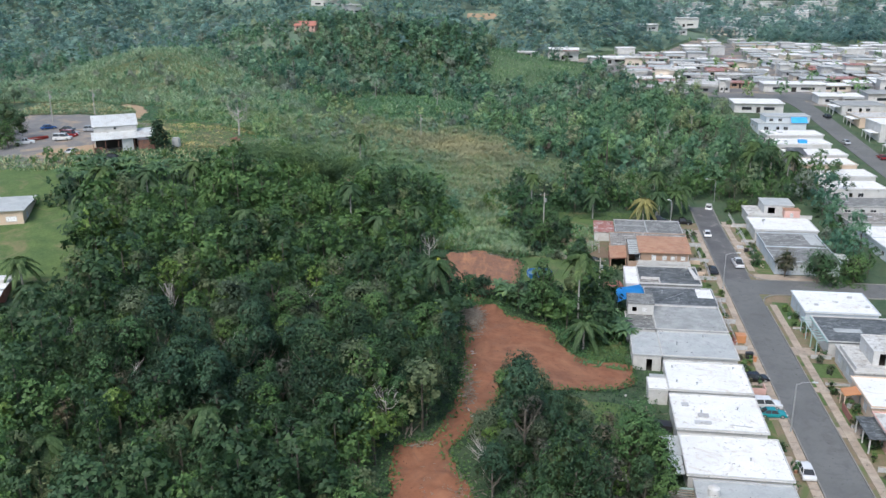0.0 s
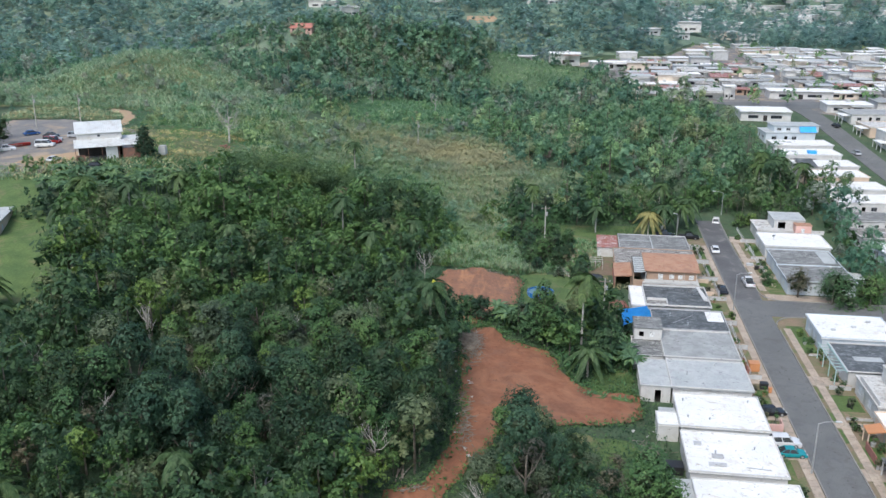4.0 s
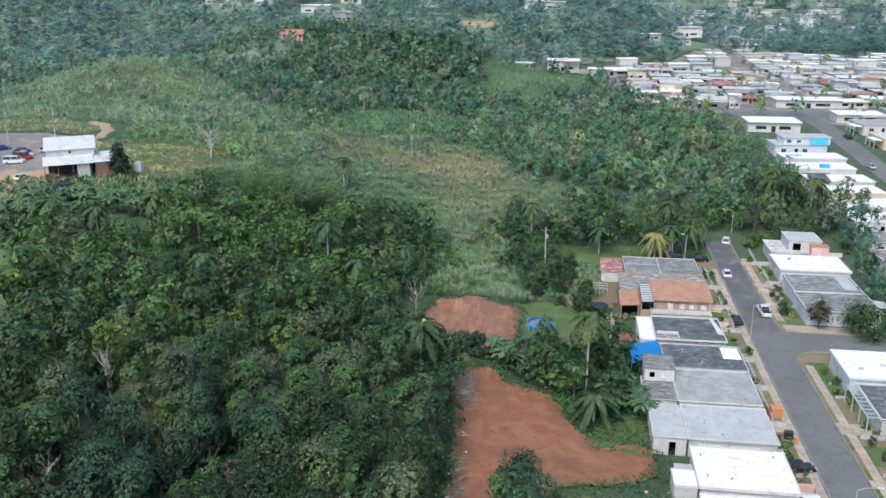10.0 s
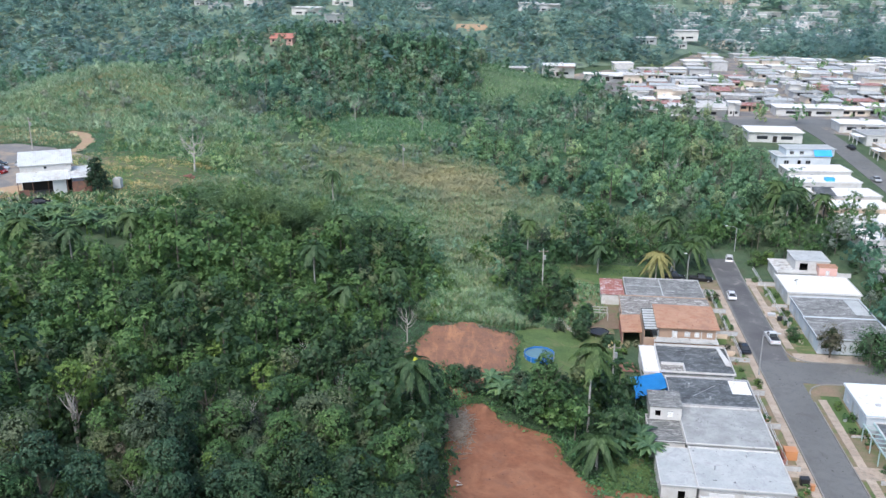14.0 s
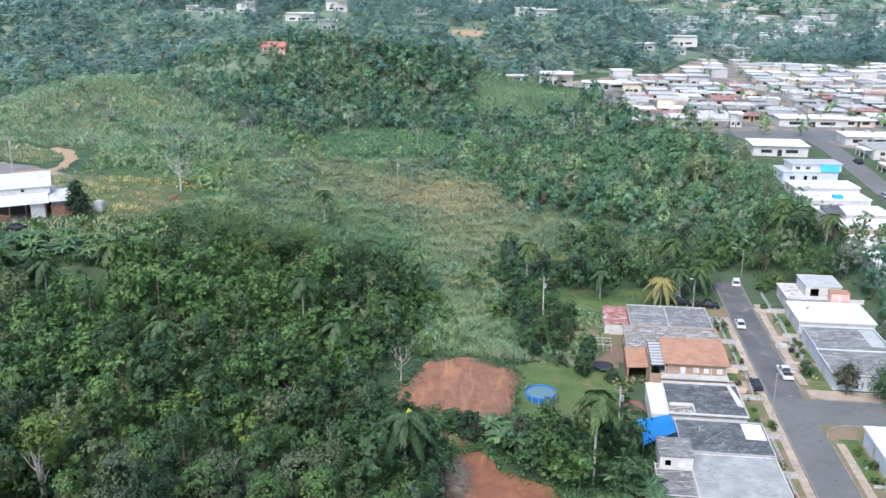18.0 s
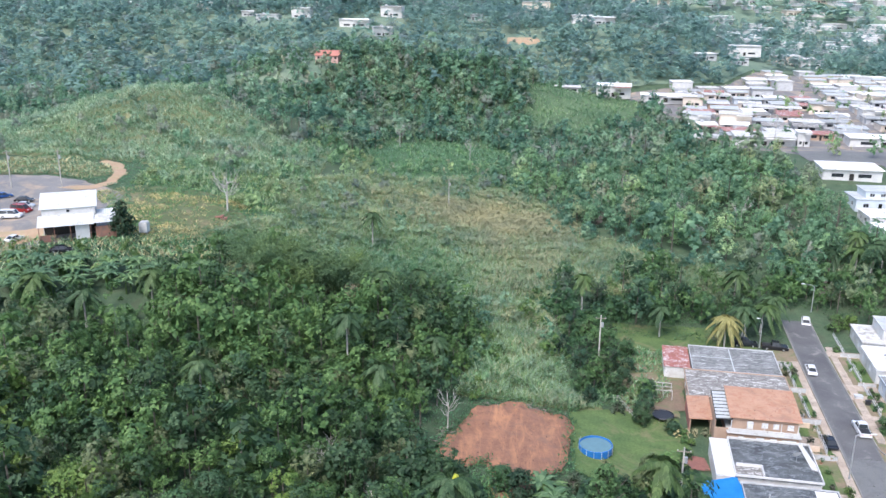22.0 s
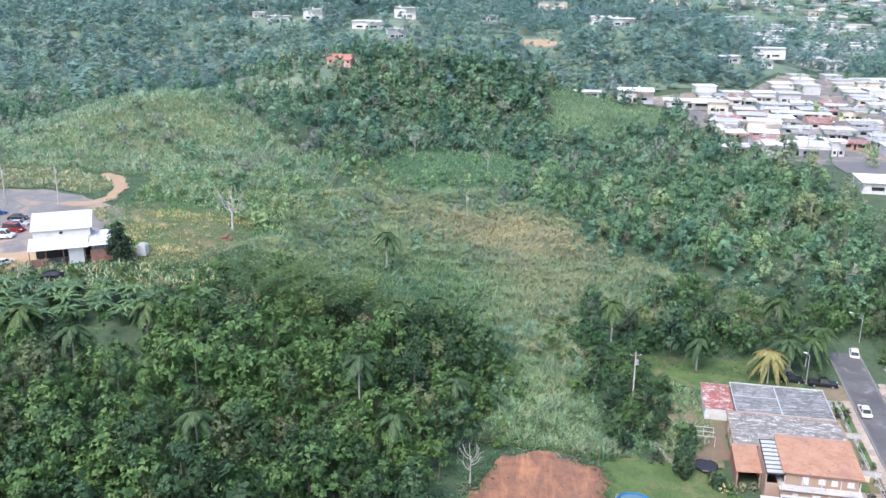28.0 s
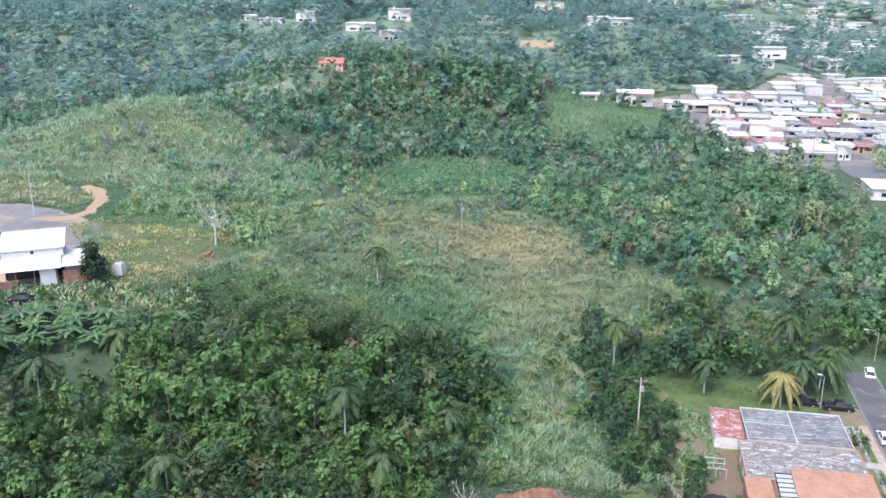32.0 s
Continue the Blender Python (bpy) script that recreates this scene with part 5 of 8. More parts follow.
for s, n0, n1, h in ((34.2, -5, -1.6, 0.9), (45.6, -5, -1.6, 0.9), (57.9, -4.8, -1.6, 1.0), (69.4, -4.8, -1.6, 1.0), (82.8, -5.8, -1.4, 0.9), (95.0, -5.6, -1.4, 1.0), (107.2, -5.8, -1.6, 1.0), (119.0, -6.2, -2.2, 1.0), (31.2, 8.4, 12.2, 0.5), (33.2, 8.4, 12.2, 0.5), (56.8, 8.6, 11.4, 0.4), (112.4, 8.8, 12.0, 0.7), (125.8, 8.6, 12.4, 1.0), (43.6, 8.6, 12, 0.8), (19.2, 8.4, 11, 0.6), (7.2, 8.4, 11, 0.8)):
    ob = thing("garden_wall", spot(s, n0, 0.02), "low concrete dividing wall between front yards", "wall", "front yard walls")
    part("wall_panel", boxes((0, -0.08, 0, n1 - n0, 0.08, h)), WALL_GREY, ob)
    part("coping", boxes((-0.03, -0.11, h, n1 - n0 + 0.03, 0.11, h + 0.06)), CONCRETE, ob)
for s0, s1, n in ((107.6, 118.4, -3.2), (96, 106, -3.0), (84.5, 94, -2.6), (58.6, 68.4, -3.0), (46.6, 57.4, -3.2), (100, 112, 9.6), (114, 125, 9.8), (127, 137, 9.6)):
    ob = thing("front_fence", spot(s0, n, 0.02, 90), "low white-topped front wall with a metal rail", "fence", "front yard fences")
    ln = s1 - s0
    part("base_wall", boxes((0, -0.07, 0, ln, 0.07, 0.55)), WALL_WHITE, ob)
    for k in range(int(ln / 1.5) + 1):
        part("fence_post", boxes((k * 1.5, -0.04, 0.55, k * 1.5 + 0.08, 0.04, 1.05)), SHUTTER, ob)
    part("rail", boxes((0, -0.03, 1.05, ln, 0.03, 1.1)), SHUTTER, ob)

# lawn and concrete pieces of the front yards
def lot(name, s0, s1, n0, n1, material, label, up=0.09):
    strip(name, s0, s1, n0, n1, -0.2, up, material, label, "ground")


for s0, s1, n0, n1 in ((14.6, 19.8, -4.9, -2.7), (26.4, 30.2, -3.6, -1.9), (11.0, 13.4, -4.8, -2.4), (71, 81, -5.4, -3.2), (84.4, 88, -2.6, -1.5), (90, 94, -6, -4.0), (108, 121, -2.8, -0.6), (98, 106, -2.6, -0.6), (58, 70.5, 7.6, 10.6), (36, 41.5, 8.0, 12.0), (20, 25, 8.2, 10.6), (26, 30, 6.4, 8.0), (32, 35, 6.4, 8.0), (40, 44, 6.4, 7.6), (88, 91, 8.4, 11.6), (92, 98, 9.0, 11.6), (113, 124, 9.2, 12.0), (102, 105, 8.8, 11.8), (12, 16, 8.2, 10.8), (2, 6, 8.2, 10.8), (121, 131, -40, -7.5)):
    lot("front_lawn", s0, s1, n0, n1, LAWN, "small patch of front-yard grass")
for s0, s1, n0, n1 in ((20.2, 26.0, -5.2, -0.2), (31.5, 35.0, -5.0, -0.2), (44, 46, -4.8, -0.2), (5.2, 9.6, -4.4, -2.0), (86.5, 90, -6.4, -0.2), (70.6, 72.8, -5, -0.2), (98, 100, 6.2, 12), (44.6, 48, 6.2, 11.4), (16, 19, 6.2, 10.8), (30.4, 32.0, 6.2, 12), (84.6, 88, 7.2, 24), (110, 112.6, 6.2, 12), (125.5, 128, 6.2, 13), (106, 108, 6.2, 12)):
    lot("driveway", s0, s1, n0, n1, CONCRETE, "pale concrete driveway", 0.1)

# ---- pool and yard things ----
ob = thing("swimming_pool", lie(20.7, 176.6, 0, 0.22), "round above-ground pool with a blue patterned liner", "pool")
bm = bmesh.new()
ring = [[], [], [], []]
for k in range(28):
    a = math.tau * k / 28
    for j, (r, z) in enumerate(((2.65, 0.0), (2.7, 1.2), (2.6, 1.2), (2.6, 0.1))):
        ring[j].append(bm.verts.new((r * math.cos(a), r * math.sin(a), z)))
for j in range(3):
    for k in range(28):
        q = (k + 1) % 28
        bm.faces.new((ring[j][k], ring[j][q], ring[j + 1][q], ring[j + 1][k]))
part("liner_wall", bm, POOL_BLUE, ob, "blue liner wall")
part("water", tubes(((0, 0, 0.05), (0, 0, 1.0), 2.59, 2.59), sides=28), WATER, ob, "still grey-blue water")
for k in range(14):
    a, a2 = math.tau * k / 14, math.tau * (k + 1) / 14
    part("leg", tubes(((2.75 * math.cos(a), 2.75 * math.sin(a), 0), (2.72 * math.cos(a), 2.72 * math.sin(a), 1.25), 0.045, 0.045), sides=6), SHUTTER, ob)
    part("rim", tubes(((2.68 * math.cos(a), 2.68 * math.sin(a), 1.25), (2.68 * math.cos(a2), 2.68 * math.sin(a2), 1.25), 0.06, 0.06), sides=6), POOL_BLUE, ob)
part("ladder", tubes(((-2.3, 1.6, 0), (-2.2, 1.55, 1.7), 0.03, 0.03), ((-2.6, 1.15, 0), (-2.5, 1.1, 1.7), 0.03, 0.03), ((-2.25, 1.57, 0.8), (-2.55, 1.12, 0.8), 0.03, 0.03), ((-2.25, 1.57, 1.3), (-2.55, 1.12, 1.3), 0.03, 0.03), sides=6), SHUTTER, ob, "white ladder")
ob = thing("trampoline", lie(34.2, 190.6, 0, 0.2), "round black trampoline with blue padding on the grass", "trampoline")
part("mat", tubes(((0, 0, 0.72), (0, 0, 0.76), 1.7, 1.7), sides=20), BLACK, ob)
for k in range(12):
    a, a2 = math.tau * k / 12, math.tau * (k + 1) / 12
    part("rim", tubes(((1.85 * math.cos(a), 1.85 * math.sin(a), 0.75), (1.85 * math.cos(a2), 1.85 * math.sin(a2), 0.75), 0.09, 0.09), sides=6), P["navy"], ob)
for k in range(6):
    a = math.tau * k / 6
    part("leg", tubes(((1.8 * math.cos(a), 1.8 * math.sin(a), 0), (1.85 * math.cos(a), 1.85 * math.sin(a), 0.72), 0.03, 0.03), sides=6), STEEL, ob)
ob = thing("notice_board", spot(129.8, -10.6, 0.05), "blank white board on posts among palms", "sign")
part("board", boxes((-0.55, -0.03, 1.0, 0.55, 0.03, 2.6)), SCRAP, ob)
for x in (-0.4, 0.4):
    part("post", boxes((x - 0.05, 0.035, 0, x + 0.05, 0.12, 2.5)), WOOD, ob)
ob = thing("red_scrap_pile", lie(-60.3, 252.5, 0, 0.15), "heap of rusty red scrap in the dry grass", "scrap")
for k in range(7):
    p = part("scrap_piece", boxes((-0.9, -0.25, 0, 0.9, 0.25, 0.3)), BRICK_RED, ob)
    p.matrix_basis = pose(random.uniform(-1, 1), random.uniform(-0.7, 0.7), 0.1 + 0.12 * k, random.uniform(-12, 12), random.uniform(-10, 10), random.uniform(0, 180))
# red gate strip and long slats in the back yard, stored timber on the track
for x, y, a, n_ in ((-4.5, 106.5, 80, 5), (-1.8, 150, 30, 0), (9.5, 188.2, 160, 4)):
    for k in range(n_):
        ob = thing("plank", lie(x + random.uniform(-0.8, 0.8), y + k * 0.35, a + random.uniform(-14, 14), 0.3), "loose weathered plank on bare earth", "plank", "loose planks")
        part("board", boxes((-1.7, -0.08, 0, 1.7, 0.08, 0.07)), WOOD, ob)


# ---- plants ----
rng = np.random.default_rng(7)


def unit(v):
    return v / np.maximum(np.linalg.norm(v, axis=-1, keepdims=True), 1e-9)


def leaf_quads(pos, normal, length, width):
    """Kite-shaped leaf sprays, folded a little along the rib."""
    k = len(pos)
    a = unit(np.cross(normal, rng.normal(size=(k, 3))))
    b = np.cross(normal, a)
    L, Wd = length[:, None], width[:, None]
    v = np.stack([pos - a * L * 0.5, pos + b * Wd * 0.5 - a * L * 0.05 - normal * Wd * 0.18, pos + a * L * 0.5, pos - b * Wd * 0.5 - a * L * 0.05 - normal * Wd * 0.18], 1)
    return v.reshape(-1, 3)


def crown_blobs(h, r, lumps, flat=0.8):
    """Centres and radii of the lumps of one crown."""
    out = [(0, 0, h - r * flat * 0.8, r * 0.66)]
    for k in range(lumps):
        a = rng.uniform(0, math.tau)
        q = r * rng.uniform(0.25, 0.72)
        out.append((q * math.cos(a), q * math.sin(a), h - r * flat * (0.55 + 1.0 * (q / r) ** 2 + rng.uniform(0.0, 1.5)), r * rng.uniform(0.29, 0.48)))
    return np.array(out)


def leaf_tris(pos, normal, length, width):
    """Pointed leaf sprays of one face each."""
    a = unit(np.cross(normal, rng.normal(size=(len(pos), 3))))
    b = np.cross(normal, a) * width[:, None] * 0.5
    a = a * length[:, None]
    return np.stack([pos - a * 0.4 - b, pos - a * 0.3 + b, pos + a * 0.6 - normal * width[:, None] * 0.2], 1).reshape(-1, 3)


def crown_leaves(blobs, count, size, inner=8, upright=0.35):
    """Leaf sprays over the lumps of a crown; inner leaves fill its heart."""
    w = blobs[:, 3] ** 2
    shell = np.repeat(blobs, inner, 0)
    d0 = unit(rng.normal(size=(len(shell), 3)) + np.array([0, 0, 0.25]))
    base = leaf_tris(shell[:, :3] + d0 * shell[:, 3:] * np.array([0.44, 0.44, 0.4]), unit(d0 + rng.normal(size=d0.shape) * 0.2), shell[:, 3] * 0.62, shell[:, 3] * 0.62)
    sprays = max(10, count // 8)
    pick = rng.choice(len(blobs), sprays, p=w / w.sum())
    d = unit(rng.normal(size=(sprays, 3)) + np.array([0, 0, 0.45]))
    c = blobs[pick]
    heart = c[:, :3] + d * (c[:, 3] * rng.uniform(0.8, 1.05, sprays))[:, None] * np.array([1, 1, 0.88])
    reach = np.clip(c[:, 3] * 0.36, size * 0.8, 1.3) * rng.uniform(0.6, 1.3, sprays)
    own = rng.integers(sprays, size=count)
    off = rng.normal(size=(count, 3)) * 0.48
    off -= d[own] * (np.sum(off * d[own], 1) * 0.5)[:, None]
    pos = heart[own] + off * reach[own][:, None]
    nrm = unit(d[own] + off * 0.35 + rng.normal(size=(count, 3)) * 0.24 + np.array([0, 0, upright]))
    ln = size * rng.uniform(0.6, 1.45, count)
    return np.concatenate([base, leaf_tris(pos, nrm, ln, ln * rng.uniform(0.55, 0.9, count))])


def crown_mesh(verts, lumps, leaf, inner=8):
    """The mesh of a single crown: shade-dark heart leaves first, then outer leaves."""
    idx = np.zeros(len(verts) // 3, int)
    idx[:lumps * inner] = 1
    return fast_mesh("crown", verts, tris_for(verts), [leaf, HEART_SHADE], idx)


def tris_for(verts):
    return np.arange(len(verts)).reshape(-1, 3)


def quads_for(verts):
    return np.arange(len(verts)).reshape(-1, 4)


def limb_mesh(bm, h, r, forks, thick, bare=False):
    lean = Vector((rng.uniform(-0.06, 0.06), rng.uniform(-0.06, 0.06), 1)) * (h * 0.62)
    tube(bm, (0, 0, -0.4), lean * 0.5, thick, thick * 0.75, 6)
    tube(bm, lean * 0.5, lean, thick * 0.75, thick * 0.5, 6)
    for k in range(forks):
        a = rng.uniform(0, math.tau)
        base = lean * rng.uniform(0.45, 0.95)
        tip = base + Vector((math.cos(a) * r * 0.7, math.sin(a) * r * 0.7, h * rng.uniform(0.14, 0.32)))
        mid = (base + tip) / 2 + Vector((0, 0, -0.15 * r))
        tube(bm, base, mid, thick * 0.45, thick * 0.3, 5)
        tube(bm, mid, tip, thick * 0.3, thick * 0.12, 5)
        if bare:
            for j in range(3):
                tw = tip + Vector((rng.uniform(-1, 1), rng.uniform(-1, 1), rng.uniform(0.2, 1.1))) * r * 0.4
                tube(bm, mid.lerp(tip, 0.3 + 0.25 * j), tw, thick * 0.16, thick * 0.05, 4)


KINDS = []
for k, (h, r, lumps, leaf, label) in enumerate([
        (7.5, 2.5, 9, 0, "dark-leaved broad tree in dense woodland"), (8.5, 2.9, 10, 1, "mid-green leafy tree in dense woodland"),
        (6.5, 1.8, 6, 1, "small rounded green tree in dense woodland"), (9.5, 2.0, 8, 3, "bluish-green tall tree in dense woodland"),
        (7.0, 2.0, 8, 2, "bright yellow-green young tree in dense woodland"), (8.0, 2.8, 9, 4, "olive-leaved tree in dense woodland"),
        (10.5, 4.0, 15, 0, "large dark spreading tree in dense woodland"), (6.0, 1.7, 6, 5, "brownish thin-leaved tree in dense woodland"),
        (8.6, 2.5, 10, 1, "leafy green tree in dense woodland"), (7.2, 2.4, 8, 0, "dense dark green tree in woodland")]):
    blobs = crown_blobs(h, r, lumps)
    fine = (0.24, 0.29, 0.22, 0.22, 0.27, 0.23, 0.25, 0.2, 0.26, 0.23)[k]
    verts = crown_leaves(blobs, int((1400 if k != 7 else 850) * (r / 2.5) ** 1.8 * (0.32 / fine) ** 1.4), fine)
    bm = bmesh.new()
    limb_mesh(bm, h, r, 5, 0.16)
    KINDS.append(dict(fine=fine, h=h, r=r, leaf=leaf, label=label, blobs=blobs, verts=verts, bm=bm))


def build_tree(kind, m):
    ob = thing("tree", m, kind["label"], "tree", "woodland trees")
    part("trunk", kind["bm"].copy(), BARK, ob)
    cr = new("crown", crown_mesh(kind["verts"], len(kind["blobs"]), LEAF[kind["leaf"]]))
    cr.parent = ob
    return ob


WOOD_A = [(-150, 60), (-6, 60), (-7, 90), (-7.6, 104), (-3, 107), (0.2, 112), (1.9, 122), (2.2, 140), (3, 152), (-1, 158), (-7, 165), (-9, 170), (-7, 178), (-2.5, 192), (0, 200), (1, 215), (-6, 231), (-18, 230), (-32, 225), (-43, 235), (-58, 224), (-73, 212), (-80, 196), (-72, 176), (-68, 152), (-66, 141), (-72, 131), (-150, 112)]
WOOD_B = [(2.5, 60), (34, 60), (31, 78), (26.5, 90), (26.5, 99), (25, 104), (22.5, 106.5), (19, 107), (15.5, 113), (12, 117), (9.2, 115.5), (7.6, 110), (6.4, 104), (4.6, 99), (5.6, 94)]
WOOD_D = [(18, 238), (22, 250), (39, 245), (54, 239), (57, 233), (36, 233.5), (29, 230), (26, 214), (26, 204), (19, 202), (18, 222)]
WOOD_C = [(6, 341), (22, 320), (34, 294), (52, 279), (70, 269), (75, 256), (82, 246), (92, 244), (101, 258), (103, 285), (105, 318), (101, 342), (84, 358), (52, 358), (20, 352)]
BELT = [(9, 165), (15, 167), (23, 164), (32, 168), (33, 160), (30, 150), (31, 139), (26, 139), (22, 148), (14, 154.5), (9.5, 159)]
TOWN = [(104, 372), (80, 398), (82, 440), (84, 480), (40, 486), (38, 530), (140, 556), (170, 600), (430, 640), (430, 330), (150, 330)]
MEADOW = [(20, 432), (68, 442), (80, 474), (42, 482), (26, 484)]
GLADE = [(-39, 338), (-27, 322), (15, 347), (12, 382), (-14, 394), (-34, 372)]
GRASS_HILL = [(-260, 420), (-190, 392), (-150, 394), (-128, 400), (-108, 399), (-97, 387), (-85, 374), (-74, 357), (-66, 345), (-48, 338), (-46, 300), (-84, 278), (-96, 300), (-118, 306), (-150, 310), (-260, 320)]


ESTATE_GAP = [street(86, 27), street(140, 28), (97, 244), (103, 244), (101, 200), (99.5, 172)]
BAMBOO_PLOT = [(-52, 215), (-17, 216), (-14, 232), (-50, 232)]
BANANA_PLOT = [(-94, 214), (-94, 198), (-82, 199), (-70, 203), (-52, 209), (-46, 215), (-52, 222), (-64, 218), (-78, 215)]


def spots(poly, gap, jitter=0.42):
    xs, ys = [p[0] for p in poly], [p[1] for p in poly]
    X, Y = np.meshgrid(np.arange(min(xs), max(xs), gap), np.arange(min(ys), max(ys), gap))
    X = X.ravel() + rng.uniform(-jitter, jitter, X.size) * gap
    Y = Y.ravel() + rng.uniform(-jitter, jitter, Y.size) * gap
    ok = inside(X, Y, poly)
    return X[ok], Y[ok]


def scatter_crowns(name, X, Y, mats, choose, label, category, count, cover, scale, trunks=True, sink=0.0, squash=1.0, lumps=20, upright=0.35):
    """Many crowns joined into one piece of vegetation."""
    vs, idx, tv = [], [], []
    Z = height(X, Y)
    for x, y, z in zip(X, Y, Z):
        k = KINDS[rng.integers(len(KINDS))]
        sc = scale * float(np.clip(rng.lognormal(-0.02, 0.24), 0.55, 1.5))
        n = int(count * 1.5 * rng.uniform(0.8, 1.2))
        src = k["blobs"][:lumps]
        fit = math.sqrt(cover * 120 * (k["r"] / 2.5) ** 2 / n) * (0.62 + 1.2 * k["fine"])
        v = crown_leaves(src, n, fit, 0, upright)
        a = rng.uniform(0, math.tau)
        c, s = math.cos(a), math.sin(a)
        v = v @ np.array([[c, s, 0], [-s, c, 0], [0, 0, squash]]) * sc + np.array([x, y, z - sink])
        vs.append(v)
        i_ = np.full(len(v) // 3, choose(x, y, k))
        idx.append(i_)
        if trunks:
            t = 0.13 * sc
            hh = k["h"] * sc * 0.7
            ring = np.array([(t, 0), (0, t), (-t, 0), (0, -t)])
            low = np.c_[ring + (x, y), np.full(4, z - 0.3)]
            top = np.c_[ring * 0.5 + (x, y), np.full(4, z + hh)]
            for j in range(4):
                q = (j + 1) % 4
                tv.append(np.array([low[j], low[q], top[q], low[j], top[q], top[j]]))
    V = np.concatenate(vs + tv)
    I = np.concatenate(idx + [np.full(len(tv) * 2, len(mats))])
    ob = new(name, fast_mesh(name, V, tris_for(V), mats + [BARK], I))
    return tagged(ob, label, category, kind="stuff")


def wood_choice(x, y, k):
    """Mostly the tree's own foliage; drifts of one colour where one kind has taken over."""
    drift = noise.noise(Vector((x * 0.05, y * 0.05, 9.0)))
    if k["leaf"] == 5 and drift < 0.1:
        return 4
    own = 1 if k["leaf"] in (2, 0) and y > 160 else k["leaf"]
    return own if rng.uniform() < 0.65 else (0 if drift < -0.1 else 3 if drift < 0.02 else 1 if drift < 0.28 or y > 175 else 2)


# the wood: single trees along its near and middle part, the rest as one thicket
ax_, ay_ = spots(WOOD_A, 2.95)
seen = (ax_ > -(0.57 * ay_ + 8)) & (ay_ > 80) & ~inside(ax_, ay_, BANANA_PLOT) & ~inside(ax_, ay_, BAMBOO_PLOT)
for dx, dy in ((2.2, 0), (2.2, 4), (0, 5), (2.2, 8)):
    seen &= ~inside(ax_ + dx, ay_ + dy, DIRT_UPPER) & ~inside(ax_ + min(dx, 1.5), ay_ + min(dy, 2), DIRT_LOWER)
seen &= ~((np.abs(ax_ + 44.6) < 3.2) & (np.abs(ay_ - 130.5) < 7)) & ~((ax_ < -58) & (ay_ > 187))
ax_, ay_ = ax_[seen], ay_[seen]
bx_, by_ = spots(WOOD_B, 2.9)
order = np.argsort(np.hypot((ax_ + 26) * 0.85, ay_ - 122))
single = np.zeros(len(ax_), bool)
single[order[:214]] = True
protos = {}
for x, y in list(zip(ax_[single], ay_[single])) + list(zip(bx_[by_ > 84], by_[by_ > 84])):
    # South-western trees lean to dark kinds, standing in for shadowed gaps.
    k = int(rng.integers(len(KINDS))) if (x > -16 and y < 128) or rng.uniform() < (0.25 if y < 122 else 0.4) else int(rng.choice((0, 3, 6, 9, 7) if y < 122 else (1, 4, 8, 2, 5)))
    sc = float(np.clip(rng.lognormal(-0.02, 0.25), 0.6, 1.45))
    m = pose(x, y, float(height(x, y)), rng.uniform(-4, 4), rng.uniform(-4, 4), rng.uniform(0, 360))
    if k not in protos:
        protos[k] = build_tree(KINDS[k], m)
        continue
    t = copy_thing(protos[k], m)
    t.scale = (sc, sc, sc * rng.uniform(0.85, 1.15))
scatter_crowns("woodland", ax_[~single], ay_[~single], LEAF, wood_choice, "dense mixed green tropical woodland", "woodland", 440, 0.95, 1.0, True, 0.6)
wx, wy = spots(WOOD_A, 5.0)
seen = (wx > -(0.57 * wy + 8)) & (wy > 80)
scatter_crowns("bank_thicket", *spots([(-94, 187), (-58, 186), (-56, 201), (-94, 202)], 3.2), LEAF, wood_choice, "low thicket in front of banana plants", "undergrowth", 130, 1.1, 0.52, False, 1.2)
scatter_crowns("undergrowth", wx[seen], wy[seen], LEAF, wood_choice, "low green undergrowth between trees", "undergrowth", 170, 1.1, 0.62, False, 2.0)
scatter_crowns("near_undergrowth", *spots(WOOD_B, 4.0), LEAF, wood_choice, "low green undergrowth beside the red track", "undergrowth", 180, 1.1, 0.55, False, 1.5)
for name, poly, gap, sc, lab in (("belt_trees", BELT, 4.2, 0.8, "mixed trees and shrubs between the two dirt lots"), ("grove", WOOD_D, 4.2, 0.72, "grove of dark trees behind the row houses")):
    gx_, gy_ = spots(poly, gap)
    ok = ~inside(gx_, gy_ + 5, DIRT_UPPER) & ~inside(gx_, gy_ + 9, DIRT_UPPER)
    scatter_crowns(name, gx_[ok], gy_[ok], LEAF, wood_choice, lab, "trees", 380, 1.2, sc, True, 0.8)
scatter_crowns("valley_wood", *spots(WOOD_C, 4.9), HAZED_SHRUB, lambda x, y, k: int(rng.choice(5, p=(0.46, 0.28, 0.06, 0.13, 0.07))), "dense dark green wood beside the estate", "woodland", 400, 1.0, 1.05, True, 1.8, 1.0, 20, 0.7)
ex, ey = spots(ESTATE_GAP, 6.2)
scatter_crowns("estate_trees", ex, ey, HAZED_SHRUB + LEAF[1:2], wood_choice, "garden trees between two rows of houses", "trees", 360, 1.1, 0.95, True, 0.8)

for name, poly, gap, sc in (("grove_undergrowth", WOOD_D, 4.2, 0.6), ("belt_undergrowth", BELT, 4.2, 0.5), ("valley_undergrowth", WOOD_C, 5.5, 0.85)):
    scatter_crowns(name, *spots(poly, gap), HAZED_SHRUB if poly is WOOD_C else LEAF, wood_choice, "low bushes filling the wood's edge", "undergrowth", 90, 1.2, sc, False, 1.6)
scatter_crowns("estate_undergrowth", *spots(ESTATE_GAP, 6.0), LEAF, wood_choice, "low bushes between two rows of houses", "undergrowth", 80, 1.2, 0.6, False, 1.6)

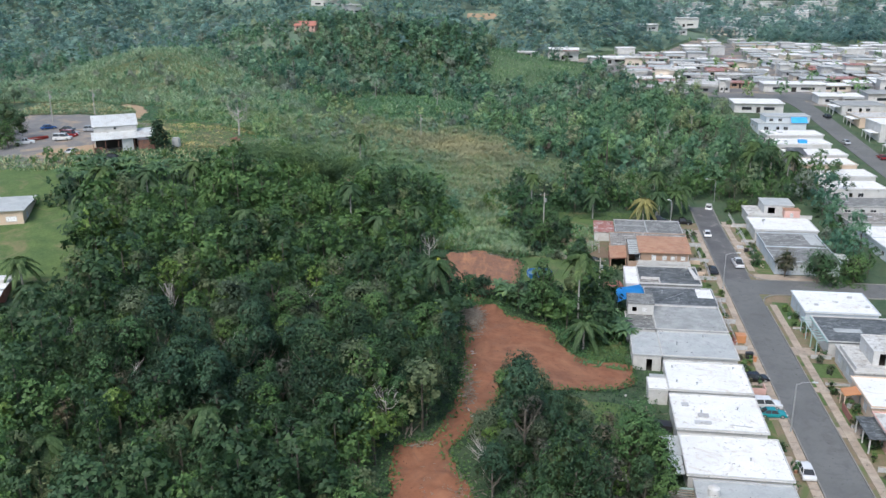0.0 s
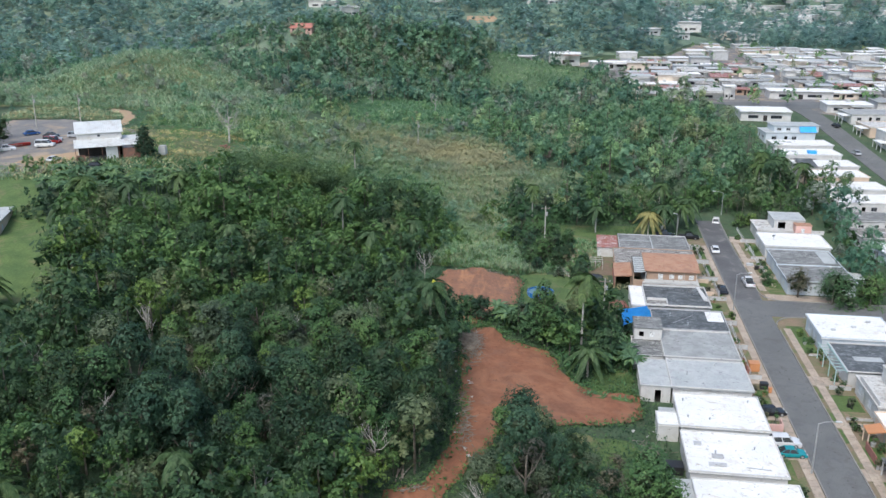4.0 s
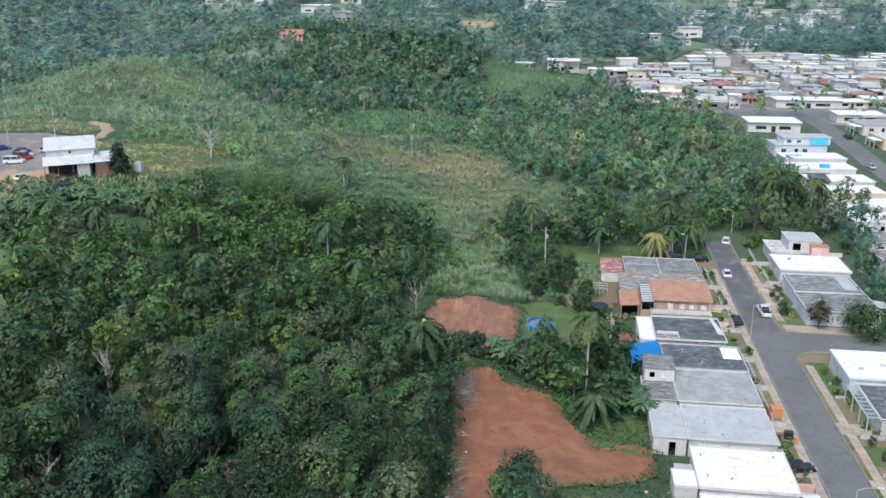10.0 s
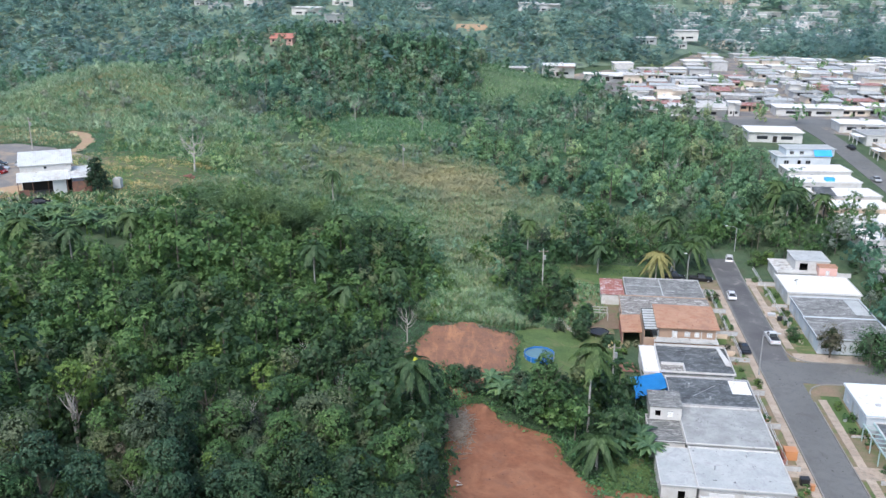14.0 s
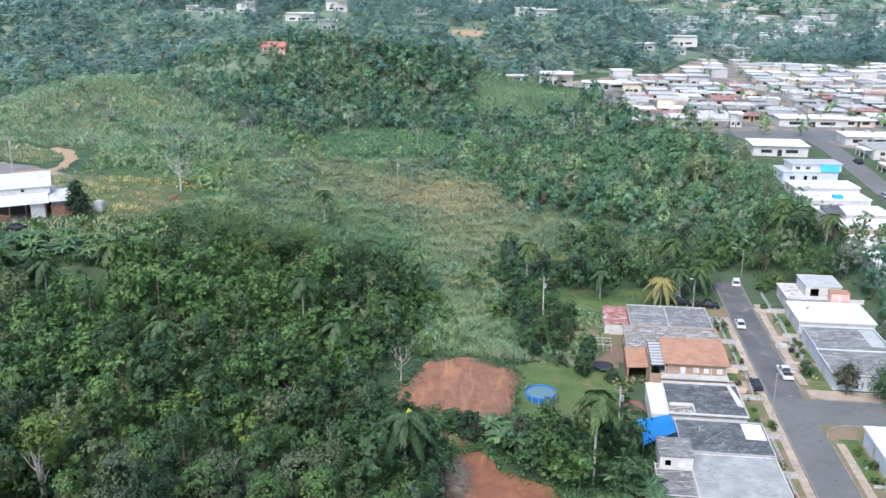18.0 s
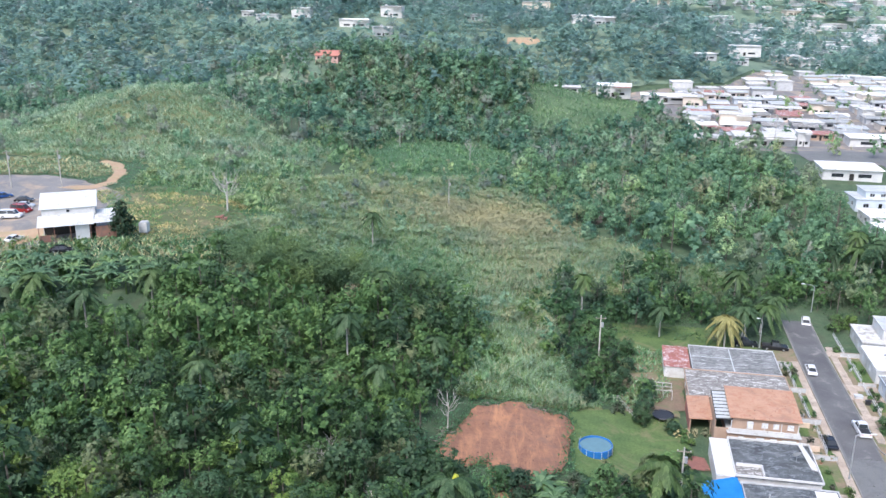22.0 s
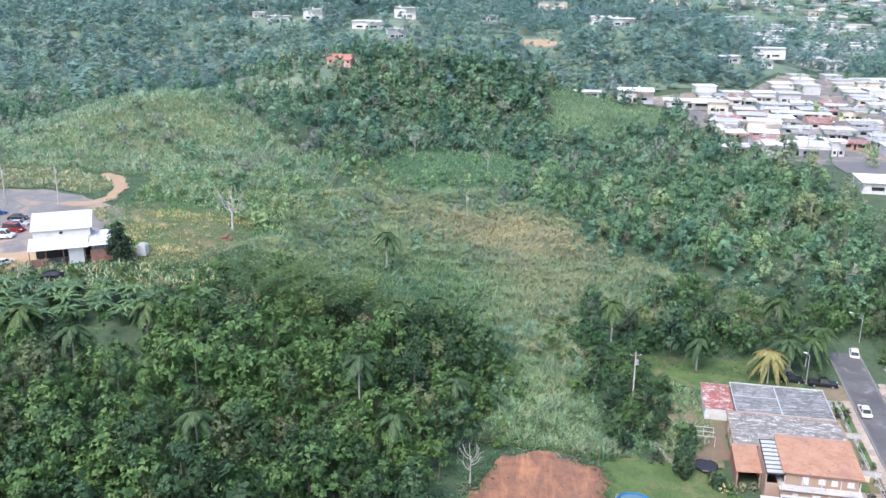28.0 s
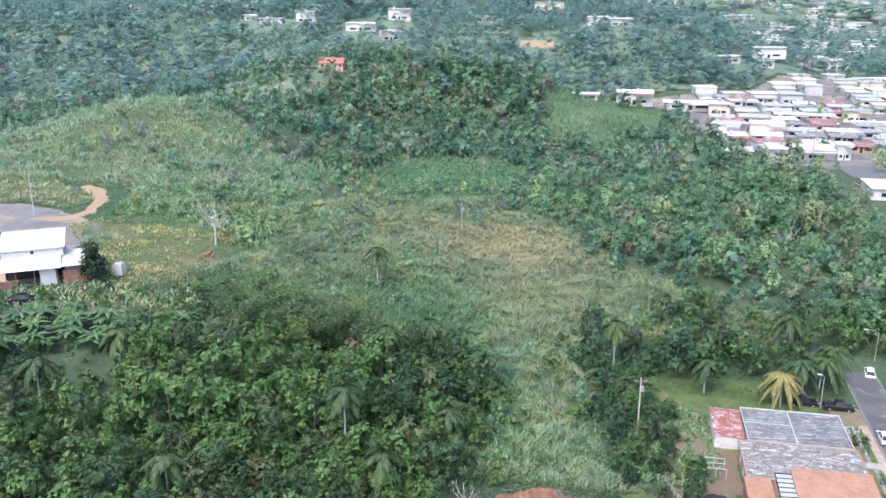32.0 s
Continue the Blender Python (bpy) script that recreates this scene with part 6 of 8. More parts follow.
HOMES = [(-303, 761, 9, 4), (-279, 745, 17, 4), (-221, 731, 18, 5), (-216, 778, 16, 5), (-193, 763, 19, 5), (-163, 665, 8, 4), (-151, 654, 15, 4), (-128, 661, 13, 7), (-132, 741, 13, 5), (-92, 640, 20, 5), (-67, 623, 12, 6), (-68, 670, 15, 7), (-56, 761, 10, 5), (-11, 707, 13, 4), (35, 801, 23, 9), (66, 691, 14, 6), (78, 672, 15, 5), (106, 830, 13, 5), (131, 883, 22, 6), (168, 917, 11, 5), (213, 977, 12, 5), (224, 962, 15, 5), (226, 896, 11, 5), (136, 608, 13, 4), (164, 643, 20, 6), (160, 611, 10, 4), (202, 669, 18, 5), (222, 672, 18, 6), (297, 939, 18, 5), (266, 983, 19, 6), (313, 886, 23, 5), (356, 970, 25, 6), (334, 986, 19, 5)]
# shrubs of the valley and the hills behind
hx, hy = spots([(-420, 300), (-140, 300), (-60, 340), (20, 345), (100, 345), (84, 420), (84, 480), (40, 490), (38, 540), (140, 560), (170, 606), (430, 650), (520, 900), (-420, 900)], 6.3)
keep = ~inside(hx, hy, GRASS_HILL) & ~inside(hx, hy, MEADOW) & ~inside(hx, hy, GLADE) & (rng.uniform(size=len(hx)) < np.where(hy < 420, 0.85, 0.98))
keep &= np.abs(hx + 10) < 28 + hy * 0.53
far_slope = (hx > 190) & (hy > 745)
keep &= ~far_slope | (rng.uniform(size=len(hx)) < 0.5)
for x, y, w, h in HOMES:
    keep &= ~((np.abs(hx - x - w / 2) < w * 0.5 + 3) & (hy > y - 24) & (hy < y + w * 0.62 + 5))
keep &= ~((np.abs(hx + 71) < 9) & (hy > 455) & (hy < 482)) & ~((np.abs(hx - 29) < 14) & (hy > 612) & (hy < 652))
hx, hy = hx[keep], hy[keep]
near = hy < 505 + rng.uniform(-60, 60, len(hy))


def hill_choice(x, y, k):
    return int(rng.choice(3, p=(0.5, 0.38, 0.12)))


any_shrub = lambda x, y, k: int(rng.choice(5, p=(0.22, 0.28, 0.2, 0.18, 0.12) if y < 392 else (0.3, 0.34, 0.13, 0.12, 0.11)))
vx, vy = spots([(-62, 345), (-20, 345), (20, 352), (60, 360), (84, 380), (80, 440), (84, 478), (40, 488), (40, 506), (-60, 506)], 5.2)
ok = ~inside(vx, vy, MEADOW) & ~inside(vx, vy, GLADE)
scatter_crowns("valley_thicket", vx[ok], vy[ok], HAZED_SHRUB, any_shrub, "thicket of bushes over the valley floor", "thicket", 90, 1.2, 0.78, False, 2.0, 1.0, 20, 0.8)
scatter_crowns("valley_shrubs", hx[near], hy[near], HAZED_SHRUB, any_shrub, "shrubs and small trees of the overgrown valley", "shrubs", 150, 1.1, 1.02, True, 1.8, 1.0, 20, 0.8)
scatter_crowns("knoll_wood", *spots([(-62, 438), (-10, 440), (22, 446), (30, 492), (-62, 500)], 5.2), HAZED_SHRUB, any_shrub, "trees covering the rounded knoll", "woodland", 140, 1.05, 1.1, True, 2.0, 1.0, 20, 0.7)
fx_, fy_ = spots([(-62, 318), (-38, 310), (-20, 326), (4, 342), (14, 352), (-5, 348), (-28, 332), (-38, 345), (-36, 374), (-62, 372)], 4.4)
ok = ~inside(fx_, fy_, GRASS_HILL)
scatter_crowns("hill_foot_shrubs", fx_[ok], fy_[ok], HAZED_SHRUB, any_shrub, "bushes at the foot of the grassy hill", "shrubs", 130, 1.1, 0.62, False, 1.4)
gx, gy = spots(GLADE + [], 9.0)
scatter_crowns("glade_shrubs", gx[::2], gy[::2], HAZED_SHRUB, any_shrub, "low shrubs in the green glade", "shrubs", 110, 1.1, 0.5, False, 1.4)
# Leaves tilted skyward to lighten them and flatten contrast, as haze would.
scatter_crowns("hill_woods", hx[~near], hy[~near], HAZED_FAR_LEAF, hill_choice, "far wooded hillside", "woods", 56, 0.95, 1.5, False, 2.0, 1.0, 20, 2.4)
fx, fy = spots([(-620, 890), (900, 890), (1100, 1500), (-900, 1500)], 21)
scatter_crowns("ridge_woods", fx, fy, HAZED_FAR_LEAF, hill_choice, "distant wooded ridge", "woods", 26, 1.3, 3.0, False, 3.0, 1.0, 20, 2.4)
tx, ty = spots([street(20, 96), street(280, 96), street(280, 230), street(20, 230)], 13)
scatter_crowns("far_garden_trees", tx, ty, HAZED_SHRUB, any_shrub, "garden trees among far houses", "trees", 150, 1.0, 0.9, False)


mx_, my_ = spots(GRASS_HILL, 7.0)
foot = sstep(0.2, 0.8, np.hypot((mx_ + 120) / 90, (my_ - 372) / 55))
pick = (rng.uniform(size=len(mx_)) < 0.3 + 0.65 * foot) & ~inside(mx_, my_, YARD_POLY)
scatter_crowns("hill_bushes", mx_[pick], my_[pick], HAZED_SHRUB, lambda x, y, k: int(rng.integers(1, 5)), "low bushes scattered over the grassy hill", "shrubs", 130, 1.1, 0.62, False, 1.5)
mx_, my_ = spots([(-52, 246), (-46, 290), (-30, 318), (10, 338), (24, 318), (2, 306), (-26, 300), (-36, 262), (-40, 240)], 5.5)
scatter_crowns("field_bushes", mx_, my_, HAZED_SHRUB, lambda x, y, k: int(rng.integers(1, 5)), "bushes along the edge of the reed field", "shrubs", 150, 1.1, 0.45, False, 0.9)
CLUMP_BUSHES = [np.concatenate(v) for v in zip(spots([(-50, 246), (-22, 240), (-2, 262), (-12, 302), (-46, 300)], 6.4), spots([(24, 262), (44, 262), (60, 258), (40, 282), (22, 300)], 10.0), spots([(2, 206), (14, 204), (14, 236), (0, 240)], 8.0))]
mx_, my_ = spots([(-104, 216), (-86, 214), (-74, 216), (-60, 228), (-46, 238), (-50, 246), (-64, 232), (-80, 226), (-92, 224), (-108, 222)], 4.0)
scatter_crowns("reed_clumps", *CLUMP_BUSHES, HAZED_SHRUB, lambda x, y, k: int(rng.choice((1, 2, 2, 3))), "rounded pale bushes standing in tall reeds", "shrubs", 150, 1.0, 0.46, False, 1.0)
scatter_crowns("bank_bushes", mx_, my_, [LEAF[1], LEAF[3], LEAF[2]], lambda x, y, k: int(rng.integers(3)), "green bushes on the bank below the yard", "shrubs", 170, 1.1, 0.42, False, 0.8)

# bushes where the wood gives way to open ground
def edge_spots(line, gap, spread):
    X, Y = [], []
    for (x0, y0), (x1, y1) in zip(line, line[1:]):
        k = max(1, int(math.hypot(x1 - x0, y1 - y0) / gap))
        u = rng.uniform(size=k)
        X.append(x0 + (x1 - x0) * u + rng.normal(0, spread, k))
        Y.append(y0 + (y1 - y0) * u + rng.normal(0, spread, k))
    return np.concatenate(X), np.concatenate(Y)


bx_, by_ = edge_spots([(-2, 190), (2.5, 202), (3, 216), (-4, 234), (-16, 234), (-30, 231), (-44, 238), (-58, 232)], 0.7, 2.4)
scatter_crowns("wood_edge_bushes", bx_, by_, [LEAF[1], LEAF[2], HAZED_SHRUB[0], HAZED_SHRUB[1]], lambda x, y, k: int(rng.integers(4)), "bushes spilling from the wood into tall grass", "shrubs", 170, 1.1, 0.42, False, 0.9)
bx_, by_ = edge_spots([(19, 204), (16, 224), (16, 242), (22, 258), (40, 253), (58, 247), (62, 240)], 0.9, 2.0)
scatter_crowns("grove_edge_bushes", bx_, by_, [LEAF[1], LEAF[2], HAZED_SHRUB[0], HAZED_SHRUB[1]], lambda x, y, k: int(rng.integers(4)), "bushes round the edge of a grove", "shrubs", 170, 1.1, 0.42, False, 0.9)
bx_, by_ = edge_spots([(2, 340), (20, 320), (32, 292), (50, 275), (66, 263)], 0.9, 3.0)
scatter_crowns("valley_edge_bushes", bx_, by_, HAZED_SHRUB, lambda x, y, k: int(rng.integers(3)), "bushes between the reed field and the valley wood", "shrubs", 150, 1.1, 0.5, False, 1.1)
bx_, by_ = spots([(-92, 276), (-72, 272), (-52, 262), (-46, 280), (-47, 312), (-70, 310), (-90, 290)], 3.6)
scatter_crowns("saddle_bushes", bx_, by_, HAZED_SHRUB, lambda x, y, k: int(rng.integers(4)), "low bushes between the clearing and the grassy hill", "shrubs", 150, 1.1, 0.4, False, 1.0)
bx_, by_ = spots([(-112, 414), (-70, 400), (-48, 440), (-48, 508), (-112, 500)], 5.0)
scatter_crowns("knoll_trees", bx_, by_, HAZED_SHRUB, any_shrub, "dark trees over the knoll behind the grassy hill", "trees", 100, 1.1, 0.85, False, 2.0)

# tall grass
VALLEY_SOIL = surface("valley_turf", (0.085, 0.15, 0.075), (0.13, 0.2, 0.1), 0.08, 0.95, 3, 0.4, 0.4, stain=(0.06, 0.1, 0.05), stain_scale=0.12)
MEADOW_SOIL = surface("meadow_soil", (0.13, 0.17, 0.07), (0.2, 0.22, 0.1), 0.1, 0.95, 4, 0.4, 0.4, stain=(0.25, 0.23, 0.12), stain_scale=0.12)
def grass_field(name, poly, density, tall, label, pick, avoid=(), wide=1.2, mound=0.0, mats=REED):
    xs, ys = [p[0] for p in poly], [p[1] for p in poly]
    area = (max(xs) - min(xs)) * (max(ys) - min(ys))
    n = int(area * density)
    X, Y = rng.uniform(min(xs), max(xs), n), rng.uniform(min(ys), max(ys), n)
    ok = inside(X, Y, poly)
    for p in avoid:
        ok &= ~inside(X, Y, p)
    X, Y = X[ok], Y[ok]
    n = len(X)
    clump = np.array([noise.fractal(Vector((x * 0.09, y * 0.09, 0.0)), 0.8, 2.2, 4) for x, y in zip(X, Y)])
    tuft = np.array([noise.noise(Vector((x * 0.55, y * 0.55, 2.0))) for x, y in zip(X, Y)])
    H = tall * (0.78 + 0.5 * clump + 0.55 * tuft) * rng.uniform(0.6, 1.2, n)
    H = np.maximum(H, 0.3)
    a = rng.uniform(0, math.tau, n)
    lean = rng.uniform(0.5, 1.5, n) * H
    wd = rng.uniform(0.06, 0.13, n) * wide
    rise = np.array([noise.fractal(Vector((x * 0.13, y * 0.2, 5.0)), 0.7, 2.2, 3) for x, y in zip(X, Y)]) * mound
    p0 = np.stack([X, Y, height(X, Y) - 0.1 + np.maximum(0, rise)], 1)
    dirv = np.stack([np.cos(a), np.sin(a), 0 * a], 1)
    side = np.stack([-np.sin(a), np.cos(a), 0 * a], 1)
    up = np.array([0, 0, 1.0])
    mid = p0 + up * (H * 0.6)[:, None] + dirv * (lean * 0.25)[:, None]
    tip = p0 + up * H[:, None] + dirv * lean[:, None]
    V = np.stack([p0, mid + side * wd[:, None], tip, mid - side * wd[:, None]], 1).reshape(-1, 3)
    ob = new(name, fast_mesh(name, V, quads_for(V), mats, pick(X, Y, clump + 0.5 * tuft)))
    return tagged(ob, label, "grass", kind="stuff")


def field_pick(X, Y, c):
    straw = hump(X, Y, 8, 298, 32, 16, 1.0) + hump(X, Y, 12, 262, 16, 24, 0.36) + hump(X, Y, 50, 250, 20, 14, 0.2) + c * 0.35
    u = rng.uniform(size=len(X))
    creeper = hump(X, Y, -14, 250, 14, 16, 0.7) + hump(X, Y, 2, 205, 8, 14, 0.35)
    return np.where(u < creeper * 0.9, 3, np.where(u < straw + 0.12, 2, np.where(rng.uniform(size=len(X)) < 0.42, 1, 0)))


FIELD = [(-60, 243), (-50, 262), (-54, 290), (-40, 312), (-20, 325), (6, 341), (22, 320), (34, 292), (51, 275), (67, 263), (66, 246), (57, 243), (39, 249), (22, 254), (18, 240), (18, 222), (19, 202), (24, 192), (17, 189), (8, 190), (-2, 190), (0, 200), (1, 215), (-6, 231), (-18, 230), (-32, 225), (-43, 235)]
patch("field_ground", FIELD, MEADOW_SOIL, 0.16, 2.0, "grassy ground under tall reeds")
patch("hill_ground", GRASS_HILL, MEADOW_SOIL, 0.16, 4.0, "grassy ground of the rounded hill")
patch("town_ground", TOWN, YARD, 0.08, 8.0, "worn earth and paved yards between the estate houses")
patch("slope_ground", [(-430, 440), (-260, 436), (-180, 408), (-134, 396), (-100, 412), (-60, 485), (36, 496), (36, 545), (140, 562), (170, 606), (430, 650), (560, 900), (900, 1500), (-800, 1500), (-520, 900)], FAR_SOIL, 0.3, 12.0, "ground of the far slopes, paled for haze")
patch("valley_ground", [(-60, 322), (20, 335), (100, 345), (84, 480), (40, 490), (-60, 480)], VALLEY_SOIL, 0.12, 4.0, "grassy valley ground between shrubs")
grass_field("reed_field", FIELD, 17.5, 1.75, "field of tall pale green and straw reeds", field_pick, (), 0.62, 1.1)
grass_field("hill_grass", GRASS_HILL, 5.6, 1.9, "tall grass over a rounded hill, paled for haze", lambda X, Y, c: np.where(rng.uniform(size=len(X)) < 0.28 + c * 0.55, 1, np.where(rng.uniform(size=len(X)) < 0.03 + c * 0.15, 2, np.where(rng.uniform(size=len(X)) < 0.5, 3, 0))), (YARD_POLY, EARTH_TRACK), 0.85, 2.4, HILL_REED)
grass_field("valley_grass", [(-60, 330), (100, 345), (84, 480), (40, 490), (-60, 480)], 2.2, 1.5, "rough green grass of the valley floor", lambda X, Y, c: np.where(rng.uniform(size=len(X)) < 0.6, 3, np.where(rng.uniform(size=len(X)) < 0.5, 0, 1)))
grass_field("wood_fringe_grass", [(-4, 156), (4, 152), (8, 157), (4, 165), (-6, 167), (-12, 176), (-4, 192), (-14, 186), (-16, 170)], 9.0, 1.0, "low creeping green cover at the wood's edge", lambda X, Y, c: np.where(rng.uniform(size=len(X)) < 0.8, 3, 0))
grass_field("yard_bank_grass", [(-138, 222), (-104, 226), (-88, 229), (-74, 230), (-58, 240), (-44, 238), (-58, 226), (-78, 214), (-92, 212), (-110, 214)], 5.0, 1.3, "tall yellowish grass below the yard", lambda X, Y, c: np.where(rng.uniform(size=len(X)) < 0.35, 2, np.where(rng.uniform(size=len(X)) < 0.5, 1, 3)))
grass_field("track_bank_grass", [(-140, 285), (-118, 286), (-106, 281), (-100, 286), (-104, 294), (-118, 304), (-140, 306)], 3.0, 1.4, "dry straw-coloured grass above the yard", lambda X, Y, c: np.where(rng.uniform(size=len(X)) < 0.6, 2, 1), (EARTH_TRACK,))
grass_field("back_yard_weeds", [(23, 164), (36, 165), (37, 150), (33, 136), (30, 132), (22, 134), (20, 150)], 7.0, 0.8, "weeds and low grass behind the houses", lambda X, Y, c: np.full(len(X), 3))
grass_field("dirt_edge_weeds", [(17, 188), (24, 194), (33, 206), (26, 214), (26, 203), (19, 201)], 8.0, 1.2, "weeds along the back yards", lambda X, Y, c: np.where(rng.uniform(size=len(X)) < 0.6, 3, 1))


grass_field("back_plot_weeds", [(26, 194), (31, 193), (37, 199), (41, 219), (30, 222), (27, 214)], 9.0, 1.1, "tangled weeds in a back plot", lambda X, Y, c: np.where(rng.uniform(size=len(X)) < 0.55, 3, np.where(rng.uniform(size=len(X)) < 0.5, 0, 1)))
scatter_crowns("back_plot_shrubs", *spots([(26, 195), (31, 194), (34, 199), (33, 210), (29, 219), (26, 214)], 3.4), LEAF, wood_choice, "shrubs in a back plot", "shrubs", 170, 1.1, 0.45, False, 0.8)

def ground_cover(name, poly, density, label, mats, avoid):
    """Low creeping leaves over open ground."""
    xs, ys = [p[0] for p in poly], [p[1] for p in poly]
    n = int((max(xs) - min(xs)) * (max(ys) - min(ys)) * density * 1.6)
    X, Y = rng.uniform(min(xs), max(xs), n), rng.uniform(min(ys), max(ys), n)
    ok = inside(X, Y, poly)
    for q in avoid:
        ok &= ~inside(X, Y, q)
    X, Y = X[ok], Y[ok]
    n = len(X)
    thick = np.array([noise.noise(Vector((x * 0.3, y * 0.3, 6.0))) for x, y in zip(X, Y)])
    nz = unit(rng.normal(size=(n, 3)) * 0.5 + np.array([0, 0, 1.0]))
    ln = rng.uniform(0.22, 0.5, n)
    V = leaf_quads(np.stack([X, Y, height(X, Y) + 0.3 + rng.uniform(0, 0.7, n) * (1 + thick)], 1), nz, ln, ln * 0.6)
    idx = np.where(thick + rng.normal(0, 0.3, n) > 0.15, 1, 0)
    tagged(new(name, fast_mesh(name, V, quads_for(V), mats, idx)), label, "ground cover", kind="stuff")


grass_field("saddle_grass", [(-92, 276), (-72, 272), (-52, 262), (-46, 280), (-47, 312), (-70, 312), (-92, 292)], 6.0, 1.5, "tall pale grass above the clearing", lambda X, Y, c: np.where(rng.uniform(size=len(X)) < 0.4, 1, np.where(rng.uniform(size=len(X)) < 0.5, 3, 0)), (EARTH_TRACK,))
ground_cover("low_growth", [(-120, 225), (-90, 222), (-60, 226), (-40, 236), (-36, 262), (-48, 300), (-84, 310), (-130, 312), (-140, 286)], 4.0, "low green growth round the clearing", [REED[3], HAZED_SHRUB[1]], (YARD_POLY, [(-88, 266), (-70, 267), (-61, 258), (-61, 247), (-70, 237), (-78, 246)], EARTH_TRACK))
ground_cover("glade_growth", GLADE, 5.0, "creeping green cover of the glade", [REED[3], HAZED_SHRUB[1]], ())
ground_cover("wood_edge_growth", [(-20, 160), (8, 152), (34, 160), (38, 200), (30, 232), (62, 236), (66, 262), (40, 262), (18, 258), (14, 200), (-4, 192), (-20, 186)], 4.0, "low green growth at the wood's edge", [REED[3], LEAF[1]], (DIRT_UPPER, DIRT_LOWER, BACK_YARD, BACK_STRIP, FRONT_PLOT))
ground_cover("track_growth", [(-16, 84), (34, 84), (33, 120), (36, 150), (20, 156), (-4, 160), (-4, 112), (-16, 106)], 4.0, "low green growth along the red track", [LEAF[0], LEAF[1]], (DIRT_LOWER,))
ground_cover("dead_end_growth", [street(128, -40), street(126, -16), street(130, -1), street(148, -1), street(150, 8), street(140, 12), street(140, 44), street(170, 44), street(170, -40)], 4.0, "low green growth round the dead end", [LEAF[1], LEAF[4]], ())
grass_field("clearing_grass", [(-99, 268), (-84, 276), (-61, 272), (-52, 259), (-53, 242), (-67, 228), (-78, 233), (-84, 246)], 13.0, 0.75, "short dry grass of the clearing", lambda X, Y, c: np.where(rng.uniform(size=len(X)) < 0.35 + c, 2, 3), (), 0.8)
ux, uy = spots([street(133, -36), street(138, -16), street(148, -3), street(152, 8), street(142, 12), street(142, 44), street(166, 44), street(164, -36)], 4.6)
scatter_crowns("dead_end_bushes", ux, uy, LEAF, wood_choice, "dark bushes and trees behind the dead end", "shrubs", 340, 1.0, 0.95, True, 1.0)


def fringe(name, poly, label):
    vs = []
    for (x0, y0), (x1, y1) in zip(poly, poly[1:] + poly[:1]):
        n = int(math.hypot(x1 - x0, y1 - y0) * 16)
        u = rng.uniform(size=n)
        X, Y = x0 + (x1 - x0) * u + rng.normal(0, 0.7, n), y0 + (y1 - y0) * u + rng.normal(0, 0.7, n)
        nz = unit(rng.normal(size=(n, 3)) * 0.6 + np.array([0, 0, 1.0]))
        ln = rng.uniform(0.25, 0.7, n)
        vs.append(leaf_quads(np.stack([X, Y, height(X, Y) + rng.uniform(0.25, 0.9, n)], 1), nz, ln, ln * 0.5))
    V = np.concatenate(vs)
    tagged(new(name, fast_mesh(name, V, quads_for(V), [LEAF[1]])), label, "weeds", kind="stuff")


fringe("track_weeds", DIRT_LOWER, "leafy weeds along the edge of the red track")
fringe("lot_weeds", DIRT_UPPER, "leafy weeds along the edge of the brown lot")

# bamboo at the top of the wood
def bamboo(x, y, r, h, culms):
    ob = thing("bamboo", lie(x, y), "tall feathery bamboo clump at the wood's upper edge", "bamboo", "bamboo clumps")
    vs = []
    for k in range(culms):
        a, q = rng.uniform(0, math.tau), r * math.sqrt(rng.uniform()) * 0.55
        d = Vector((math.cos(a), math.sin(a), 0))
        hh = h * rng.uniform(0.7, 1.05)
        pts = [d * (q + r * 0.75 * u ** 2.2) + Vector((0, 0, hh * (u - 0.16 * u ** 3))) for u in (0, 0.35, 0.7, 1.0)]
        if k % 4 == 0:
            part("culm", tubes(*[(pts[i], pts[i + 1], 0.07 - 0.015 * i, 0.055 - 0.015 * i) for i in range(3)], sides=4), PALM, ob)
        n = 95
        u = rng.uniform(0.3, 1.02, n)
        pos = np.array([tuple(d * (q + r * 0.75 * w ** 2.2) + Vector((0, 0, hh * (w - 0.16 * w ** 3)))) for w in u]) + rng.normal(size=(n, 3)) * np.array([0.5, 0.5, 0.3])
        ln = rng.uniform(0.4, 0.8, n)
        vs.append(leaf_quads(pos, unit(rng.normal(size=(n, 3)) * 0.6 + np.array([0, 0, 0.7])), ln, ln * 0.28))
    v = np.concatenate(vs)
    c = new("foliage", fast_mesh("foliage", v, quads_for(v), [BAMBOO]))
    c.parent = ob


for x, y, r, h in ((-44, 221, 4.6, 10.5), (-38, 223, 5.0, 12.5), (-31, 221, 5.0, 13), (-25, 222, 4.8, 11.5), (-48, 227, 4.2, 9.5), (-35, 217.5, 4.4, 10.5), (-20, 225, 4.0, 9), (-28, 227, 4.4, 11), (-41, 228, 4.4, 10.5)):
    bamboo(x, y, r, h, 46)

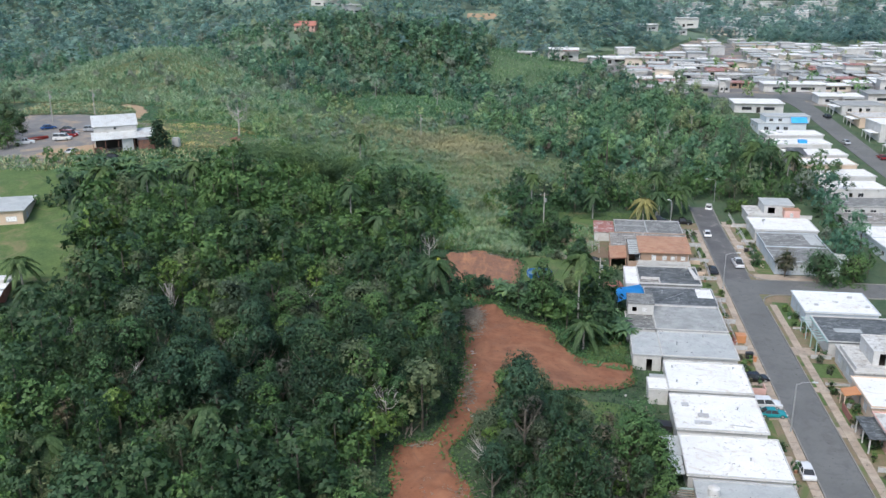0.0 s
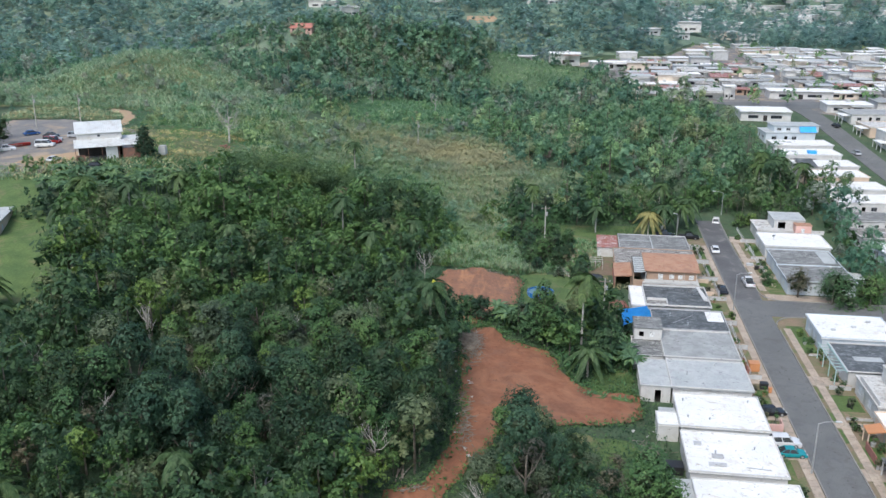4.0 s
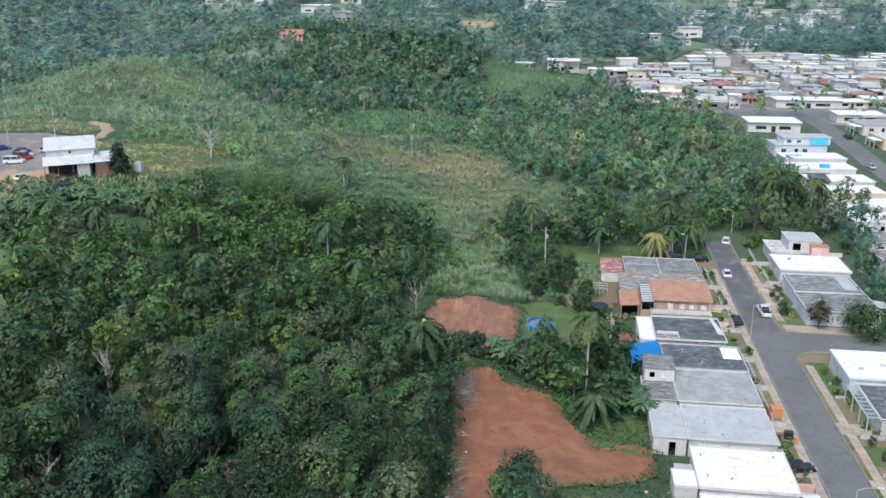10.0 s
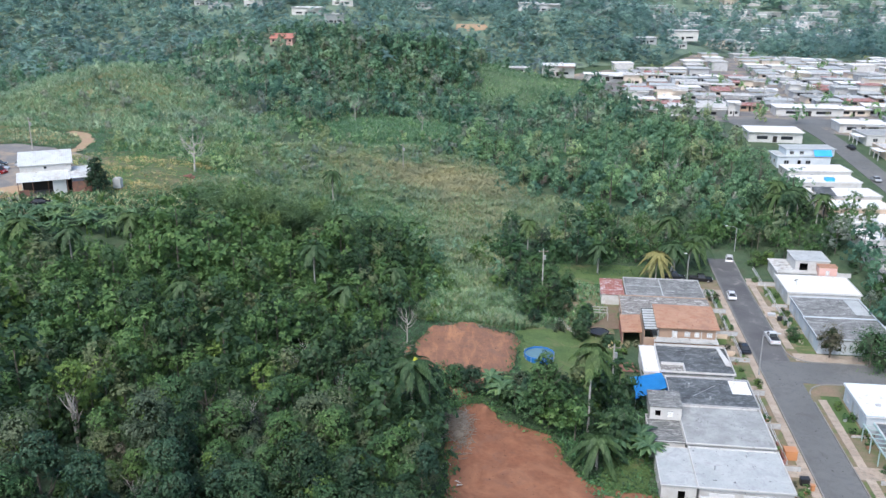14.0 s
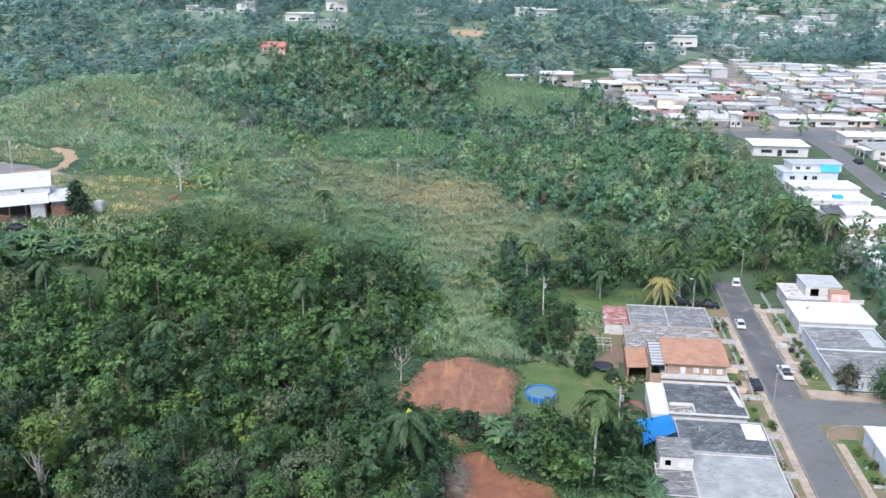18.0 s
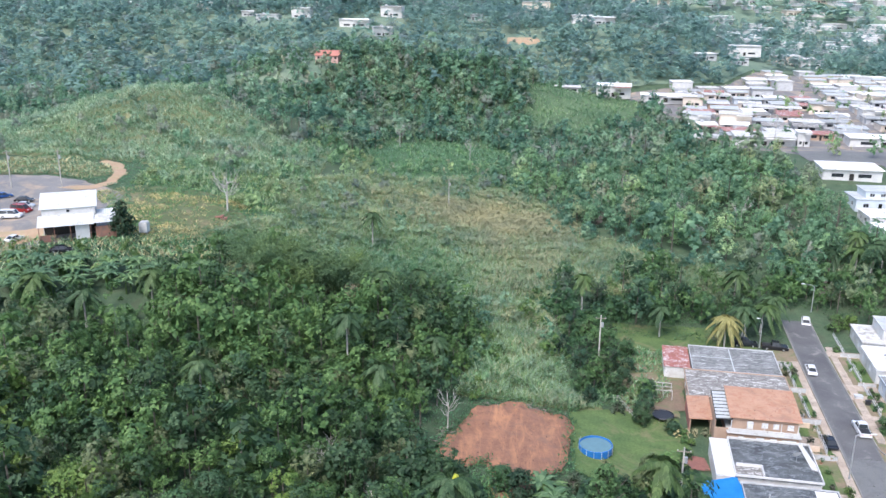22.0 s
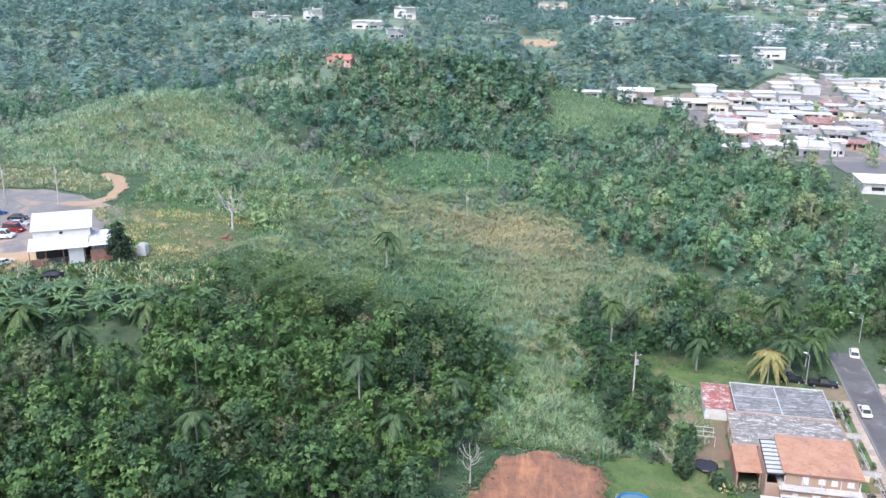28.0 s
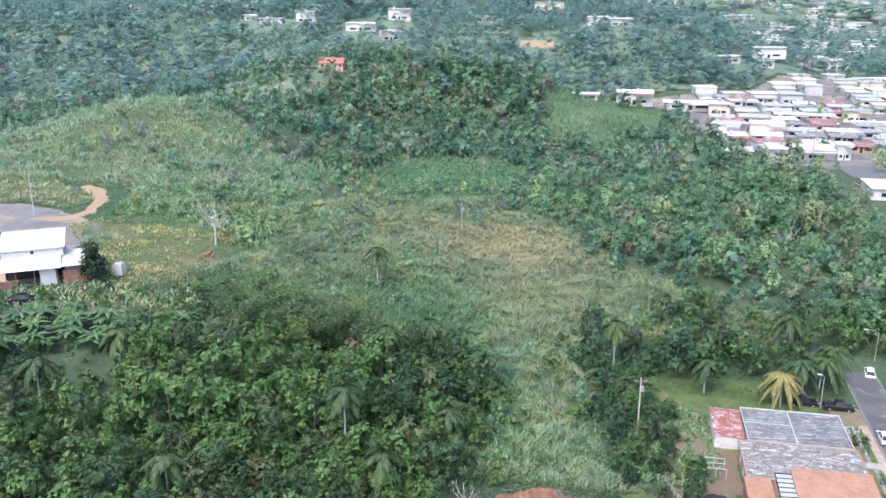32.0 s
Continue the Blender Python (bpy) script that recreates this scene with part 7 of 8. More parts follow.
# palms, bananas and bare trees, each a thing of its own
def palm_mesh(fronds, length, droop, leaf_w):
    vs = []
    for k in range(fronds):
        a = math.tau * k * 0.382 * 2.618 / fronds + rng.uniform(-0.3, 0.3)
        lift = (-0.25, 0.35, 0.8, 1.25, 1.7)[k % 5] + rng.uniform(-0.15, 0.15)
        reach = length * (0.92, 1.0, 1.0, 0.9, 0.72)[k % 5]
        d = np.array([math.cos(a), math.sin(a), 0])
        side = np.array([-math.sin(a), math.cos(a), 0])
        out = 1.0 / math.sqrt(1 + lift * lift)
        pts = [d * reach * (out * u + 0.12 * u * u) + np.array([0, 0, reach * (lift * out * u - droop * (1.25 - 0.2 * lift) * u * u)]) for u in np.linspace(0, 1, 9)]
        for i in range(8):
            p, q = pts[i], pts[i + 1]
            w = leaf_w * math.sin(math.pi * (0.16 + 0.8 * i / 8)) + 0.1
            for sgn in (-1, 1):
                for f in (0.0, 0.33, 0.66):
                    r0 = p + (q - p) * f
                    r1 = p + (q - p) * (f + 0.22)
                    tip = r0 + side * sgn * w + (q - p) * 1.1 + np.array([0, 0, -w * rng.uniform(0.5, 0.95)])
                    vs.append(np.array([r0, r1, tip, r0 + side * sgn * w * 0.5 - np.array([0, 0, 0.08])]))
    return np.concatenate(vs)


def palm(m, h, leaf, label, fronds=13, length=3.0, droop=0.55, leaf_w=0.55, royal=False, curve=0.0, mesh_cache={}):
    ob = thing("palm_tree", m, label, "palm tree")
    bm = bmesh.new()
    last = Vector((0, 0, -0.4))
    for k in range(1, 6):
        u = k / 5
        nxt = Vector((curve * u * u, 0, h * u))
        tube(bm, last, nxt, 0.2 - 0.07 * (u - 0.2), 0.2 - 0.07 * u, 8)
        last = nxt
    part("trunk", bm, PALE_BARK, ob, "pale grey ringed trunk")
    if royal:
        part("crownshaft", tubes(((curve, 0, h), (curve, 0, h + 0.9), 0.14, 0.09)), LEAF[2], ob, "smooth green crownshaft")
    v = palm_mesh(fronds, length, droop, leaf_w) + np.array([curve, 0, h + (0.8 if royal else 0.05)])
    c = new("crown", fast_mesh("crown", v, quads_for(v), [leaf]))
    c.parent = ob
    return ob


ROYAL = "tall royal palm with a grey trunk above the wood"
for x, y, h in ((-33.3, 221, 8.5), (-17.4, 213, 11), (-20.6, 188.5, 12.0), (-66, 189.5, 7.5), (-11.1, 226, 8), (-59, 202, 6.5), (-29.2, 95.5, 8.0), (-52, 205, 5.5), (-6, 196, 7), (-14, 178, 9), (-40, 170, 9.5), (-24.7, 258.5, 7.6), (40.5, 226.7, 6.0), (24.9, 236, 8.5)):
    palm(lie(x, y, rng.uniform(0, 360)), h, PALM, ROYAL if y < 230 else "royal palm with a pale trunk in tall grass", 24, 2.9, 0.72, 0.55, True)
ob = palm(lie(-1.4, 144.0), 11.6, PALM, "royal palm with yellow flower sheaths beside the red track", 30, 4.2, 0.72, 0.6, True)
for dx, dz in ((0.7, 12.5), (-0.9, 11.0)):
    part("flower_sheath", tubes(((0, 0, dz - 0.5), (dx, 0.2, dz + 0.7), 0.16, 0.32), sides=8), YELLOW, ob, "bright yellow flower sheath")
palm(lie(25.2, 151.5), 13.0, PALM, "tall palm with a slender trunk behind the houses", 22, 3.2, 0.72, 0.7, True)
palm(lie(24.6, 141.0, 40), 4.5, PALM, "drooping coconut palm behind a house", 26, 4.0, 0.76, 0.5)
palm(spot(126, -14.2, 0.1), 6.2, PALM_YELLOW, "yellow-leaved coconut palm at the dead end", 38, 3.8, 0.8, 0.5)
for s, n, h in ((131, -9.5, 7.0), (134, -6.0, 6.4), (137.5, -3.0, 6.8)):
    palm(spot(s, n, None, 40 * s), h, PALM, "coconut palm beside parked pickups", 28, 3.8, 0.74, 0.5, False, 0.7)
for x, y, h in ((91, 252, 9.5), (93.5, 250, 10.5), (97.5, 253, 9.0), (101, 249, 8.0), (94, 262, 9), (88.5, 258, 8), (62, 196 + 52, 7)):
    palm(lie(x, y, rng.uniform(0, 360)), h, PALM, "coconut palm in a row behind the houses", 26, 3.6, 0.74, 0.5, False, 0.8)
for x, y, h in ((-77, 150, 5.5), (-71.5, 141, 5.0), (-48.5, 93, 5.5), (-76, 181, 6.5), (-80, 200, 5.0)):
    palm(lie(x, y, rng.uniform(0, 360)), h, PALM, "coconut palm with arching fronds at the wood's edge", 26, 3.8, 0.74, 0.5, False, 0.5)


def banana(m, label):
    ob = thing("banana_plant", m, label, "banana plant", "banana plants")
    for j in range(int(rng.integers(2, 4))):
        ox, oy = rng.uniform(-0.8, 0.8), rng.uniform(-0.8, 0.8)
        h = rng.uniform(2.0, 3.4)
        part("stem", tubes(((ox, oy, -0.2), (ox, oy, h), 0.14, 0.09), sides=6), LEAF[2], ob)
        vs = []
        for k in range(8):
            a = math.tau * k / 8 + rng.uniform(-0.3, 0.3)
            d, side = np.array([math.cos(a), math.sin(a), 0]), np.array([-math.sin(a), math.cos(a), 0])
            ln, up = rng.uniform(2.2, 3.2), rng.uniform(0.7, 1.8)
            p = [np.array([ox, oy, h]) + d * ln * u + np.array([0, 0, up * u * 1.6 - 1.5 * u * u * up]) for u in (0, 0.3, 0.65, 1.0)]
            wd = (0.08, 0.44, 0.4, 0.06)
            for i in range(3):
                for sg in (-1, 1):
                    vs.append(np.array([p[i], p[i + 1], p[i + 1] + side * sg * wd[i + 1] - np.array([0, 0, 0.1]), p[i] + side * sg * wd[i] - np.array([0, 0, 0.1])]))
        v = np.concatenate(vs)
        c = new("leaf_crown", fast_mesh("leaf_crown", v, quads_for(v), [BANANA]))
        c.parent = ob
    return ob


protob = [banana(lie(-80, 211), "clump of banana plants with torn leaves") for _ in range(4)]
for x, y in ((-76, 208), (-83, 207), (-72, 212), (-66, 214), (-62, 213), (-57, 216), (-69, 207), (-60, 208), (-86, 203), (-78, 203), (29, 146), (31.5, 148), (28.5, 149), (32, 143.5), (30.5, 152), (12, 157), (14, 155.5), (11, 160), (-27, 204), (-68, 166), (-71, 168), (-66, 171), (-64, 163), (-26, 93), (-23, 95), (-21.5, 97), (-88, 209), (-80, 214), (-90, 213), (-74, 205), (-64, 209), (-55, 212), (-50, 216), (-84, 201), (-88, 206), (-81, 204.5), (-76.5, 212), (-70, 210), (-68, 214), (-61, 211), (-58, 213.5), (-54, 218), (-65, 206.5), (-73, 215.5), (-85, 212), (-91, 205), (-56, 210.5), (62, 360), (65, 356), (70, 352), (75, 357), (88, 335), (94, 338), (98, 330), (92, 344), (84, 342)):
    copy_thing(protob[int(rng.integers(4))], lie(x, y, rng.uniform(0, 360)))


def bare_tree(m, h, r, label, thick=0.2):
    ob = thing("bare_tree", m, label, "tree")
    bm = bmesh.new()
    limb_mesh(bm, h, r, 11, thick, True)
    part("trunk", bm, PALE_BARK, ob)
    return ob


bare_tree(lie(-61, 259.5), 12.5, 5.0, "large leafless grey tree in the clearing", 0.3)
for x, y, h in ((-46, 214, 8), (-30, 207, 7.5), (-24, 209, 8), (-37, 206, 8), (-41, 207, 7), (-10, 200, 7), (-14, 205, 8), (5, 96, 7.5), (15, 98, 6), (60, 300, 12), (75, 292, 12), (48, 330, 11), (88, 305, 13), (30, 380, 11), (-28, 372, 12), (-2, 362, 11), (60, 388, 12), (-16, 104, 8), (-20, 98, 7), (-33, 122, 8.5), (-28, 118, 9), (-8, 106, 9), (-11, 150, 8), (-24, 140, 8.5), (-50, 170, 8), (-34, 190, 8), (-3, 178, 8), (-20, 160, 8.5), (-60, 128, 8), (-30, 105, 8.5), (-44, 110, 9)):
    bare_tree(lie(x, y, rng.uniform(0, 360)), h, h * 0.3, "leafless pale-barked tree among green trees", 0.14)
ob = bare_tree(lie(-45.8, 137.4, 20), 12.6, 2.0, "tall slender tree with a bare white leaning trunk", 0.3)
# a broad tree behind the pool and trees along the street
def garden_tree(m, h, r, leaf, label, n=1500, size=0.42):
    ob = thing("tree" if h > 3 else "bush", m, label, "tree" if h > 3 else "bush")
    bm = bmesh.new()
    limb_mesh(bm, h, r, 7, 0.2 if h > 3 else 0.05)
    part("trunk", bm, BARK, ob)
    v = crown_leaves(crown_blobs(h, r, 14), int(n * 2.2), size * 0.75)
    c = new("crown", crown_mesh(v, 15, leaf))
    c.parent = ob


def skirted_tree(m, h, r, leaf, label, n, size=0.3):
    """A dense tree with foliage almost down to the ground, in spreading tiers."""
    ob = thing("tree", m, label, "tree")
    bm = bmesh.new()
    limb_mesh(bm, h, r, 9, 0.24)
    part("trunk", bm, BARK, ob)
    rows = []
    tiers = 6
    for k in range(tiers):
        u = k / (tiers - 1)
        z, q = h * (0.24 + 0.66 * u), r * (1.0 - 0.55 * u * u) * rng.uniform(0.85, 1.05)
        rows.append((0, 0, z, q * 0.6))
        for j in range(7):
            a = math.tau * (j + 0.5 * (k % 2)) / 7 + rng.uniform(-0.3, 0.3)
            w = q * rng.uniform(0.5, 0.75)
            rows.append((w * math.cos(a), w * math.sin(a), z + rng.uniform(-0.4, 0.4), q * rng.uniform(0.26, 0.42)))
    blobs = np.array(rows)
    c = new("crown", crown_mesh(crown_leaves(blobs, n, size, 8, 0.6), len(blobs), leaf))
    c.parent = ob


skirted_tree(lie(18.4, 152.5), 12.5, 3.9, LEAF[1], "tall broad leafy tree beside the red lot", 7000)
garden_tree(lie(-45.8, 137.4), 13.4, 2.2, LEAF[2], "light green crown of a slender tree", 500)
garden_tree(spot(83.4, 19.5, 0.0), 8.4, 5.6, LEAF[1], "broad green street tree at the corner", 2200)
garden_tree(spot(87.0, 13.6, 0.0), 7.0, 3.0, LEAF[5], "thin brownish-olive street tree by the side street", 1100, 0.34)
garden_tree(spot(84, 27, 0.0), 7.5, 4.6, LEAF[1], "spreading green tree by the side street", 1500)
garden_tree(spot(94.5, 9.0, 0.0), 3.2, 1.8, LEAF[1], "rounded green shrub in a front yard", 700, 0.3)
garden_tree(spot(139, 10.5, 0.0), 4.6, 2.2, LEAF[2], "light green tree at the dead end", 700, 0.34)
garden_tree(spot(141, 14, 0.0), 4.2, 2.0, LEAF[2], "light green bush at the dead end", 600, 0.34)
skirted_tree(lie(-75.8, 231.2), 8.6, 3.1, LEAF[0], "dense dark green tree beside the workshop", 4200)
for x, y, h, r in ((-122, 246, 11, 5), (-128, 254, 11, 5), (-119, 236, 8, 4), (-130, 240, 12, 5.5), (-72, 196, 6, 3), (30, 188, 4.5, 2.2), (33, 198, 4, 1.8), (35, 185.5, 2.4, 1.5), (8, 160, 5, 2.2), (5.5, 162, 4.4, 2)):
    garden_tree(lie(x, y), h, r, LEAF[int(rng.integers(2))], "dark green leafy tree at the edge of open ground", 1000)
for s, n in ((66, 9.2), (62, 10.2), (57, 10.4), (47, 10.4), (44, 11), (71, -5.2), (35, -3.2), (24, 10.6), (118, 11), (83, -24), (86, -25), (128, 8.4)):
    garden_tree(spot(s, n, 0.02), 1.6, 0.9, LEAF[int(rng.integers(1, 3))], "small garden shrub in a yard", 260, 0.22)

for x, y, h, r in ((20.5, 163.5, 3.6, 2.0), (23.5, 166.0, 3.2, 1.7), (26.5, 168.5, 2.8, 1.5), (30.5, 170.5, 3.4, 1.7), (33.6, 173.0, 2.6, 1.4), (35.4, 177.6, 2.2, 1.2), (34.2, 166.0, 3.2, 1.6), (28.0, 160.5, 3.8, 2.0), (31.6, 157.0, 3.4, 1.8), (34.8, 160.0, 2.6, 1.3), (26.4, 191.4, 3.0, 1.6), (30.6, 189.5, 3.8, 2.0), (22.6, 158.0, 4.2, 2.0), (34.6, 186.5, 2.4, 1.4), (36.2, 182.4, 1.6, 0.9), (12.6, 161.0, 4.0, 1.9), (15.8, 163.0, 3.6, 1.8)):
    garden_tree(lie(x, y, rng.uniform(0, 360)), h, r, LEAF[(0, 1, 1, 4)[int(rng.integers(4))]], "leafy shrub in a tangled back yard", 420, 0.3)
for x, y, h, r in ((20.5, 197, 5.2, 2.4), (23.4, 200.5, 6.4, 2.9), (21.4, 205, 5.6, 2.5), (25.6, 205.4, 6.0, 2.7), (23.0, 210, 6.8, 2.9), (27.4, 209.6, 5.0, 2.2), (25.4, 214.6, 6.4, 2.8), (28.6, 215.0, 5.4, 2.4), (29.2, 203.4, 4.0, 1.9), (31.0, 209.0, 3.4, 1.7), (32.2, 217.0, 4.4, 2.0), (27.0, 198.4, 4.4, 2.0), (31.6, 193.6, 4.2, 1.9), (21.8, 193.6, 3.4, 1.6), (29.2, 221.0, 5.6, 2.5), (25.0, 220.6, 6.6, 2.9)):
    garden_tree(lie(x, y, rng.uniform(0, 360)), h, r, LEAF[(0, 1, 1, 3)[int(rng.integers(4))]], "leafy tree between the reed field and the back yards", 900, 0.32)
ob = thing("garden_fence", lie(27.2, 196.6), "low pale fence down the slope of a back yard", "fence")
for k in range(9):
    u = k / 8
    x, y = 2.3 * u, -7.7 * u
    z = float(height(27.2 + x, 196.6 + y)) - float(height(27.2, 196.6))
    part("fence_post", boxes((x - 0.05, y - 0.05, z - 0.1, x + 0.05, y + 0.05, z + 1.05)), SCRAP, ob)
for z in (0.55, 1.0):
    part("rail", tubes(((0, 0, z), (2.3, -7.7, z - 0.25), 0.035, 0.035), sides=5), SCRAP, ob)
ob = thing("garden_steps", lie(26.9, 197.2), "narrow pale concrete steps in a weedy back yard", "steps")
for k in range(8):
    part("step", boxes((-0.55, 0.5 * k, 0, 0.55, 0.5 * k + 0.46, 0.2 + 0.15 * k)), WALL_GREY, ob)
for x, y in ((35.4, 184.6), (36.8, 184.8), (38.4, 185.0), (40.2, 185.2)):
    garden_tree(lie(x, y), 1.5, 0.9, REED[2], "bush with yellow leaves against a house", 240, 0.2)
patch("patio", [(34.6, 178.4), (38.2, 177.6), (38.6, 173.6), (35.2, 173.8)], BRICK_PAVING, 0.26, 0.4, "small red brick patio behind a house")

# pots, bushes and low walls in the front yards
def plant_pot(m, r, pot, leaf, label):
    ob = thing("plant_pot", m, label, "plant pot", "pots in the front yards")
    part("pot", tubes(((0, 0, 0), (0, 0, r * 1.6), r * 0.7, r), sides=10), pot, ob)
    v = crown_leaves(np.array([(0, 0, r * 2.6, r * 1.5)]), 90, r * 0.8, 0)
    c = new("foliage", fast_mesh("foliage", v, tris_for(v), [leaf]))
    c.parent = ob


for k in range(34):
    side = k % 2
    s_ = rng.uniform(-8, 120) if side == 0 else float(rng.choice((rng.uniform(-4, 66), rng.uniform(92, 122))))
    n_ = rng.uniform(-4.4, -2.2) if side == 0 else rng.uniform(8.8, 10.6)
    plant_pot(spot(s_, n_, 0.05, rng.uniform(0, 360)), rng.uniform(0.25, 0.42), (ROOF_CLAY, WALL_GREY, WALL_CREAM)[k % 3], LEAF[(1, 2, 4)[int(rng.integers(3))]], "leafy plant in a round pot in a front yard")
for k in range(40):
    side = k % 2
    s_ = rng.uniform(-8, 122) if side == 0 else float(rng.choice((rng.uniform(-4, 66), rng.uniform(92, 124))))
    n_ = rng.uniform(-4.6, -1.9) if side == 0 else rng.uniform(8.4, 11.5)
    garden_tree(spot(s_, n_, 0.0, rng.uniform(0, 360)), rng.uniform(0.9, 2.2), rng.uniform(0.5, 1.1), LEAF[(1, 2, 4, 5)[int(rng.integers(4))]], "small leafy bush in a front yard", 170, 0.2)

# ---- debris on the red earth ----
bm = bmesh.new()
for cx, cy, rx, ry, n in ((0.6, 93.0, 2.6, 3.4, 320), (5.3, 147.5, 1.5, 5.0, 620), (3.6, 122, 0.9, 9, 150), (9, 187.6, 6, 0.9, 130), (-3.4, 175, 0.8, 3.5, 60), (30, 118, 2, 2, 30), (-3.5, 103.5, 2.4, 0.7, 26)):
    for k in range(n):
        x, y = rng.normal(cx, rx * 0.55), rng.normal(cy, ry * 0.55)
        z = float(height(x, y)) + 0.3 + 1.5 * math.exp(-((x - 5.4) / 1.8) ** 2 - ((y - 147.5) / 4.4) ** 2) * rng.uniform(0.5, 1.0)
        a, ln = rng.uniform(0, math.tau), rng.uniform(0.3, 1.7)
        dx, dy, dz = math.cos(a) * ln, math.sin(a) * ln, rng.uniform(-0.15, 0.4)
        tube(bm, (x, y, z), (x + dx, y + dy, z + dz), rng.uniform(0.04, 0.09), 0.03, 4)
me = bpy.data.meshes.new("brushwood")
bm.to_mesh(me)
me.materials.append(WOOD)
tagged(new("brushwood", me), "broken branches and roots strewn on bare earth", "debris", kind="stuff")
for k in range(30):
    u = rng.uniform() * 0.9
    x, y = (rng.normal(4.2, 1.1), rng.uniform(106, 150)) if u < 0.7 else (rng.normal(0, 1.6), rng.uniform(90, 98)) if u < 0.85 else (rng.uniform(28, 32), rng.uniform(116, 131))
    ob = thing("litter_piece", lie(x, y, rng.uniform(0, 360), 0.35), "torn white plastic scrap on bare earth", "litter", "litter on the track")
    a, b = rng.uniform(0.12, 0.55), rng.uniform(0.1, 0.3)
    part("scrap", sheet([(-a, -b, 0.02), (a * 0.8, -b * 0.7, 0.12), (a, b, 0.05), (-a * 0.6, b * 0.9, 0.2)], 0.03), SCRAP, ob)

# ---- town on the plain and houses on the hill ----
def town_house(m, w, d, h, wm, rm, label, group):
    ob = thing("house", m, label, "house", group)
    part("wall", boxes((0, 0, -0.8, w, d, h)), wm, ob)
    part("roof", boxes((-0.4, -0.9, h, w + 0.4, d + 0.4, h + 0.2)), rm, ob)
    if rng.uniform() < 0.6:
        u = rng.uniform(0.1, 0.6)
        part("water_tank", boxes((w * u, d * 0.6, h + 0.2, w * u + 1.4, d * 0.6 + 1.2, h + 1.2)), WALL_GREY, ob)
    if rng.uniform() < 0.5:
        part("porch_roof", boxes((w * 0.5, -3.2, h - 0.35, w, -0.9, h - 0.2)), rmats[int(rng.integers(10))], ob)
    part("window", boxes((w * 0.15, -0.05, 1.0, w * 0.35, -0.002, 2.1)), GLASS, ob)
    part("window", boxes((w * 0.6, -0.05, 1.0, w * 0.82, -0.002, 2.1)), GLASS, ob)
    part("door", boxes((w * 0.45, -0.05, 0, w * 0.53, -0.002, 2.1)), DARK, ob)
    return ob


rmats = [ROOF_WHITE, ROOF_WORN, ROOF_WORN, ROOF_WHITE, ROOF_PALE, ROOF_WORN, ROOF_PALE, ROOF_GREY, TIN_RED, ROOF_STONE]
# Varied wall paint, darkened overall to put the eaves' shade into colour.
wmats = [WALL_WHITE, WALL_TAN, WALL_GREY, WALL_GREY, WALL_CREAM, WALL_CREAM, WALL_BLUE]
count = 0
rest = [(bmesh.new(), bmesh.new()) for _ in range(3)]
for i in range(30):
    for j in range(32):
        s = 301 + i * 10.8 + (i // 2) * 6
        n = -8 + j * 14.2 + (j // 5) * 8
        x, y = street(s, n)
        if not inside(x, y, TOWN) or rng.uniform() < 0.1:
            continue
        count += 1
        w, dd, h = rng.uniform(9, 13.5), rng.uniform(7.5, 10.4), rng.uniform(2.4, 2.9) + (2.5 if rng.uniform() < 0.08 else 0)
        if count <= 200:
            town_house(spot(s + rng.uniform(-1.6, 1.6), n + rng.uniform(-2, 2), None, rng.uniform(-7, 7)), w, dd, h, wmats[int(rng.integers(7))], rmats[int(rng.integers(10))], "flat-roofed concrete house of a dense estate", "houses of the far estate")
        else:
            z = float(height(x, y))
            wb, rb = rest[int(rng.integers(3))]
            box(wb, x, y, z - 1, x + w, y + dd, z + h)
            box(rb, x - 0.4, y - 0.4, z + h, x + w + 0.4, y + dd + 0.4, z + h + 0.25)
for (wb, rb), wm, rm in zip(rest, (WALL_WHITE, WALL_GREY, WALL_CREAM), (ROOF_WHITE, ROOF_WORN, ROOF_PALE)):
    for bm, name, mt in ((wb, "estate_walls", wm), (rb, "estate_roofs", rm)):
        me = bpy.data.meshes.new(name)
        bm.to_mesh(me)
        me.materials.append(mt)
        tagged(new(name, me), "far rows of pale flat-roofed estate houses", "houses", kind="stuff")
ux, uy = spots(TOWN, 14.5)
scatter_crowns("estate_garden_trees", ux, uy, HAZED_SHRUB, any_shrub, "small trees between the far estate houses", "trees", 130, 0.9, 0.62, False, 0.8)
for x, y, w, d, h, rm in ((98.4, 385, 22, 12, 3.7, ROOF_WORN), (121, 382.5, 4.5, 5, 5.6, ROOF_WHITE), (141, 384, 26, 10, 3.4, ROOF_WHITE), (109.4, 325.4, 17.5, 12, 3.4, ROOF_WHITE), (58, 483.5, 16.5, 13, 5.2, ROOF_WHITE), (38.7, 500, 14, 8, 2.9, ROOF_WORN), (80, 484, 24, 9, 3.2, ROOF_WHITE), (146, 338, 16, 10, 3.2, ROOF_WHITE), (166, 340, 22, 12, 3.6, ROOF_GREY)):
    town_house(lie(x, y, TURN), w, d, h, WALL_WHITE, rm, "large white flat-roofed building at the estate's edge", "larger buildings of the estate")
for x, y, w, h in HOMES:
    town_house(lie(x, y, rng.uniform(-25, 25)), w, w * 0.62, h, (WALL_WHITE, WALL_WHITE, WALL_GREY, WALL_CREAM)[int(rng.integers(4))], rmats[int(rng.integers(4))], "pale house among trees on the hillside", "houses on the hill")
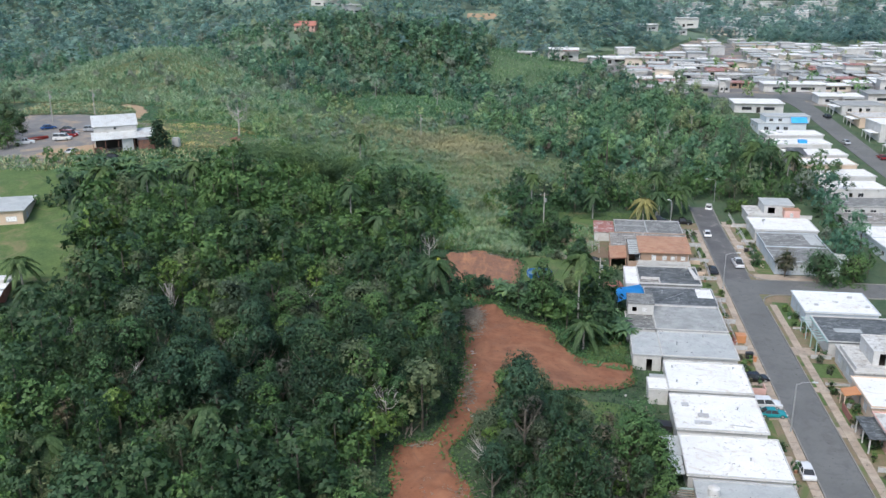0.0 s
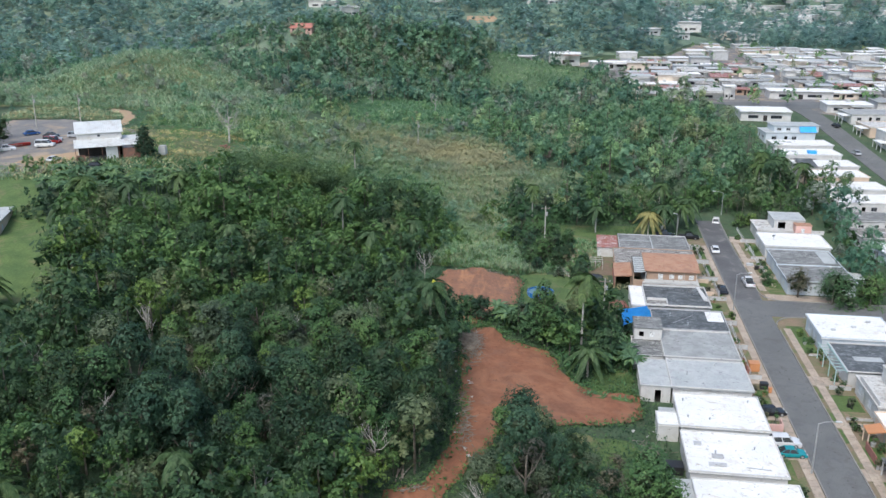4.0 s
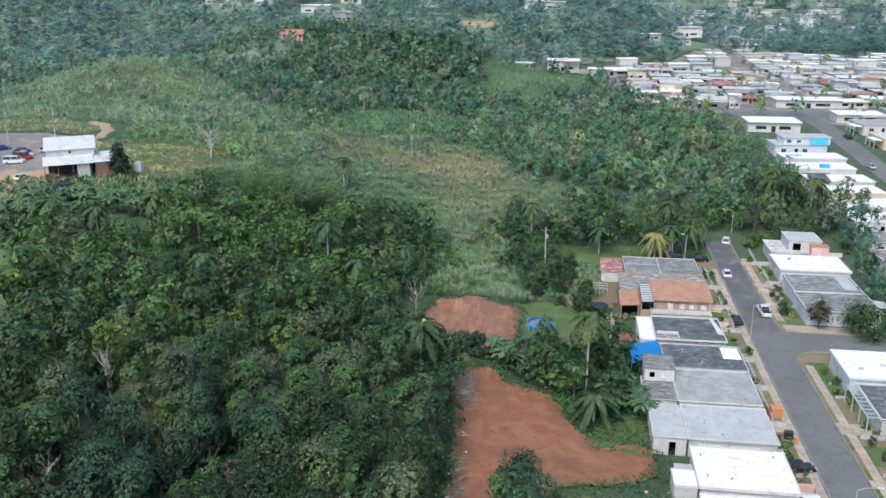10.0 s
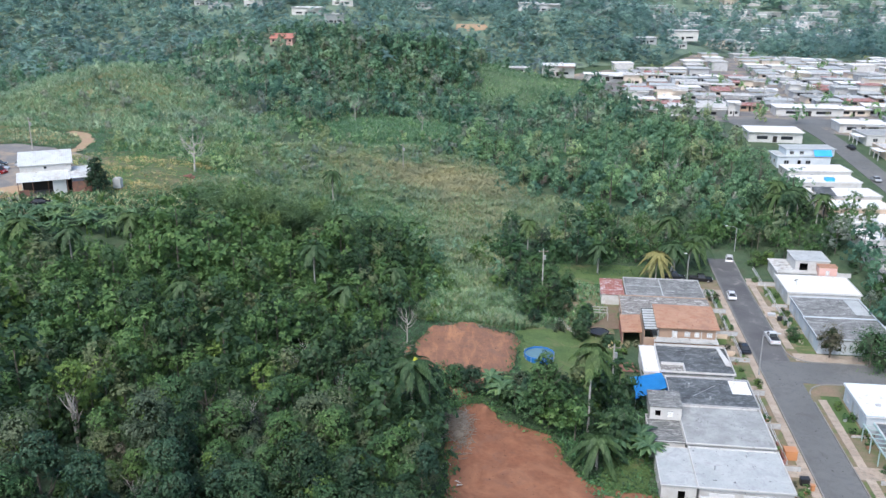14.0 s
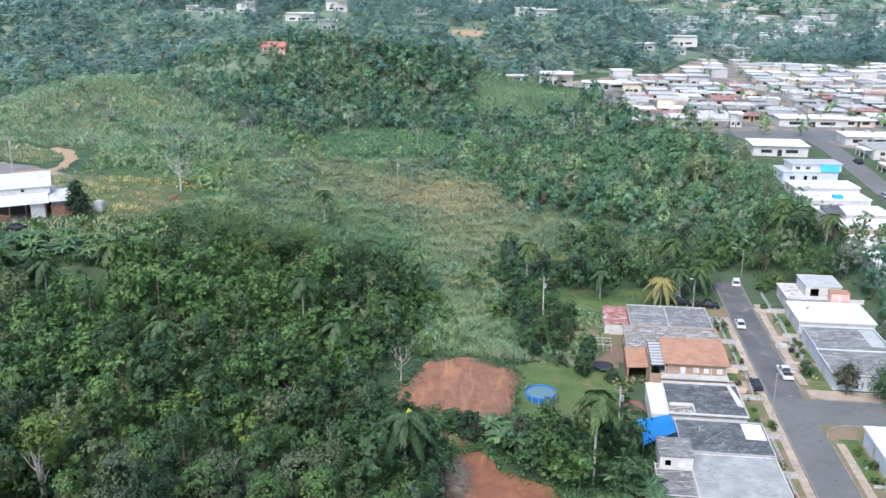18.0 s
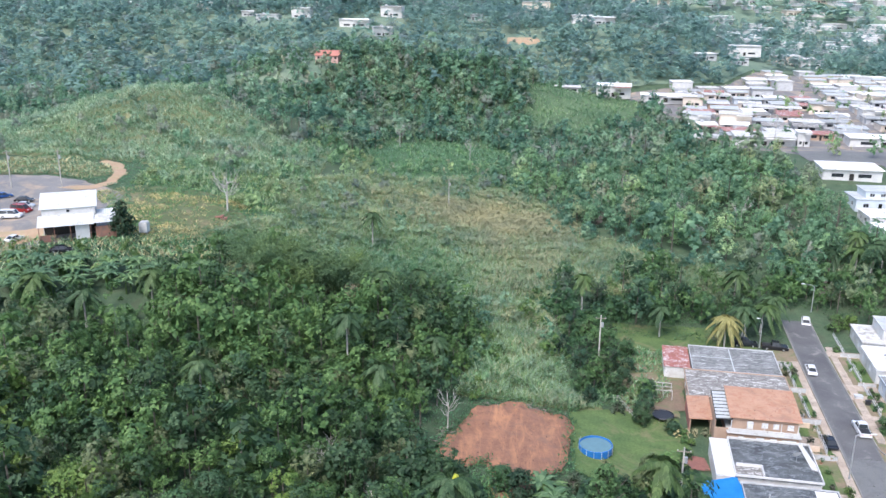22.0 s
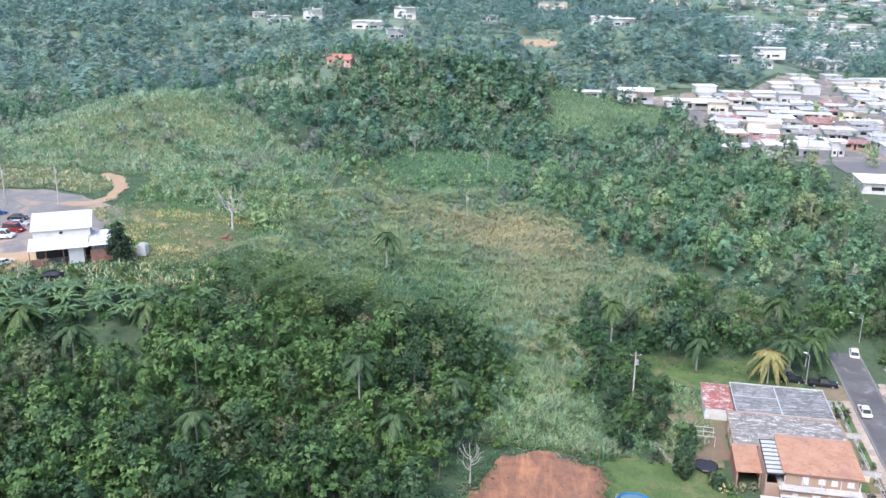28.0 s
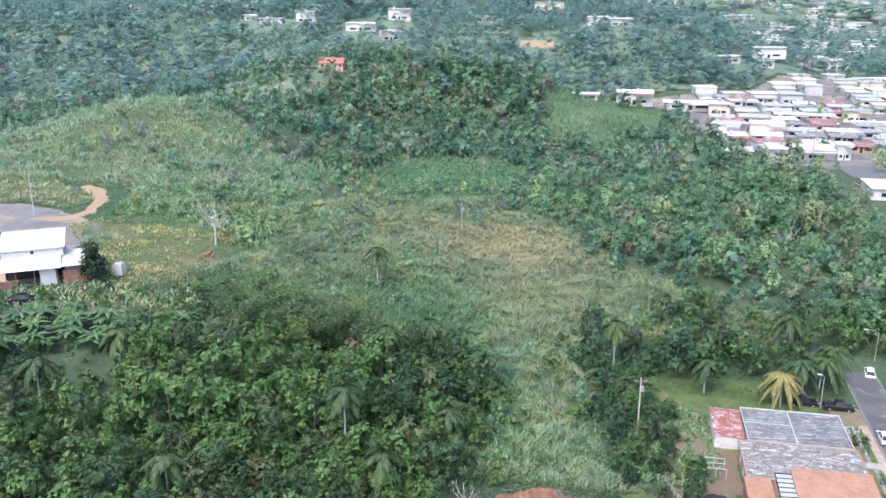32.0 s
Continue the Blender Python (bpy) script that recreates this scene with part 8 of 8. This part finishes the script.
for wm in (WALL_WHITE, WALL_GREY):
    bmw, bmr = bmesh.new(), bmesh.new()
    for k in range(85):
        x, y = rng.uniform(190, 560), rng.uniform(745, 1000)
        if x > 60 + y * 0.53:
            continue
        z, w, d, h = float(height(x, y)), rng.uniform(10, 18), rng.uniform(8, 11), rng.uniform(3, 6.5)
        box(bmw, x, y, z - 1, x + w, y + d, z + h)
        box(bmr, x - 0.4, y - 0.4, z + h, x + w + 0.4, y + d + 0.4, z + h + 0.3)
    for bm, name, mt in ((bmw, "far_house_walls", wm), (bmr, "far_house_roofs", ROOF_WHITE)):
        me = bpy.data.meshes.new(name)
        bm.to_mesh(me)
        me.materials.append(mt)
        tagged(new(name, me), "pale houses scattered over the distant slope", "houses", kind="stuff")
ob = thing("hill_building", lie(-71.5, 474, -8, 0.3), "long building with a salmon-red roof on the hillside", "building")
part("wall", boxes((-5.6, -2.6, -1.5, 5.6, 2.6, 2.2)), WALL_PINK, ob)
part("roof", sheet([(-6, -3.2, 2.2), (6, -3.2, 2.2), (6, 3.0, 4.2), (-6, 3.0, 4.2)], 0.15), SALMON, ob)
for x in (-4, -1, 2, 4.4):
    part("window", boxes((x - 0.5, -2.66, 0.6, x + 0.5, -2.604, 1.6)), GLASS, ob)
patch("hill_cut", [(18, 630), (30, 634), (40, 637), (39, 650), (28, 649), (19, 644)], TRACK, 0.5, 3.0, "bare orange earth cut into the hillside")

# ---- kerbs, pavement slabs ----
kerb_me = None


def kerb_line(points, parent, gap=0.03):
    global kerb_me
    if kerb_me is None:
        bm = boxes((0, -0.09, -0.2, 1, 0.09, 0.24))
        kerb_me = bpy.data.meshes.new("kerb_stone")
        bm.to_mesh(kerb_me)
        bm.free()
        kerb_me.materials.append(KERB)
    for (x0, y0), (x1, y1) in zip(points, points[1:]):
        k = new("kerb_stone", kerb_me)
        ln = math.hypot(x1 - x0, y1 - y0)
        k.matrix_basis = pose(x0, y0, float(height(x0, y0)), 0, 0, math.degrees(math.atan2(y1 - y0, x1 - x0))) @ Matrix.Diagonal((ln - gap, 1, 1, 1))
        k.parent = parent


kerbs = tagged(new("kerb"), "row of pale concrete kerb stones along the street", "kerb", kind="structure")
kerb_line([street(-40 + k * 2.4, -0.1) for k in range(78)], kerbs)
kerb_line([street(-40 + k * 2.4, 6.1) for k in range(46)], kerbs)
kerb_line([street(70.4 + 4.7 * math.sin(a), 6.1 + 4.7 * (1 - math.cos(a))) for a in [k * math.pi / 2 / 7 for k in range(8)]], kerbs)
kerb_line([street(75.1, 10.8 + k * 2.4) for k in range(18)], kerbs)
kerb_line([street(84.1, 10.0 + k * 2.4) for k in range(18)], kerbs)
kerb_line([street(88.6 - 4.5 * math.sin(a), 6.1 + 4.0 * (1 - math.cos(a))) for a in [k * math.pi / 2 / 5 for k in range(6)]], kerbs)
kerb_line([street(88.6 + k * 2.4, 6.1) for k in range(25)], kerbs)
walkway = tagged(new("pavement"), "pale concrete pavement slabs along the street", "pavement", kind="structure")
bm = boxes((0, 0, -0.2, 1, 1, 0.0))
slab_me = bpy.data.meshes.new("paving_slab")
bm.to_mesh(slab_me)
bm.free()
slab_me.materials.append(CONCRETE)


def slabs(s0, s1, n0, n1, length=1.5):
    k = int((s1 - s0) / length)
    for i in range(k):
        o = new("paving_slab", slab_me)
        x, y = street(s0 + i * length, n0)
        o.matrix_basis = pose(x, y, 0.15 + 0.015 * rng.uniform(), 0, 0, TURN) @ Matrix.Diagonal((n1 - n0, length - 0.04, 1, 1))
        o.parent = walkway


slabs(-12, 122, -1.6, -0.3)
slabs(-12, 70, 6.9, 8.2)
slabs(90, 140, 6.6, 8.0)
